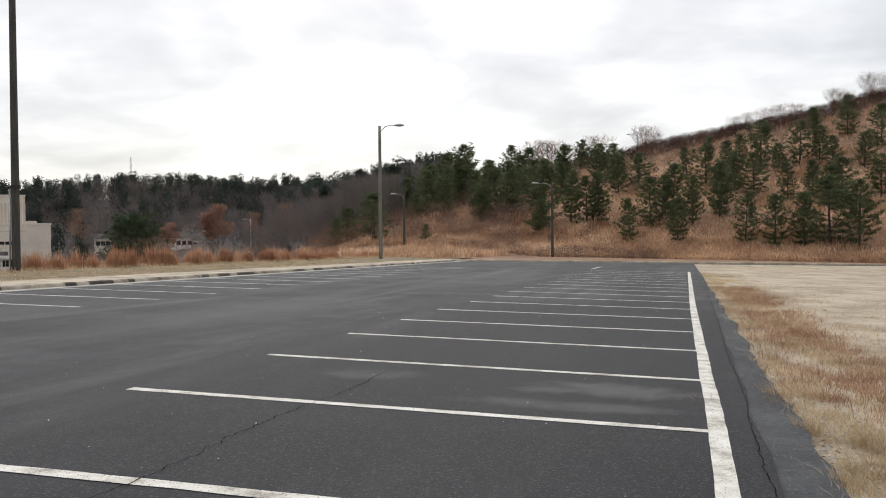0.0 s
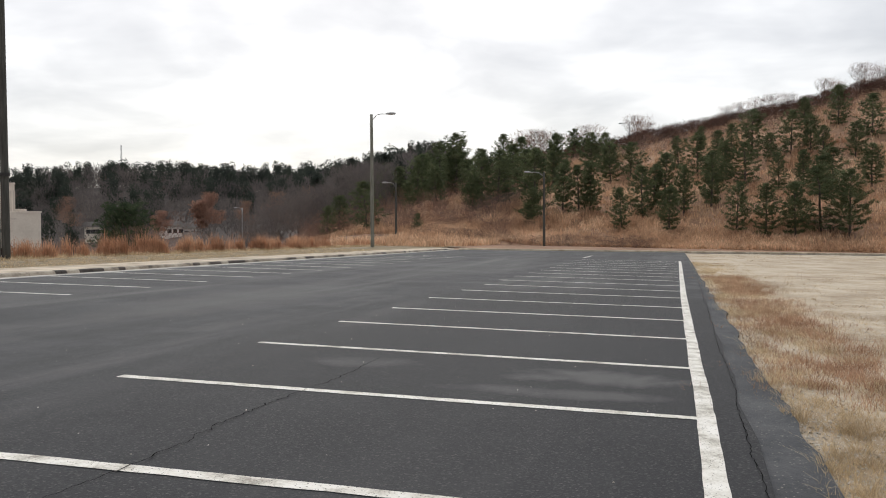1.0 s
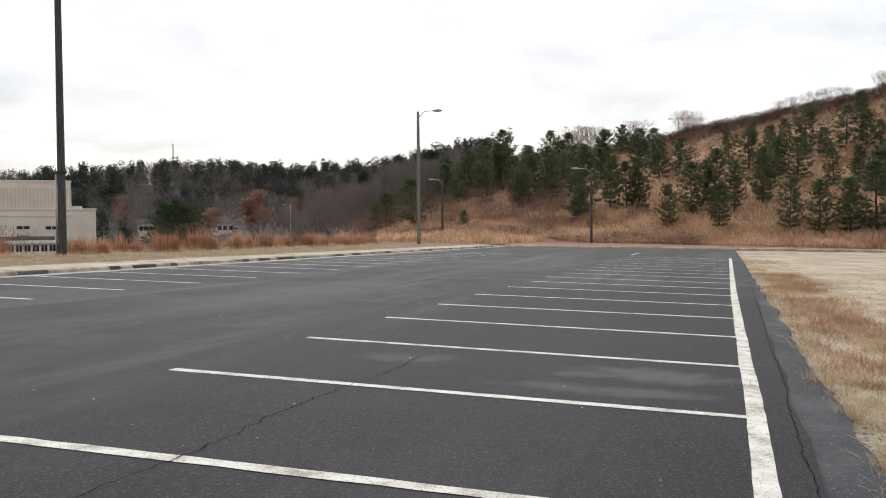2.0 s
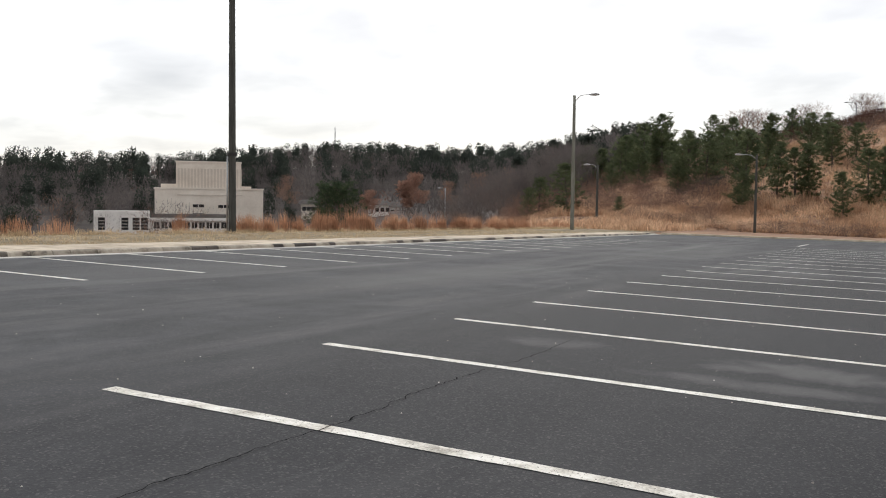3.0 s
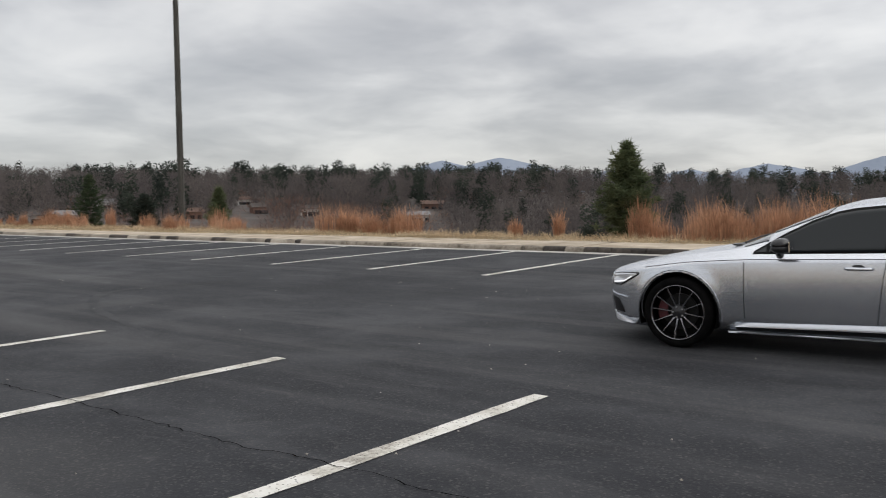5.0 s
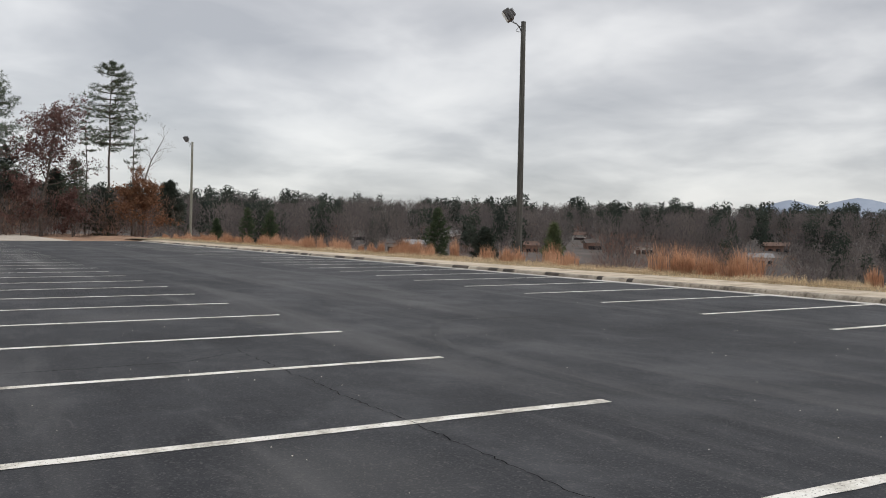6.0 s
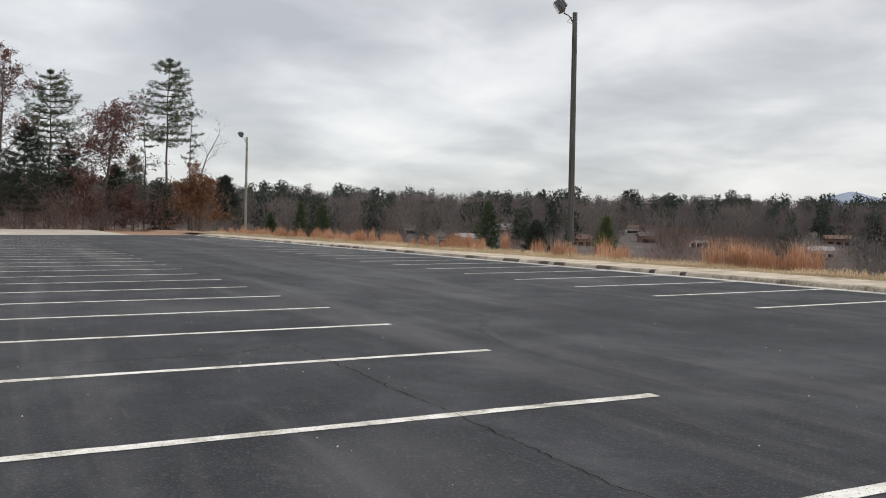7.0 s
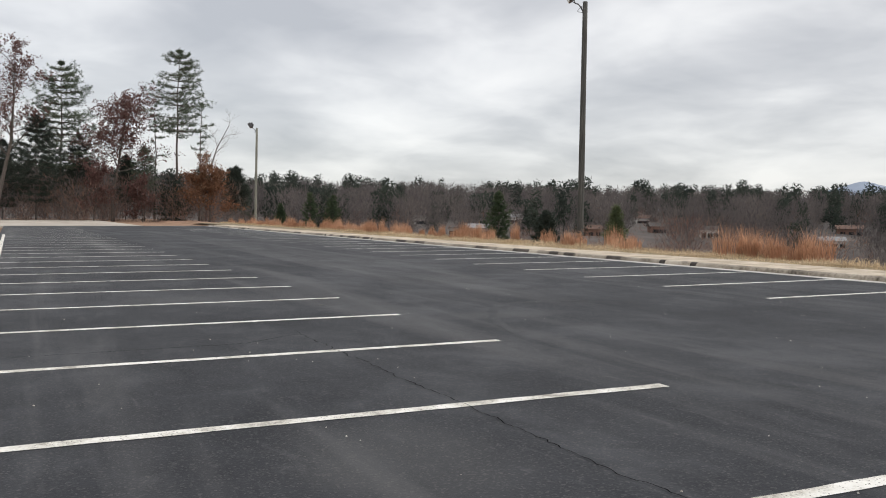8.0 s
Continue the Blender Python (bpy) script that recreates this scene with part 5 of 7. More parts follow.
def build_car():
    car = thing("car", "silver metallic sports sedan with tinted windows and dark alloy wheels", "car",
                at=Matrix.Translation((-8.53, -2.17, lot_z(-8.53, -2.17))) @ Matrix(((0.0502, 0.9985, 0.021, 0), (-0.9986, 0.0499, 0.0155, 0), (0.0144, -0.0217, 0.9997, 0), (0, 0, 0, 1))))
    body = part("body", car_shell(), SILVER, car, "smooth silver metallic body", shade=True)
    for h in HUBS:
        for side in (1, -1):
            bm = bmesh.new()
            k = 40
            prof = []
            for i in range(k + 1):
                a = -0.35 + (math.pi + 0.7) * i / k
                prof.append([bm.verts.new((h + r * math.cos(a), side * y, HUB_Z + r * math.sin(a))) for r, y in ((ARCH - 0.002, 0.895), (ARCH - 0.010, 0.895), (ARCH - 0.004, 0.875), (ARCH + 0.004, 0.5), (0.05, 0.5))])
            for p, q in zip(prof, prof[1:]):
                for j in range(4):
                    bm.faces.new((p[j], q[j], q[j + 1], p[j + 1]))
            part("wheel_arch", bm, ARCH_BLACK, car)
            bm = bmesh.new()
            prev = None
            for i in range(65):
                a = -0.24 + (math.pi + 0.48) * i / 64
                ring = []
                for r, lift in ((ARCH - 0.010, -0.03), (ARCH - 0.010, -0.012), (ARCH + 0.010, -0.003), (ARCH + 0.022, 0.004), (ARCH + 0.027, -0.003)):
                    px, pz = h + r * math.cos(a), HUB_Z + r * math.sin(a)
                    ring.append(bm.verts.new((px, side * (body_side(px, max(pz, eased(CAR_BELOW, px) + 0.02)) + lift), pz)))
                if prev:
                    for j in range(4):
                        bm.faces.new((prev[j], ring[j], ring[j + 1], prev[j + 1]))
                prev = ring
            bmesh.ops.recalc_face_normals(bm, faces=bm.faces)
            part("arch_lip", bm, SILVER, body)
            wheel(car, h, side)
    for side in (1, -1):
        part("window_surround", side_panel(inset(GLASS_LOW, -0.008), inset(GLASS_HIGH, 0.010), window_side, 0.003, side, 70), WINDOW_TRIM, car, "gloss black window surround", True)
        for x0, x1 in ((-0.30, 0.725), (-1.195, -0.405), (-1.505, -1.245)):
            pane = part("side_window", side_panel(clipped(inset(GLASS_LOW, 0.006), x0, x1), clipped(inset(GLASS_HIGH, -0.012), x0, x1), window_side, 0.007, side, 40), TINT, car, "dark tinted side glass", True)
        bm = side_panel([(-1.345, 0.968), (-1.30, 0.967)], [(-1.345, 0.985), (-1.335, 1.012), (-1.31, 1.012), (-1.30, 0.985)], window_side, 0.010, side, 8, 3)
        part("sticker", bm, WHITE_PAINT, pane, "small white window sticker")
        # shut lines
        for line in ([(0.80, 0.80), (0.80, 0.24)], [(-0.33, 0.895), (-0.30, 0.70), (-0.25, 0.24)], [(-1.27, 0.925), (-1.25, 0.84), (-1.16, 0.70), (-1.06, 0.545)], [(-1.08, 0.235), (0.82, 0.205)]):
            part("door_seam", body_ribbon(line, 0.007, side), GLOSS_BLACK, body)
        # shade under the shoulder crease, drawn as a thin black ribbon
        crease = [(x, table(CAR_CREASE, x) + 0.006) for x in np.linspace(-1.98, 1.72, 24)]
        part("shoulder_line", body_ribbon(crease, 0.006, side, 0.0015), SATIN_BLACK, body)
        # sill blade and skirt
        part("side_skirt", side_panel([(-0.97, 0.185), (0.96, 0.158)], [(-0.97, 0.207), (0.96, 0.172)], body_side, 0.05, side, 30, 3, 0.09, 0.012), SILVER, car, "silver side skirt blade")
        # recess shade between moulding and blade, laid on as a black panel
        part("skirt_recess", side_panel([(-0.97, 0.215), (0.90, 0.18)], [(-0.97, 0.275), (0.90, 0.218)], body_side, 0.003, side, 30, 3), SATIN_BLACK, car)
        part("door_moulding", side_panel([(-0.985, 0.278), (0.90, 0.222)], [(-0.985, 0.338), (0.80, 0.262), (0.90, 0.230)], body_side, 0.004, side, 30, 4, 0.02, 0.046), SILVER, car, "raised silver lower door moulding")
        # handles
        for x, z in ((-0.12, 0.775), (-1.045, 0.80)):
            bm = bmesh.new()
            y = body_side(x, z)
            tube(bm, [(x - 0.105, side * (y + 0.002), z + 0.002), (x - 0.09, side * (y + 0.026), z + 0.002), (x + 0.08, side * (y + 0.026), z), (x + 0.105, side * (y + 0.004), z)], [0.010, 0.014, 0.015, 0.011], 8)
            handle = part("door_handle", bm, SILVER, car, "silver bar door handle", True)
            # black pane stands for the shade in the hollow behind the handle
            part("handle_recess", side_panel([(x - 0.045, z + 0.004), (x + 0.05, z + 0.004)], [(x - 0.045, z + 0.02), (x - 0.02, z + 0.034), (x + 0.03, z + 0.034), (x + 0.05, z + 0.02)], body_side, 0.003, side, 10, 4), SATIN_BLACK, handle)
        # mirror
        bm = bmesh.new()
        got = bmesh.ops.create_uvsphere(bm, u_segments=20, v_segments=12, radius=1.0)["verts"]
        bmesh.ops.transform(bm, verts=got, matrix=Matrix.Translation((0.46, side * 0.985, 0.968)) @ pose(0, 0, 0, 0, 0, -12 * side) @ Matrix.Diagonal((0.082, 0.112, 0.056, 1)))
        mirror = part("door_mirror", bm, GLOSS_BLACK, car, "gloss black door mirror", True)
        bm = bmesh.new()
        got = bmesh.ops.create_uvsphere(bm, u_segments=20, v_segments=12, radius=1.0)["verts"]
        bmesh.ops.transform(bm, verts=got, matrix=Matrix.Translation((0.457, side * 0.985, 0.94)) @ pose(0, 0, 0, 0, 0, -12 * side) @ Matrix.Diagonal((0.084, 0.113, 0.048, 1)))
        part("mirror_housing", bm, SATIN_BLACK, mirror, "black lower housing", True)
        bm = bmesh.new()
        tube(bm, [(0.50, side * 0.86, 0.872), (0.49, side * 0.93, 0.895), (0.48, side * 0.96, 0.92)], [0.035, 0.028, 0.026], 8)
        part("mirror_foot", bm, SATIN_BLACK, mirror, shade=True)
        bm = bmesh.new()
        box(bm, 0.375, 0.381, side * 0.985 - 0.085, side * 0.985 + 0.085, 0.91, 1.0, 0.0)
        part("mirror_glass", bm, plain("mirror_glass", (0.8, 0.8, 0.8), 0.02, metal=1.0), mirror)
        # lamps
        part("lamp_surround", side_panel([(1.775, 0.655), (1.89, 0.592), (1.98, 0.540), (2.14, 0.534)], [(1.775, 0.674), (1.89, 0.672), (2.0, 0.664), (2.14, 0.636)], body_side, 0.004, side, 24, 5), GLOSS_BLACK, car, "black headlight surround", True)
        lamp = part("headlight", side_panel([(1.80, 0.654), (1.90, 0.600), (1.99, 0.552), (2.13, 0.545)], [(1.80, 0.662), (1.90, 0.662), (2.0, 0.655), (2.13, 0.628)], body_side, 0.008, side, 24, 5), CLEAR_LENS, car, "clear swept headlight", True)
        part("daytime_lamp", side_panel([(1.86, 0.630), (1.95, 0.578), (2.10, 0.556)], [(1.86, 0.637), (1.95, 0.588), (2.10, 0.567)], body_side, 0.012, side, 16, 2), plain("white_lamp", (0.9, 0.92, 0.95), 0.2, emit=(1, 1, 1), glow=0.8), lamp)
        rear = part("tail_light", side_panel([(-2.39, 0.742), (-2.2, 0.735), (-2.12, 0.745), (-2.02, 0.83)], [(-2.39, 0.845), (-2.2, 0.858), (-2.02, 0.852)], body_side, 0.006, side, 20, 5), RED_LENS, car, "red wraparound tail light", True)
        part("lamp_band", side_panel([(-2.38, 0.79), (-2.08, 0.80)], [(-2.38, 0.80), (-2.08, 0.808)], body_side, 0.010, side, 12, 2), plain("dark_red_lamp", (0.08, 0.004, 0.006), 0.2), rear)
        # bumper details
        part("air_intake", side_panel([(1.97, 0.27), (2.18, 0.27)], [(1.97, 0.29), (2.03, 0.41), (2.18, 0.43)], body_side, 0.004, side, 16, 4), SATIN_BLACK, car)
        part("intake_blade", side_panel([(1.93, 0.425), (2.19, 0.432)], [(1.93, 0.432), (2.19, 0.462)], body_side, 0.018, side, 12, 3), SILVER, car)
        part("front_splitter", side_panel([(1.86, 0.172), (2.2, 0.185)], [(1.86, 0.18), (2.0, 0.215), (2.2, 0.25)], body_side, 0.018, side, 14, 3, 0.05, 0.05), SILVER_LIGHT, car, "bright front lip blade")
        part("rear_blade", side_panel([(-2.41, 0.42), (-1.80, 0.345)], [(-2.41, 0.437), (-1.80, 0.352)], body_side, 0.006, side, 18, 3, 0.02, 0.012), ALU, car, "bright rear bumper strip")
        part("reflector", side_panel([(-2.36, 0.462), (-2.14, 0.43)], [(-2.36, 0.482), (-2.14, 0.448)], body_side, 0.005, side, 8, 2), RED_LENS, car)
        part("diffuser", side_panel([(-2.37, 0.29), (-2.12, 0.235)], [(-2.37, 0.35), (-2.12, 0.29)], body_side, 0.006, side, 14, 4), SATIN_BLACK, car)
        for x in (0.42, 0.54):
            bm = bmesh.new()
            tube(bm, [(-2.16, side * x, 0.262), (-2.29, side * x, 0.266)], 0.036, 16, False)
            tube(bm, [(-2.16, side * x, 0.262), (-2.29, side * x, 0.266)], 0.031, 16, False)
            part("exhaust_tip", bm, STEEL, car, "dark round exhaust tip", shade=True)
    part("windscreen", top_panel(0.93, 0.16, 0.50, 0.006, 16, 24, -0.10), CLEAR_DARK, car, "sloping windscreen", True)
    bm = bmesh.new()
    box(bm, 0.905, 0.99, -0.55, 0.55, 0.925, 0.938, 0.004)
    part("wiper_cowl", bm, SATIN_BLACK, car)
    for s in (0.35, -0.15):
        bm = bmesh.new()
        tube(bm, [(0.93, s, 0.945), (0.86, s - 0.25, 0.985), (0.80, s - 0.45, 1.005)], 0.009, 6)
        part("wiper", bm, SATIN_BLACK, car)
    part("rear_window", top_panel(-1.30, -1.86, 0.54, 0.006, 14, 24, 0.0), CLEAR_DARK, car, "sloping rear glass", True)
    bm = bmesh.new()
    prof = [(-2.18, 1.019), (-2.29, 1.030), (-2.385, 1.040), (-2.395, 1.032), (-2.32, 1.014), (-2.18, 1.008)]
    rings = []
    for k in range(-12, 13):
        f = k / 12
        rings.append([bm.verts.new((x + 0.10 * f * f, 0.60 * f, z - 0.012 - 0.035 * f * f)) for x, z in prof])
    for p, q in zip(rings, rings[1:]):
        for j in range(len(prof)):
            bm.faces.new((p[j], q[j], q[(j + 1) % len(prof)], p[(j + 1) % len(prof)]))
    bm.faces.new(rings[0])
    bm.faces.new(rings[-1][::-1])
    bmesh.ops.recalc_face_normals(bm, faces=bm.faces)
    part("spoiler", bm, GLOSS_BLACK, car, "black boot lip spoiler", True)
    bm = bmesh.new()
    v = [bm.verts.new(p) for p in ((-1.12, 0, 1.333), (-1.27, 0.018, 1.29), (-1.27, -0.018, 1.29), (-1.262, 0.005, 1.352), (-1.262, -0.005, 1.352), (-1.22, 0, 1.356), (-1.14, 0.012, 1.315), (-1.14, -0.012, 1.315))]
    for f in ((0, 6, 1, 3, 5), (0, 5, 4, 2, 7), (1, 2, 4, 3), (3, 4, 5)):
        bm.faces.new([v[i] for i in f])
    part("antenna_fin", bm, SILVER, car)
    # nose and tail
    bm = bmesh.new()
    pts = [(-0.36, 0.57), (0.36, 0.57), (0.46, 0.44), (0.38, 0.25), (-0.38, 0.25), (-0.46, 0.44)]
    rings = [[bm.verts.new((x, y * s, 0.41 + (z - 0.41) * s)) for y, z in pts] for x, s in ((2.17, 0.92), (2.232, 0.9), (2.236, 0.84), (2.22, 0.82))]
    for p, q in zip(rings, rings[1:]):
        for j in range(6):
            bm.faces.new((p[j], p[(j + 1) % 6], q[(j + 1) % 6], q[j]))
    bm.faces.new(rings[-1])
    grille = part("grille", bm, GLOSS_BLACK, car, "black six-sided front grille")
    for k in range(7):
        z = 0.295 + 0.036 * k
        bm = bmesh.new()
        box(bm, 2.223, 2.232, -0.31, 0.31, z - 0.006, z + 0.006, 0.003)
        part("grille_bar", bm, SATIN_BLACK, grille)
    bm = bmesh.new()
    box(bm, 2.232, 2.242, -0.13, 0.13, 0.48, 0.54, 0.004)
    part("badge", bm, ALU, grille, "plain bright badge bar")
    bm = bmesh.new()
    box(bm, -2.447, -2.437, -0.26, 0.26, 0.62, 0.75, 0.003)
    plate = part("number_plate", bm, WHITE_PAINT, car, "white plate with a dark bar")
    bm = bmesh.new()
    box(bm, -2.452, -2.4465, -0.17, 0.17, 0.655, 0.71)
    part("plate_bar", bm, SATIN_BLACK, plate)
    bm = bmesh.new()
    box(bm, 1.0, 1.9, -0.6, 0.6, 0.17, 0.2)
    box(bm, -2.2, 1.0, -0.55, 0.55, 0.17, 0.2)
    part("underbody", bm, SATIN_BLACK, car)
    return car


build_car()


# ---- trees ----
def clump(soup, p, n, size, flat=0.6, slim=0.13):
    """A tuft of needles: slim blades that fan out from a twig end."""
    d = rng.normal(0, 1, (n, 3))
    d[:, 2] = d[:, 2] * flat + 0.35
    d /= np.linalg.norm(d, axis=1)[:, None]
    side = np.cross(d, rng.normal(0, 1, (n, 3)))
    side /= np.linalg.norm(side, axis=1)[:, None] + 1e-9
    length = size * rng.uniform(0.6, 1.25, n)[:, None]
    wide = size * slim
    base = np.asarray(p) + rng.normal(0, size * 0.18, (n, 3))
    soup.add(np.stack([base - side * wide, base + side * wide, base + d * length], 1))


def pine_parts(h, spread, low, whorls, arms, tuft, tufts, droop=0.1, up=0.3, trunk=0.018, taper=0.8, needles=12, gaps=0.0, fan=0.16, slim=0.13, curl=0.0):
    """Trunk and crown meshes of a pine: whorls of boughs that carry needle tufts."""
    bm = bmesh.new()
    bend = [rng.normal(0, 0.008) * h for _ in range(8)]
    pts = [(bend[k] * k / 7, bend[(k + 3) % 8] * k / 7, -0.3 + (h + 0.2) * k / 7) for k in range(8)]
    tube(bm, pts, [h * trunk * (1 - 0.92 * k / 7) + 0.012 for k in range(8)], 7)
    crown = Soup()
    for i in range(whorls):
        t = i / (whorls - 1)
        z = h * (low + (0.97 - low) * t ** 0.95)
        f = min(1.0, (z + 0.3) / (h + 0.2)) * 7
        k = min(6, int(f))
        ax = pts[k][0] + (pts[k + 1][0] - pts[k][0]) * (f - k)
        ay = pts[k][1] + (pts[k + 1][1] - pts[k][1]) * (f - k)
        turn = rng.random() * math.tau
        for j in range(arms):
            if rng.random() < gaps:
                continue
            a = turn + j * math.tau / arms + rng.normal(0, 0.2)
            reach = spread * ((1 - t) ** taper * (0.55 + 0.45 * min(1.0, t * 4)) + 0.06) * rng.uniform(0.65, 1.2)
            rise = reach * (up * (0.4 + t) - droop) * rng.uniform(0.6, 1.3)
            end = (ax + math.cos(a) * reach, ay + math.sin(a) * reach, z + rise)
            mid = (ax + math.cos(a) * reach * 0.5, ay + math.sin(a) * reach * 0.5, z + rise * 0.3)
            if h > 6 or i % 2 == 0:
                tube(bm, [(ax, ay, z), mid, end], [h * 0.0035 + 0.006, h * 0.0022 + 0.005, 0.004], 4, False)
            m = max(1, int(tufts * (0.4 + reach / spread)))
            for q in range(m):
                s = 0.3 + 0.7 * (q + rng.random()) / m
                side = rng.normal(0, fan) * reach * s
                p = (ax + math.cos(a) * reach * s - math.sin(a) * side, ay + math.sin(a) * reach * s + math.cos(a) * side, z + rise * s * s + curl * reach * s ** 4 + rng.normal(0, 0.04) * reach)
                clump(crown, p, needles, tuft * rng.uniform(0.7, 1.2), 0.6, slim)
    clump(crown, (pts[-1][0], pts[-1][1], h * 0.97), needles * 2, tuft, 1.5)
    return bm, crown


def pine(name, label, group, at, h, mat=NEEDLES, **shape):
    tree = thing(name, label, "tree", group, at=at)
    bm, crown = pine_parts(h, **shape)
    part("trunk", bm, BARK, tree, shade=True)
    part("crown", crown.mesh("crown", mat), None, tree)
    return tree


def broadleaf(label, group, at, h, spread, leaf, leaves, leaf_size, low=0.3, bark=BARK, forks=9, name="tree", twiggy=1.0, lift=0.5, stem=0.76, rise=(0.25, 0.9)):
    """A forked trunk, limbs, boughs and twigs, with dry leaves still hanging where there are any."""
    tree = thing(name, label, "tree", group, at=at)
    bm = bmesh.new()
    foliage = Soup()
    ends = []

    def grow(p, d, length, r, level):
        pts, rad = [p], [r]
        n = 4 if level < 2 else 3
        q, dd = Vector(p), Vector(d)
        for k in range(n):
            dd = (dd + Vector(rng.normal(0, 0.14 + 0.05 * level, 3)) + Vector((0, 0, 0.07 if level else 0.02))).normalized()
            q = q + dd * length / n
            pts.append(tuple(q))
            rad.append(max(0.006, r * (1 - (0.88 if level == 0 else 0.75) * (k + 1) / n)))
        tube(bm, pts, rad, 7 if level == 0 else 4 if level == 1 else 3, False)
        if level >= 2:
            ends.extend(pts[1:])
        if level == 3:
            return
        count = (forks, 6, 5)[level]
        for k in range(count):
            f = (low + (1 - low) * (k + rng.random() * 0.6) / count) if level == 0 else 0.25 + 0.75 * (k + rng.random()) / count
            i = min(n - 1, int(f * n))
            b = Vector(pts[i]).lerp(Vector(pts[i + 1]), f * n - i)
            a = k * 2.4 + rng.normal(0, 0.4)
            out = Vector((math.cos(a), math.sin(a), rng.uniform(*rise))).normalized()
            nd = (out + dd * (lift if level == 0 else 0.2 + lift)).normalized()
            reach = spread * (0.9 - 0.45 * f) * rng.uniform(0.7, 1.15) if level == 0 else length * rng.uniform(0.4, 0.65) * twiggy
            grow(tuple(b), nd, reach, max(0.008, rad[i] * 0.5), level + 1)
    grow((0, 0, -0.3), (0, 0, 1), h * stem, h * 0.0115, 0)
    part("trunk", bm, bark, tree)
    if leaves:
        for _ in range(leaves):
            p = np.array(ends[rng.integers(len(ends))]) + rng.normal(0, 0.22, 3)
            d, s = rng.normal(0, 1, 3), rng.normal(0, 1, 3)
            d /= np.linalg.norm(d)
            s = np.cross(d, s)
            s /= np.linalg.norm(s)
            size = leaf_size * rng.uniform(0.6, 1.3)
            foliage.add([p - s * size * 0.4, p + s * size * 0.4, p + d * size])
        part("crown", foliage.mesh("crown", leaf), None, tree, "sparse dry leaves")
    return tree


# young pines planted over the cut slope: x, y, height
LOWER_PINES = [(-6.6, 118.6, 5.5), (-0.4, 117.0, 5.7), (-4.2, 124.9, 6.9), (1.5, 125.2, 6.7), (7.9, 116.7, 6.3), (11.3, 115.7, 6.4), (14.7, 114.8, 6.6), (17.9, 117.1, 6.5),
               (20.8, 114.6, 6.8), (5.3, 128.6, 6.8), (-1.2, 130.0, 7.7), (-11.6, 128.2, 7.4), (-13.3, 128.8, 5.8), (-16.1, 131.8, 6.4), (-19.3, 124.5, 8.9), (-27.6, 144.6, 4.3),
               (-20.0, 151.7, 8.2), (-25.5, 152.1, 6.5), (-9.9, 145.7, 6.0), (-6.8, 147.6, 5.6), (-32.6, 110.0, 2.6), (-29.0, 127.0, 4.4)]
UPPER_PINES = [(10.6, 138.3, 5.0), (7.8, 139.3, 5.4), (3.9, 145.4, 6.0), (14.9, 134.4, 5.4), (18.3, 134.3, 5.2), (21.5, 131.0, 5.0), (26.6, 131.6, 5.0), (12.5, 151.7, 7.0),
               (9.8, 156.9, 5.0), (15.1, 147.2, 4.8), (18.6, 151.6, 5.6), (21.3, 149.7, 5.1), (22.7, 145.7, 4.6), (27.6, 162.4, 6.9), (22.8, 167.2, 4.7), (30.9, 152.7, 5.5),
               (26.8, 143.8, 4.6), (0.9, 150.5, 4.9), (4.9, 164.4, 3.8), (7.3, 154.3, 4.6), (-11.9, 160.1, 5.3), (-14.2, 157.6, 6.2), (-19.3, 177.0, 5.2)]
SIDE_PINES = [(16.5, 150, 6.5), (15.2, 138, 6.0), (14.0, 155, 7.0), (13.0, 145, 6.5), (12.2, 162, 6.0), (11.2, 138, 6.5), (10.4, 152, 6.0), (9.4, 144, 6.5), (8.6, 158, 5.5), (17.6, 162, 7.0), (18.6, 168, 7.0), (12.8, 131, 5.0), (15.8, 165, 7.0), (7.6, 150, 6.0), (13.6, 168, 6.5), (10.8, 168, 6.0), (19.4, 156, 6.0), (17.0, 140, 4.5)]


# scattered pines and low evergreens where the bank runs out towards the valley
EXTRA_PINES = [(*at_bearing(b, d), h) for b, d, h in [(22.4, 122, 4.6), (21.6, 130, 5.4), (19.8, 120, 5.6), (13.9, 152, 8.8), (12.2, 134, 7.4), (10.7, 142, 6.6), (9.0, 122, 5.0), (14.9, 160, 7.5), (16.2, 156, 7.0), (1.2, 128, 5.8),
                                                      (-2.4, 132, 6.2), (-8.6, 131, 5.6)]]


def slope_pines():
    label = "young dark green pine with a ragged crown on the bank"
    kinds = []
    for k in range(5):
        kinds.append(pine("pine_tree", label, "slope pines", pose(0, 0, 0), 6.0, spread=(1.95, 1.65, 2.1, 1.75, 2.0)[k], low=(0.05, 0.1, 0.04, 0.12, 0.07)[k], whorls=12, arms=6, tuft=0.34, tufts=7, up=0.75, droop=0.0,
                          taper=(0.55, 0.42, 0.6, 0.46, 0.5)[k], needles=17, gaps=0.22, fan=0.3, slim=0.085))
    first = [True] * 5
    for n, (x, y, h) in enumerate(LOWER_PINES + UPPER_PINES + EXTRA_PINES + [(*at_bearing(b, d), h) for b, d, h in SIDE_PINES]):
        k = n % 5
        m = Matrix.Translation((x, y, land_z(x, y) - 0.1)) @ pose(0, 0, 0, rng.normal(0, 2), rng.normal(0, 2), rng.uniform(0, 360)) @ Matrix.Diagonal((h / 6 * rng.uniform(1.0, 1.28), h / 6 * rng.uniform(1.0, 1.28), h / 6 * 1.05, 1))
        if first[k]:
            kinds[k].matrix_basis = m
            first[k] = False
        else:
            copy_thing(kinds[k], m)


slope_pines()


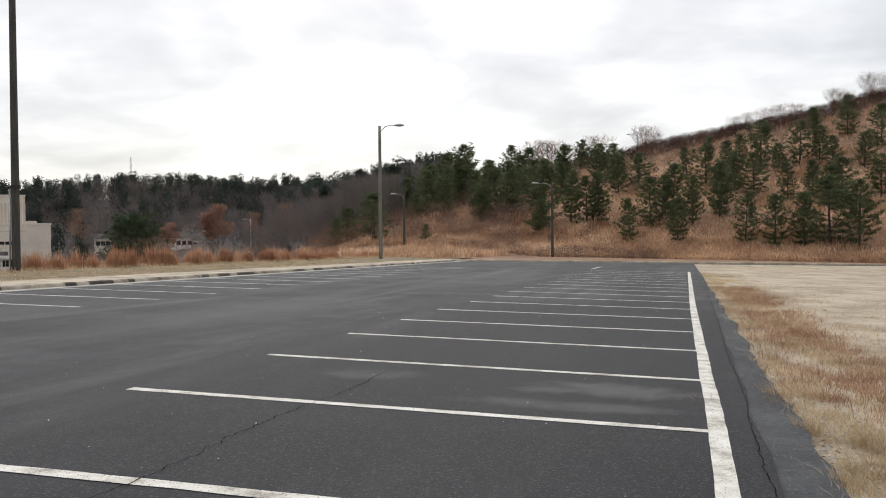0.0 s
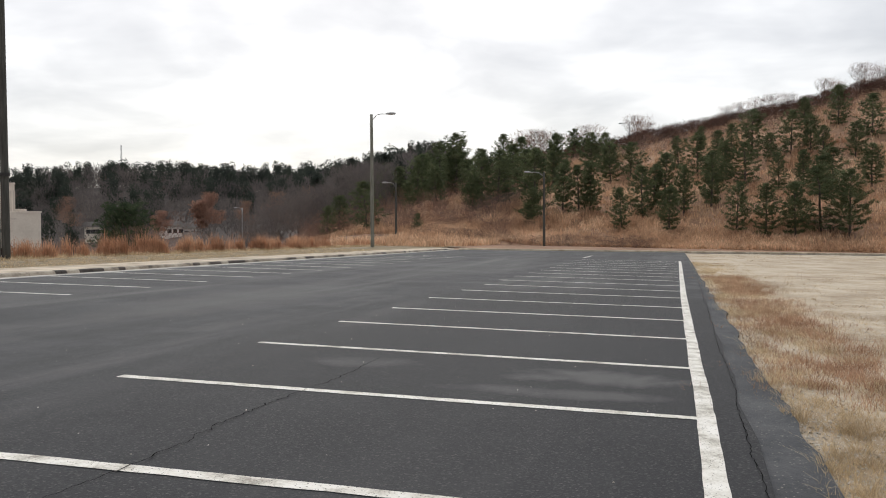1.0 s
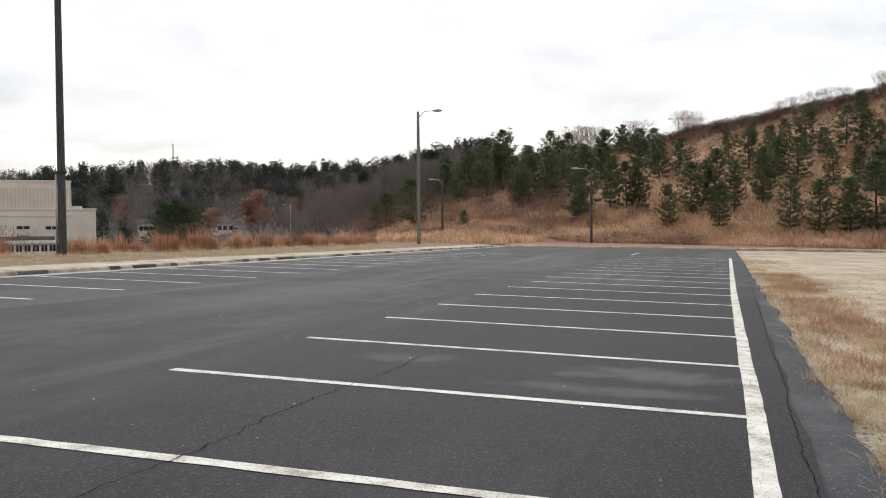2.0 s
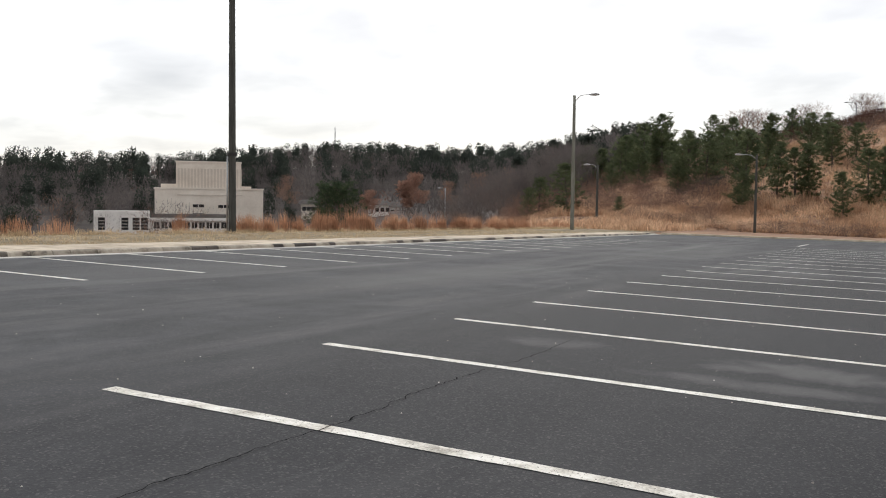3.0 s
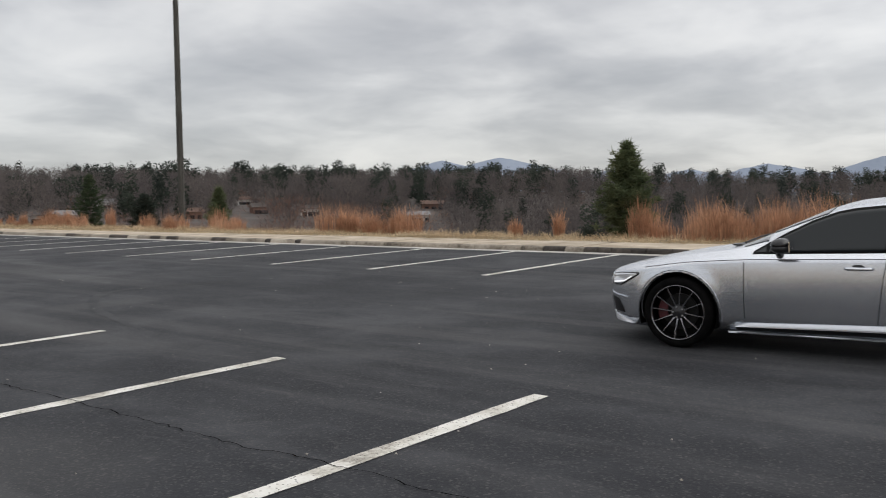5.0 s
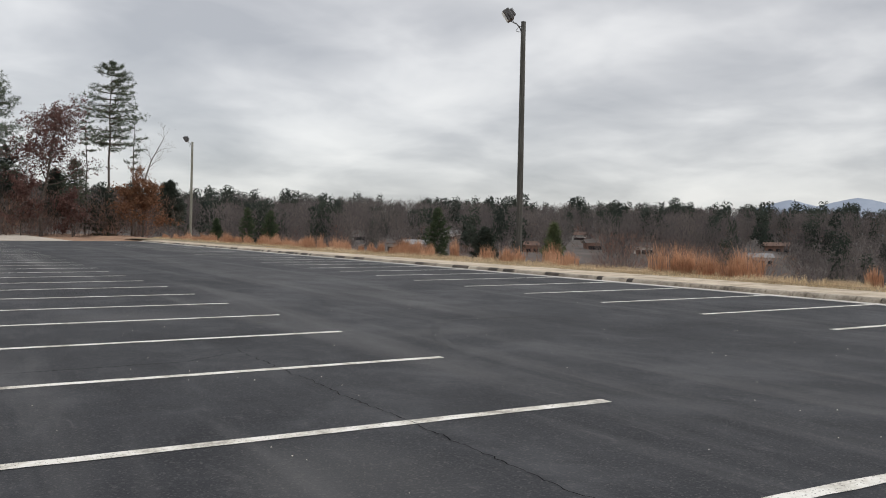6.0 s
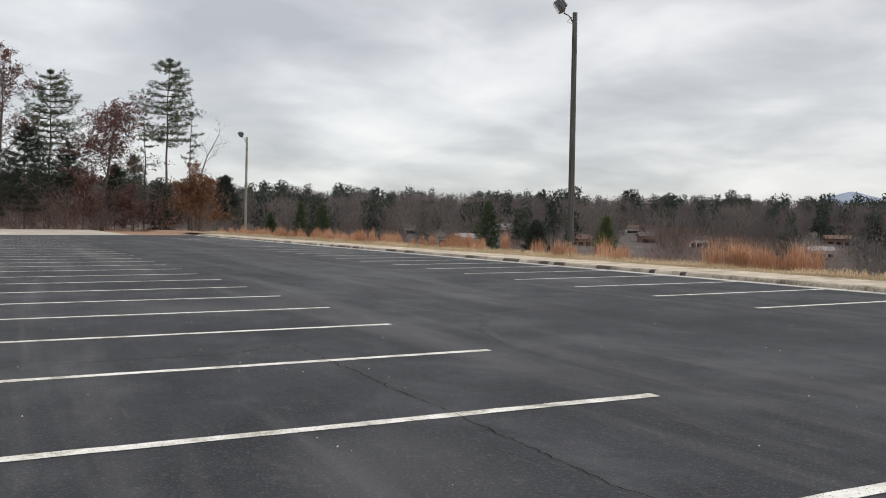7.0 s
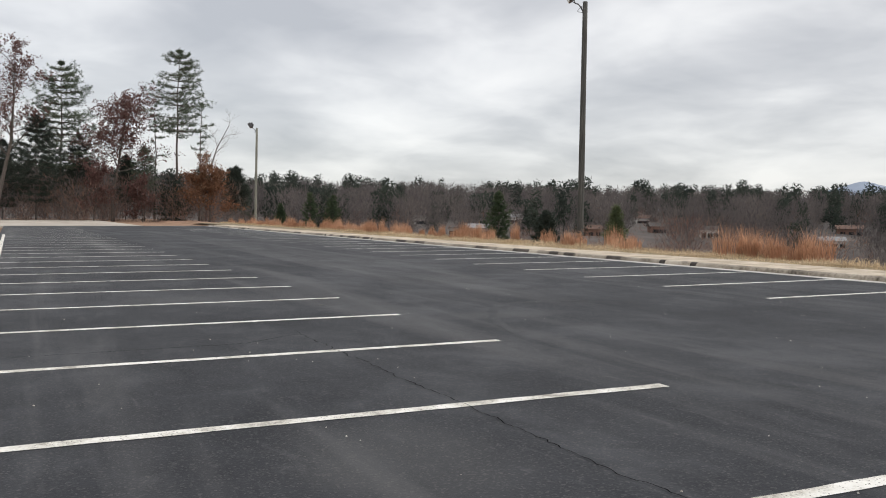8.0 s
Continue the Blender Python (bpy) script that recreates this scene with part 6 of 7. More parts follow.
def ridge_pines():
    """Older round-headed pines where the slope meets the valley woods."""
    label = "tall old pine with a dark rounded crown on the skyline"
    kinds = [pine("pine_tree", label, "skyline pines", pose(0, 0, 0), 13.0, NEEDLES_DARK, spread=(3.4, 3.0, 3.8)[k], low=(0.2, 0.15, 0.28)[k], whorls=15, arms=7, tuft=0.62, tufts=7, up=0.35, taper=0.42, needles=14, gaps=0.12) for k in range(3)]
    # bearing, distance, and how high over the level the top stands, in degrees
    spots = [(23.0, 196, 3.5), (20.8, 180, 4.6), (18.6, 176, 4.9), (17.6, 184, 4.6), (16.3, 178, 5.0), (15.6, 182, 5.2), (15.0, 186, 4.8),
             (14.2, 190, 4.1), (13.5, 178, 4.5), (12.6, 186, 4.2), (11.7, 178, 4.3), (10.9, 188, 4.0), (9.2, 186, 4.4), (7.6, 190, 4.7), (6.2, 194, 5.6), (5.5, 196, 5.5), (21.4, 172, 3.8), (14.8, 172, 3.9), (17.6, 170, 3.8), (12.2, 168, 3.7)]
    for n, (b, d, top) in enumerate(spots):
        x, y = at_bearing(b, d)
        z = land_z(x, y) - 0.2
        h = max(5.0, 1.5 + d * math.tan(radians(top)) - z)
        w = max(h * 0.85, 8.5) / 13
        m = Matrix.Translation((x, y, z)) @ pose(0, 0, 0, 0, 0, rng.uniform(0, 360)) @ Matrix.Diagonal((w, w, h / 14, 1))
        if n < 3:
            kinds[n].matrix_basis = m
        else:
            copy_thing(kinds[n % 3], m)


ridge_pines()


def rim_trees():
    label = "small leafless tree on the hill rim"
    kinds = [broadleaf(label, "rim trees", pose(0, 0, 0), 5.0, 2.4, None, 0, 0, 0.15, BARK, 7, twiggy=1.2) for _ in range(2)]
    for k in kinds:
        haze = Soup()
        plant(haze, bare_soup(5.0, 2.0, 1100, 0.003), 0, 0, 0, 0)
        part("crown", haze.mesh("crown", SCRUB), None, k, "haze of fine reddish twigs")
    spots = [(-3.2, 186, 4.5), (-4.1, 188, 5.0), (-5.0, 186, 5.5), (-6.0, 186, 5.0), (-6.8, 186, 4.8), (-9.0, 186, 5.2), (-9.6, 188, 4.6), (-11.0, 185, 6.2), (-11.8, 187, 5.2), (2.2, 190, 7.0), (1.8, 193, 6.0),
             (5.2, 196, 8.0), (6.4, 198, 7.5), (9.0, 190, 9.5), (10.0, 192, 9.0), (8.2, 196, 9.0)]
    for n, (b, d, h) in enumerate(spots):
        x, y = at_bearing(b, d)
        m = Matrix.Translation((x, y, land_z(x, y) - 0.1)) @ pose(0, 0, 0, 0, 0, rng.uniform(0, 360)) @ Matrix.Diagonal((h / 5 * 1.1, h / 5 * 1.1, h / 5, 1))
        if n < 2:
            kinds[n].matrix_basis = m
        else:
            copy_thing(kinds[n % 2], m)


rim_trees()


def grey_grove():
    label = "grey leafless hardwood at the foot of the slope"
    kinds = [broadleaf(label, "grove trees", pose(0, 0, 0), 12.0, 4.2, None, 0, 0, 0.2, GREY_BARK, 10, twiggy=1.1) for _ in range(3)]
    for k in kinds:
        haze = Soup()
        plant(haze, bare_soup(12.5, 3.4, 1500, 0.0028, 0.18, 0.002), 0, 0, 0, 0)
        part("crown", haze.mesh("crown", TWIGS), None, k, "haze of fine grey twigs")
    spots = [(19.0, 150, 11), (20.2, 140, 11.5), (21.0, 155, 12), (22.0, 142, 11), (23.2, 152, 11.5), (24.2, 140, 10.5), (25.4, 150, 11), (26.5, 160, 11), (20.6, 165, 12.5), (22.8, 168, 12), (24.8, 170, 12), (18.2, 165, 11), (21.6, 176, 13), (23.9, 180, 13), (25.9, 178, 12.5), (19.6, 176, 12.5), (27.2, 172, 11)]
    for n, (b, d, h) in enumerate(spots):
        x, y = at_bearing(b, d)
        m = Matrix.Translation((x, y, land_z(x, y) - 0.2)) @ pose(0, 0, 0, 0, 0, rng.uniform(0, 360)) @ Matrix.Diagonal((h / 12, h / 12, h / 13, 1))
        if n < 3:
            kinds[n].matrix_basis = m
        else:
            copy_thing(kinds[n % 3], m)


grey_grove()

# lone trees along the bank behind the verge
pine("pine_tree", "full young green pine standing below the verge", "bank pines", pose(-30.6, 18.2, land_z(-30.6, 18.2) - 0.2), 4.1, PINE_DEEP, spread=1.55, low=0.04, whorls=17, arms=7, tuft=0.27, tufts=10, up=0.6, droop=0.0, taper=0.7, needles=20, slim=0.06, fan=0.3)
pine("evergreen_bush", "slim dark juniper beside the young pine", "", pose(*at_bearing(62.3, 41), land_z(*at_bearing(62.3, 41)) - 0.1), 2.6, PINE_DEEP, spread=0.5, low=0.03, whorls=14, arms=7, tuft=0.2, tufts=5, up=0.9, droop=0.0, taper=0.4, needles=16, slim=0.08)
pine("pine_tree", "slim young green pine with a long leader shoot", "bank pines", pose(-26.0, -12.9, land_z(-26.0, -12.9) - 0.1), 3.3, spread=1.25, low=0.12, whorls=12, arms=7, tuft=0.24, tufts=10, up=0.7, droop=0.0, taper=1.0, needles=18, slim=0.09, fan=0.3)
for x, y, h in ((-28.0, -87.5, 4.0), (-28.0, -80.5, 3.6), (-29.0, -50.2, 3.7), (-27.5, -35.8, 2.4), (-27.0, -95.0, 2.7)):
    pine("pine_tree", "small green pine sapling among tall dry grass", "bank pines", pose(x, y, land_z(x, y) - 0.1), h, NEEDLES if -40 < y < -30 else PINE_DEEP, spread=0.3 * h, low=0.06, whorls=12, arms=6, tuft=0.24, tufts=6, up=0.7, droop=0.0, taper=0.75, needles=16, slim=0.08)
pine("evergreen_bush", "dark rounded evergreen bush below the verge", "", pose(-31.0, -47.6, land_z(-31.0, -47.6) - 0.1), 3.0, NEEDLES_DARK, spread=1.0, low=0.03, whorls=14, arms=8, tuft=0.28, tufts=4, taper=0.45, needles=16)
broadleaf("small oak sapling holding orange-brown leaves", "", pose(-25.4, 1.95, land_z(-25.4, 1.95)), 2.0, 0.7, LEAF_ORANGE, 420, 0.11, 0.15, BARK, 8, "oak_sapling")
pine("pine_tree", "dark bushy evergreen in the valley behind the pole", "valley trees", pose(*at_bearing(34.9, 130), land_z(*at_bearing(34.9, 130))), 14.6, PINE_DEEP, spread=5.0, low=0.1, whorls=18, arms=8, tuft=0.6, tufts=9, up=0.5, taper=0.32, needles=18, slim=0.08, fan=0.3)


def valley_tree(label, bearing, d, top, half, base, leaf, leaves, bark=GREY_BARK):
    """A rounded crown of fine twigs with the last dry leaves; top and base as height angles, half its width in degrees."""
    x, y = at_bearing(bearing, d)
    z = min(land_z(x, y), 1.5 + d * math.tan(radians(base)) - 1.0)
    h = 1.5 + d * math.tan(radians(top)) - z
    w = d * math.tan(radians(half))
    low = max(0.1, 1 - (d * (math.tan(radians(top)) - math.tan(radians(base)))) / h)
    tree = broadleaf(label, "valley trees", pose(x, y, z), h, w * 1.1, leaf, leaves, 0.55, min(0.6, low), bark, 10)
    haze = Soup()
    lobe = bare_soup(0.5 * (1 - low) * h, 0.5 * w, 480 if leaf else 260, (0.32 if leaf else 0.2) / h, 0.1, 0.003)
    for k in range(9):
        turn, out = k * 2.4, (0.0 if k == 0 else 0.62 * w * (0.6 + 0.4 * math.sin(k * 1.7)))
        rise = low + (1 - low) * (0.5 - 0.36 * out / w - 0.16 * (k % 3))
        plant(haze, lobe, out * math.cos(turn), out * math.sin(turn), rise * h, turn)
    part("twig_crown", haze.mesh("twig_crown", leaf or SCRUB), None, tree, "soft haze of fine twigs and last leaves" if leaf else "haze of fine twigs")


valley_tree("rounded orange-russet tree in the valley", 29.85, 225, 2.25, 1.05, 0.0, PALE_RUSSET, 1500)
valley_tree("small russet-leaved tree in the valley", 32.75, 235, 1.0, 0.75, -0.1, PALE_RUSSET, 900)
valley_tree("bare greyish-pink tree beside the auditorium", 38.15, 215, 1.9, 1.0, -0.1, None, 0)
valley_tree("bare brownish tree in the valley", 25.6, 205, 2.3, 1.1, -0.1, None, 0)
valley_tree("bare brownish tree in the valley", 23.6, 190, 2.6, 1.0, 0.0, None, 0)
valley_tree("bare greyish tree in the valley", 27.6, 215, 1.7, 0.8, -0.1, None, 0)


# ---- the stand of trees beyond the lower end of the lot ----
def end_stand():
    def spot(b, d, top):
        """Place on the ground at a bearing and the height that brings the top to a height angle."""
        x, y = at_bearing(b, d)
        z = land_z(x, y) - 0.2
        return pose(x, y, z), 1.5 + d * math.tan(radians(top)) - z

    def tall_pine(label, b, d, top, dark=False, **change):
        at, h = spot(b, d, top)
        shape = dict(spread=5.0, low=0.4, whorls=17, arms=6, tuft=0.52, tufts=16, up=0.3, droop=0.14, taper=0.5, needles=18, trunk=0.0085, gaps=0.25, fan=0.34, slim=0.05, curl=0.12)
        shape.update(change)
        pine("pine_tree", label, "end trees", at, h, NEEDLES_DARK if dark else PINE_GREY, **shape)

    def oak(label, b, d, top, spread, leaf, leaves, leaf_size=0.3, low=0.3, bark=BARK, forks=12, **more):
        at, h = spot(b, d, top)
        broadleaf(label, "end trees", at, h * 1.2, spread, leaf, leaves, leaf_size, low, bark, forks, **more)
    tall_pine("very tall white pine with plate-like boughs", 170.6, 147, 11.2, spread=5.8, low=0.48, gaps=0.36, taper=0.5, whorls=15, tufts=20)
    tall_pine("tall full white pine beside the oaks", 177.3, 150, 9.9, spread=6.2, low=0.34, gaps=0.22, taper=0.42, whorls=18, tufts=20)
    tall_pine("mid-sized dark pine in the tree line", 178.6, 144, 6.6, True, spread=4.6, low=0.2, gaps=0.15)
    tall_pine("mid-sized dark pine in the tree line", 176.3, 153, 5.6, True, spread=4.0, low=0.25, gaps=0.35)
    tall_pine("mid-sized dark pine in the tree line", 180.4, 150, 5.0, True, spread=4.6, low=0.2, gaps=0.2)
    tall_pine("thin half-bare pine behind the tall one", 171.9, 154, 7.8, spread=2.6, low=0.5, gaps=0.66, tufts=6, whorls=11)
    tall_pine("thin half-bare pine behind the tall one", 169.2, 150, 8.0, spread=2.4, low=0.55, gaps=0.68, tufts=6, whorls=10)
    tall_pine("small thin pine before the tall one", 172.5, 148, 5.0, spread=2.6, low=0.35, gaps=0.4, tufts=7)
    tall_pine("small dark pine at the end of the row", 167.0, 160, 4.0, True, spread=3.0, low=0.3, gaps=0.1)
    tall_pine("small dark pine at the end of the row", 173.6, 156, 4.4, True, spread=3.0, low=0.3, gaps=0.3)
    at, h = spot(170.9, 142, 3.3)
    pine("evergreen_bush", "dark evergreen thicket bush", "end trees", at, h, NEEDLES_DARK, spread=3.4, low=0.05, whorls=12, arms=7, tuft=0.4, tufts=8, taper=0.4, slim=0.09, needles=15)
    oak("large oak with sparse russet leaves", 174.3, 145, 9.0, 8.6, LEAF_MAROON, 9500, 0.27, 0.4, BARK, 18, lift=0.15, stem=0.7, rise=(0.0, 0.6), twiggy=1.15)
    oak("large bare hardwood with few dark red leaves", 180.9, 142, 10.8, 8.0, LEAF_MAROON, 5200, 0.26, 0.38, BARK, 15, lift=0.35, stem=0.8)
    oak("slender leafless tree with upswept limbs", 169.0, 143, 7.6, 5.0, None, 0, 0, 0.3, GREY_BARK, 8)
    oak("low spreading oak thick with orange-brown leaves", 168.6, 136, 4.5, 5.2, LEAF_RUST, 6500, 0.28, 0.12, BARK, 14, lift=0.05, stem=0.62)
    oak("small oak with dry red leaves in the thicket", 172.6, 138, 2.9, 3.4, LEAF_MAROON, 3000, 0.28, 0.1, BARK, 10)
    oak("small oak with dry red leaves in the thicket", 175.4, 138, 3.6, 3.8, LEAF_MAROON, 2600, 0.28, 0.15, BARK, 10)
    oak("leafless young hardwood in the thicket", 166.4, 150, 3.4, 3.0, None, 0, 0, 0.2, BARK, 9)
    oak("large bare hardwood with few dark red leaves", 184.5, 142, 10.0, 6.5, LEAF_MAROON, 2600, 0.30, 0.3, BARK, 12)


end_stand()


def thicket():
    """Brush under the end trees and at the foot of the far bank."""
    twig, red, dark, rim = Soup(), Soup(), Soup(), Soup()
    mound = [bare_soup(1.0, rng.uniform(0.75, 0.95), 1300, 0.004, 0.02, 0.003) for _ in range(3)]
    forms = [bare_soup(1.0, 0.55, 190, 0.006, 0.03, 0.004) for _ in range(6)]
    for _ in range(250):
        b, d = rng.uniform(165.5, 190), rng.uniform(136, 165)
        x, y = at_bearing(b, d)
        s = dark if rng.random() < 0.4 else red if rng.random() < 0.25 else twig
        plant(s, forms[rng.integers(6)], x, y, land_z(x, y) - 0.3, rng.random() * math.tau, rng.uniform(3.5, 9.0) * (0.5 if b < 168 else 1.0))
    for _ in range(1500):
        # reddish scrub along the upper slope and the rim
        b = rng.uniform(-16, 24)
        t = rng.uniform(0.78, 1.06) if b < 10 else rng.uniform(0.0, 1.1)
        y = (110 + 72 * t)
        x = -math.tan(radians(b)) * y
        plant(red if rng.random() < 0.75 else twig, forms[rng.integers(6)], x, y, land_z(x, y) - 0.1, rng.random() * math.tau, rng.uniform(1.4, 2.8) if b < 10 else rng.uniform(1.5, 4.5))
    fringe = [bare_soup(1.0, 0.6, 200, 0.014, 0.03, 0.004) for _ in range(4)]
    for _ in range(1000):
        # dark brush along the hill rim
        b = rng.uniform(-18, 13)
        y = 110 + 72 * rng.uniform(0.93, 1.04)
        x = -math.tan(radians(b)) * y
        plant(rim, fringe[rng.integers(4)], x, y, land_z(x, y) - 0.2, rng.random() * math.tau, rng.uniform(1.5, 2.9))
    for b, d, s in ((138.0, 46, 3.4), (131.2, 44, 3.4), (134.2, 52, 3.2), (143.5, 54, 3.0), (127.0, 46, 3.2), (121.5, 44, 2.6), (116.0, 42, 2.4), (108.0, 42, 2.6), (147.0, 66, 3.2), (150.0, 74, 3.2), (154.0, 90, 3.0), (66.0, 40, 2.2), (72.0, 44, 2.4), (58.0, 46, 2.6)):
        # rounded leafless shrubs below the lip
        x, y = at_bearing(b, d)
        plant(dark if rng.random() < 0.5 else red, mound[rng.integers(3)], x, y, land_z(x, y) - 0.3, rng.random() * math.tau, s)
    for _ in range(520):
        # low brush down the bank
        x, y = rng.uniform(-48, -28.5), rng.uniform(-110, 95)
        plant(red if rng.random() < 0.45 else twig, forms[rng.integers(6)], x, y, land_z(x, y) - 0.2, rng.random() * math.tau, rng.uniform(0.8, 2.2))
    for _ in range(60):
        x, y = rng.uniform(-42, -31), rng.uniform(-95, 60)
        if 10 < y < 45:
            continue
        plant(red if rng.random() < 0.5 else dark, mound[rng.integers(3)], x, y, land_z(x, y) - 0.3, rng.random() * math.tau, rng.uniform(2.0, 3.4))
    for _ in range(120):
        # rounded shrubs over the slope, thick where it runs out to the valley
        b = rng.uniform(-13, 24) if rng.random() < 0.35 else rng.uniform(8, 24)
        y = rng.uniform(108, 150) if b > 8 else rng.uniform(109, 175)
        x = -math.tan(radians(b)) * y
        s = (red, dark, twig)[rng.integers(3)]
        plant(s, mound[rng.integers(3)], x, y, land_z(x, y) - 0.2, rng.random() * math.tau, rng.uniform(1.2, 3.0))
    for _ in range(200):
        # low dark stems along the foot of the bank
        b = rng.uniform(1, 17)
        y = rng.uniform(105, 109.5)
        x = -math.tan(radians(b)) * y
        plant(dark if rng.random() < 0.6 else twig, forms[rng.integers(6)], x, y, land_z(x, y) - 0.1, rng.random() * math.tau, rng.uniform(0.8, 1.9))
    thing("red_brush", "dense reddish-brown leafless brush", "shrubs", kind="stuff", data=red.mesh("red_brush", SCRUB))
    thing("dark_brush", "dark russet leafless brush below the verge", "shrubs", kind="stuff", data=dark.mesh("dark_brush", SCRUB_DARK))
    thing("rim_brush", "fringe of deep russet leafless brush along the hill rim", "shrubs", kind="stuff", data=rim.mesh("rim_brush", RIM_BRUSH))
    thing("grey_brush", "tangled grey-brown leafless brush", "shrubs", kind="stuff", data=twig.mesh("grey_brush", TWIGS))


thicket()


# ---- dry grass ----
def blades(soup, x, y, z, n, h, spread, wide, lean=0.25, plume=0.0, dome=0.0):
    """A tuft of bent blades, each in two pieces."""
    a = rng.random(n) * math.tau
    r = spread * np.sqrt(rng.random(n))
    bx, by = x + np.cos(a) * r, y + np.sin(a) * r
    hh = h * rng.uniform(0.55, 1.1, n) * (1 - dome * (r / spread) ** 2)
    lx, ly = rng.normal(0, lean, n) * hh + np.cos(a) * lean * hh * 0.4, rng.normal(0, lean, n) * hh + np.sin(a) * lean * hh * 0.4
    t = rng.random(n) * math.tau
    w = wide * rng.uniform(0.6, 1.3, n)
    sx, sy = np.cos(t) * w, np.sin(t) * w
    base_l = np.stack([bx - sx, by - sy, np.full(n, z)], 1)
    base_r = np.stack([bx + sx, by + sy, np.full(n, z)], 1)
    k = 0.55 + plume
    mid_l = np.stack([bx + lx * 0.35 - sx * k, by + ly * 0.35 - sy * k, z + hh * 0.6], 1)
    mid_r = np.stack([bx + lx * 0.35 + sx * k, by + ly * 0.35 + sy * k, z + hh * 0.6], 1)
    tip = np.stack([bx + lx, by + ly, z + hh], 1)
    soup.add(np.concatenate([np.stack([base_l, base_r, mid_r], 1), np.stack([base_l, mid_r, mid_l], 1), np.stack([mid_l, mid_r, tip], 1)]))


def dry_grass():
    tall, straw, slope = Soup(), Soup(), Soup()
    for _ in range(900):
        # tall clumps on the lip of the bank, thicker in places
        y = rng.uniform(-108, 84)
        x = table(LIP, y) - 0.1 - abs(rng.normal(0, 1.2)) + rng.normal(0, 0.15)
        thick = noise.noise((y * 0.21, 3.0, 0.0)) + 0.7 * noise.noise((y * 0.75, 8.0, 0.0))
        if y < -15:
            thick = noise.noise((y * 0.42, 3.0, 0.0)) + 0.9 * noise.noise((y * 1.3, 8.0, 0.0)) - 0.1
        if thick < 0.0 and rng.random() < (0.9 if not -14 < y < -3 else 0.62):
            continue
        if abs(y + 12.5) < 0.9 or (-3 < y < 2 and rng.random() < 0.7):
            continue
        if y < -13 and rng.random() < 0.3:
            continue
        if (1 < y < 9 and rng.random() < 0.93) or (2 < y < 24 and rng.random() < 0.7) or (13 < y < 30 and rng.random() < 0.8) or (y >= 30 and rng.random() < 0.65):
            continue
        h = rng.uniform(0.5, 1.35) * (1.12 if -15 < y < -2 else 0.9)
        blades(tall, x, y, land_z(x, y) + 0.03, 170, h, rng.uniform(0.25, 0.75) * (0.7 if y < -13 else 1.0), 0.0065, rng.uniform(0.07, 0.16), 0.6, 0.4)
    for y0, n, high in ((1.2, 2, 1.0), (9.2, 3, 1.25), (10.3, 4, 1.35), (14.2, 4, 1.2), (15.6, 4, 1.35), (16.5, 3, 1.2), (30.9, 3, 1.2), (32.3, 3, 1.1), (34.6, 2, 0.9), (36.6, 4, 1.3), (37.5, 4, 1.3), (40.2, 4, 1.4), (41.3, 4, 1.3), (43.6, 4, 1.3),
                      (45.2, 3, 1.1), (48.0, 4, 1.3), (50.5, 4, 1.2), (53.4, 4, 1.3), (56.0, 3, 1.2), (59.5, 4, 1.3), (63.0, 4, 1.2)):
        # standing orange clumps, each apart from the next
        for _ in range(n):
            y = y0 + rng.normal(0, 0.3)
            x = table(LIP, y) - 0.2 - abs(rng.normal(0, 0.35))
            blades(tall, x, y, land_z(x, y) + 0.03, 130, high * rng.uniform(0.75, 1.05), rng.uniform(0.2, 0.4), 0.0075, 0.1, 0.6, 0.4)
    for _ in range(75):
        # sparse pale weed stalks where the clumps thin out
        y = rng.uniform(1.5, 16.0)
        x = table(LIP, y) - 0.1 + rng.normal(0, 0.4)
        blades(straw, x, y, land_z(x, y) + 0.03, 26, rng.uniform(0.3, 0.85), 0.3, 0.006, 0.3, 0.5)
    for _ in range(3400):
        # short ragged grass on the verge's back edge
        y = rng.uniform(-110, 86)
        x = table(LIP, y) - 0.2 + rng.normal(0, 0.5)
        blades(straw, x, y, land_z(x, y) + 0.04, 9, rng.uniform(0.08, 0.28), 0.2, 0.012, 0.45)
    for _ in range(6500):
        y = rng.uniform(-60, 60)
        x = rng.uniform(table(LIP, y), -20.05)
        blades(straw, x, y, lot_z(x, y) + 0.085, 6, rng.uniform(0.03, 0.10), 0.16, 0.010, 0.5)
    for _ in range(17000):
        # broomsedge all over the cut slope
        y = 109 + 74 * rng.random() ** 1.6
        b = rng.uniform(-18, 24)
        x = -math.tan(radians(b)) * y
        t = (y - 109) / 74
        if noise.noise((x * 0.09, y * 0.09, 1.0)) < -0.25 + 0.4 * t and rng.random() < 0.7:
            continue
        blades(slope, x, y, land_z(x, y) - 0.05, 10, rng.uniform(0.45, 1.0) + 0.5 * max(0.0, noise.noise((x * 0.13, y * 0.13, 6.0))), 0.9, 0.042, 0.34, 0.5)
    for _ in range(700):
        y = rng.uniform(78, 112)
        x = rng.uniform(-34, -21)
        blades(slope, x, y, land_z(x, y), 12, rng.uniform(0.5, 1.2), 0.5, 0.04, 0.28, 0.4)
    for _ in range(260):
        # tall pale plumes in drifts on the slope
        y = 109 + 70 * rng.random()
        b = rng.uniform(-14, 22)
        x = -math.tan(radians(b)) * y
        if noise.noise((x * 0.07, y * 0.07, 21.0)) < 0.08:
            continue
        blades(slope, x, y, land_z(x, y), 110, rng.uniform(1.4, 2.4), rng.uniform(0.6, 1.3), 0.03, 0.2, 0.6, 0.45)
    thing("tall_grass", "tall orange broomsedge clumps on the lip of the bank", "grass", kind="stuff", data=tall.mesh("tall_grass", BROOM))
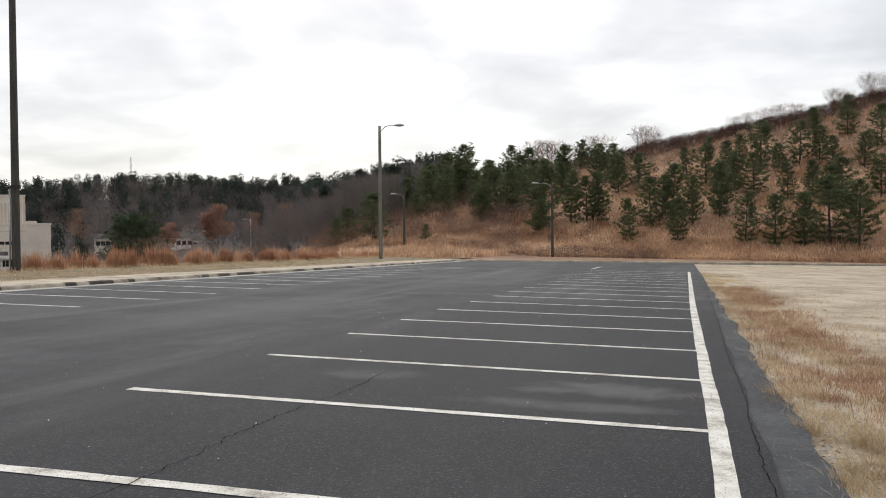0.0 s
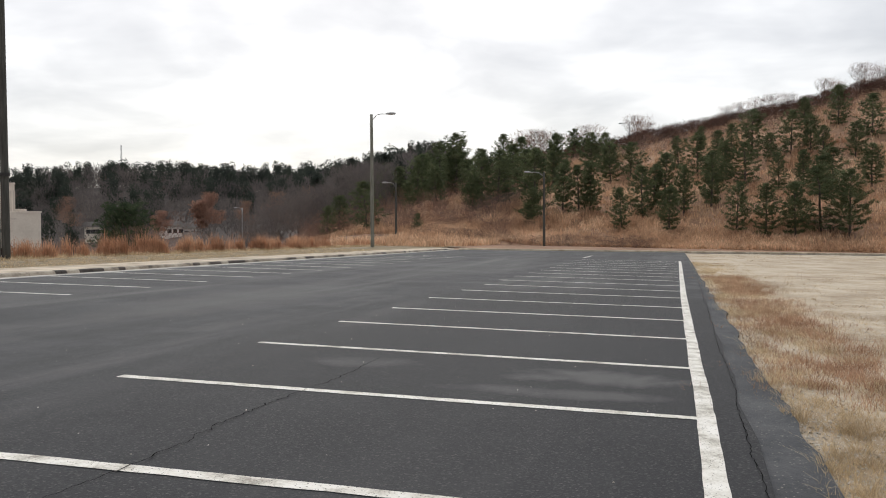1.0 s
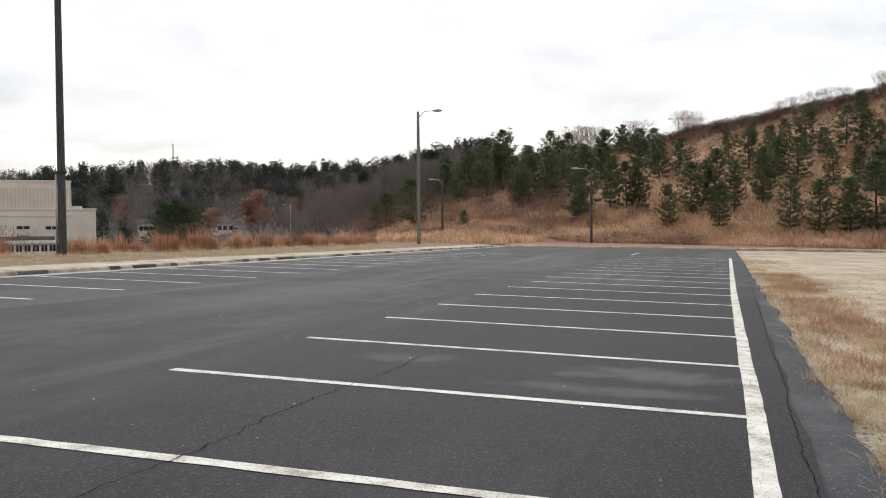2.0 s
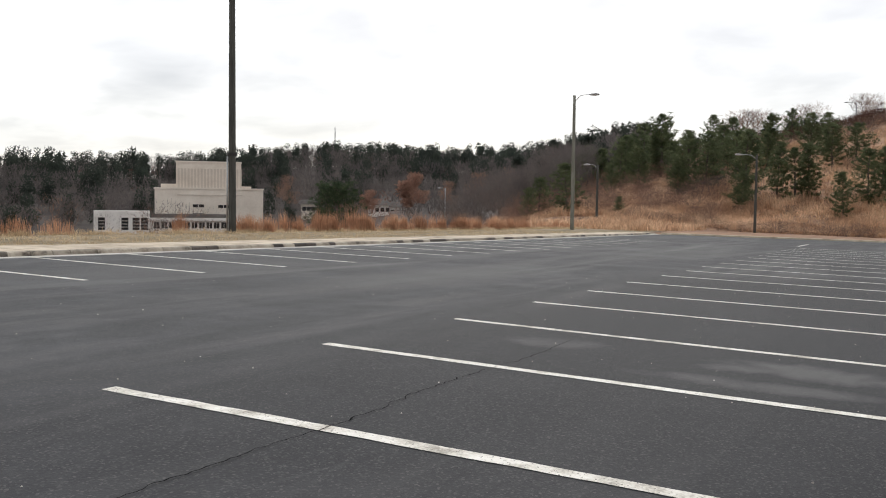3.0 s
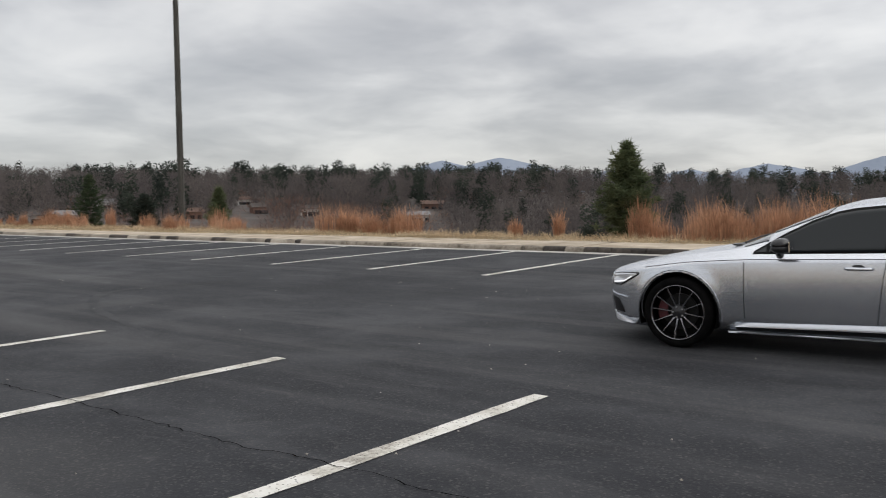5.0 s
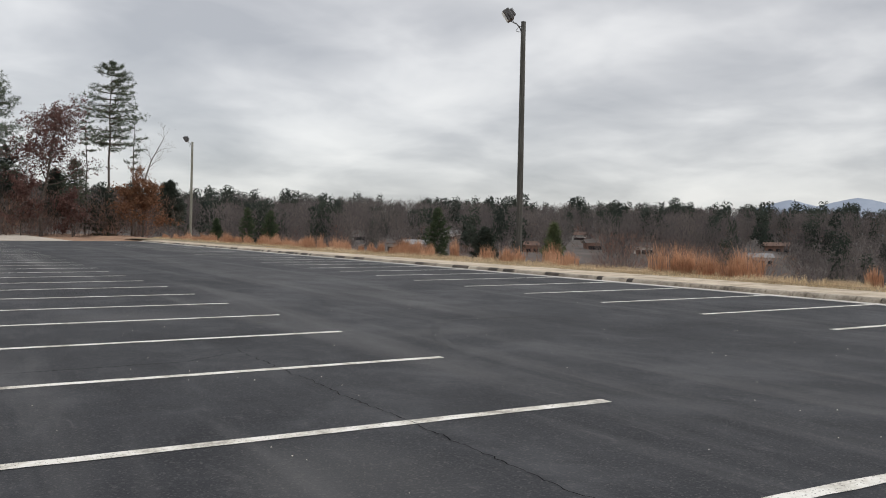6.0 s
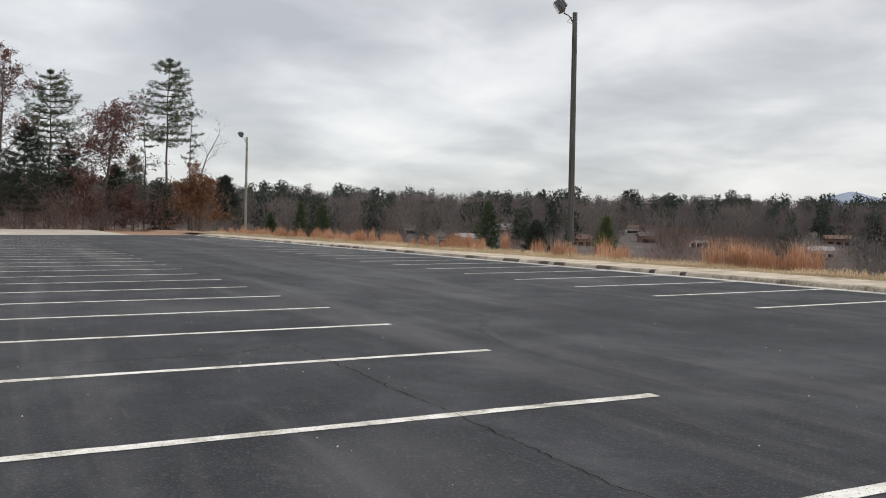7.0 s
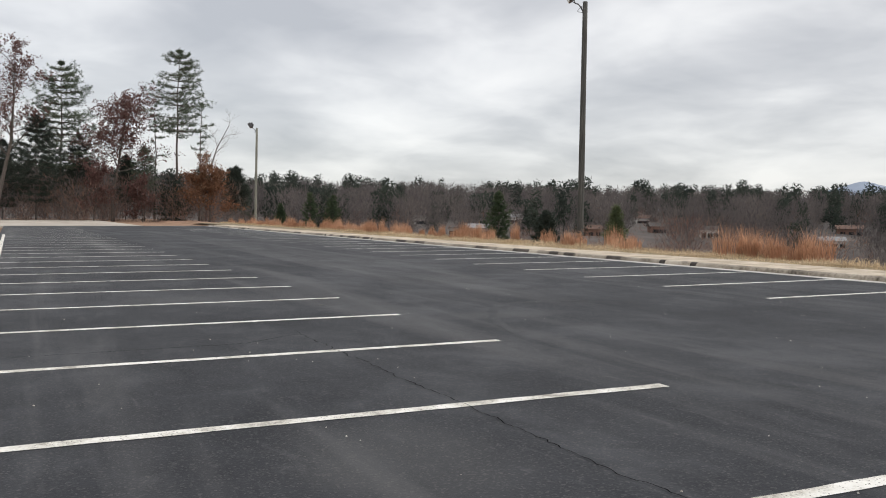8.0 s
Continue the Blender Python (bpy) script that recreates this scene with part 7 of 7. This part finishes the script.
    thing("verge_grass", "short ragged straw-coloured grass on the verge", "grass", kind="stuff", data=straw.mesh("verge_grass", STRAW))
    thing("slope_grass", "tan and orange broomsedge covering the cut slope", "grass", kind="stuff", data=slope.mesh("slope_grass", BROOM_PALE))


dry_grass()


def gravel_growth():
    weed, rust, stones = Soup(), Soup(), Soup()
    for _ in range(4200):
        # matted straw along the broken edge and out over the gravel
        y = 3.5 + 50 * rng.random() ** 1.5
        x = 1.0 + abs(rng.normal(0, 1.0)) + 0.2 * noise.noise((y * 0.5, 0.0, 0.0))
        patch = noise.noise((x * 0.7, y * 0.45, 4.0)) + 0.5 * noise.noise((x * 2.2, y * 1.6, 7.0))
        if patch < 0.02 and rng.random() < 0.85:
            continue
        blades(weed, x, y, lot_z(x, y) - 0.06, 14, rng.uniform(0.04, 0.13), 0.16, 0.0032, 1.1)
    for _ in range(2900):
        # rust-brown dead weeds in a drift beside it
        y = 8.5 + 27 * rng.random() ** 1.3
        x = 1.95 + 0.35 * noise.noise((y * 0.25, 5.0, 0.0)) + rng.normal(0, 0.45)
        patch = noise.noise((x * 0.8, y * 0.4, 14.0)) + 0.5 * noise.noise((x * 2.0, y * 1.5, 17.0))
        if patch < -0.05 and rng.random() < 0.85:
            continue
        blades(rust, x, y, lot_z(x, y) - 0.06, 13, rng.uniform(0.05, 0.16), 0.15, 0.0036, 0.6)
    for x, y, n in ((1.02, 6.1, 9), (1.12, 5.6, 7), (1.25, 6.6, 8), (1.0, 7.9, 6), (1.05, 9.6, 6), (1.4, 7.4, 8), (1.1, 12.4, 7), (1.15, 16.0, 8), (1.3, 5.2, 9), (1.7, 6.0, 9)):
        # standing straw tufts hanging over the edge
        for _ in range(n):
            tx, ty = x + rng.normal(0, 0.08), y + rng.normal(0, 0.12)
            blades(weed, tx, ty, lot_z(tx, ty) - 0.06, 22, rng.uniform(0.07, 0.17), 0.07, 0.0028, 0.7)
    for _ in range(2200):
        x, y = rng.uniform(1.2, 26), rng.uniform(4, 84)
        if noise.noise((x * 0.15, y * 0.12, 9.0)) < 0.05:
            continue
        blades(weed, x, y, lot_z(x, y) - 0.06, 8, rng.uniform(0.04, 0.1), 0.25, 0.008, 0.9)
    for _ in range(15000):
        y = 3.0 + 30 * rng.random() ** 1.6
        x = 0.96 + abs(rng.normal(0, 0.35)) if rng.random() < 0.6 else rng.uniform(0.95, 6)
        r = rng.uniform(0.005, 0.016)
        z = lot_z(x, y) - 0.06
        p = rng.normal(0, r, (4, 3)) * (1, 1, 0.6)
        p[:, 2] = np.abs(p[:, 2])
        q = p + np.array((x, y, z))
        stones.add([q[0], q[1], q[2], q[0], q[2], q[3], q[0], q[3], q[1], q[1], q[3], q[2]])
    thing("gravel_weeds", "flattened straw-coloured grass over the gravel edge", "grass", kind="stuff", data=weed.mesh("gravel_weeds", STRAW))
    thing("rusty_weeds", "rust-brown dead weeds in patches on the gravel", "grass", kind="stuff", data=rust.mesh("rusty_weeds", material("rust_brown_weeds", [(0.24, 0.14, 0.09), (0.4, 0.25, 0.165), (0.55, 0.37, 0.25)], 2.0, rough=0.9, island=0.7, spec=0.15, leaf=0.45)))
    thing("loose_stones", "loose pale gravel stones along the broken edge", "gravel", kind="stuff", data=stones.mesh("loose_stones", material("pale_stones", [(0.25, 0.22, 0.18), (0.4, 0.37, 0.32), (0.55, 0.52, 0.47)], 6.0, rough=0.9, island=0.6)))


gravel_growth()


def far_kerb():
    """Low cast kerb along the slanting upper end of lot and gravel, with a dark gutter on the gravel side."""
    kerb = thing("kerb_far", "low pale kerb between the lot and the bank", "kerb", kind="structure")
    x = -17.6
    while x < 25.6:
        x1 = x + 2.4
        verts = []
        for px in (x + 0.015, x1 - 0.015):
            for back, h in ((-0.02, -0.1), (0.0, 0.10), (0.05, 0.14), (0.32, 0.14), (0.34, -0.1)):
                py = lot_end(px) + back
                verts.append((px, py, lot_z(px, py) + h))
        faces = [(k, k + 1, k + 6, k + 5) for k in range(4)] + [(4, 3, 2, 1, 0), (5, 6, 7, 8, 9)]
        ob = new("kerb_stone", mesh_from("kerb_stone", verts, faces, CONCRETE))
        ob.parent = kerb
        x = x1
    verts = []
    for k in range(30):
        px = 0.9 + 0.85 * k
        for back in (-1.3, -0.02):
            py = lot_end(px) + back
            verts.append((px, py, lot_z(px, py) - 0.045))
    faces = [(2 * k, 2 * k + 2, 2 * k + 3, 2 * k + 1) for k in range(29)]
    ob = new("gutter_strip", mesh_from("gutter_strip", verts, faces, PATCH))
    ob.parent = kerb


far_kerb()
thing("sandy_drive", "pale sandy drive crossing beyond the lower end", "drive", kind="structure", data=sheet("sandy_drive", -12.0, 40.0, -150.0, -91.05, -0.01, SAND, 2.0))


def scrap(label, x, y, lift, size, mat):
    """A crumpled scrap lying on the ground."""
    bm = bmesh.new()
    grid = [[bm.verts.new((size * (i / 4 - 0.5) * 1.4, size * (j / 3 - 0.5), size * 0.22 * abs(noise.noise((i * 0.9, j * 1.1, x))) + 0.003)) for j in range(4)] for i in range(5)]
    for i in range(4):
        for j in range(3):
            bm.faces.new((grid[i][j], grid[i + 1][j], grid[i + 1][j + 1], grid[i][j + 1]))
    got = bmesh.ops.solidify(bm, geom=list(bm.faces), thickness=0.003)
    return thing("litter", label, "scrap", at=pose(x, y, lot_z(x, y) + lift, 0, 0, 40 * x), data=from_bm("litter", bm, mat))


scrap("curled dead brown leaf on the asphalt", -4.57, -13.71, 0.004, 0.075, GREY_BARK)
scrap("crumpled white paper scrap on the turf", -21.2, 6.3, 0.1, 0.16, WHITE_PAINT)
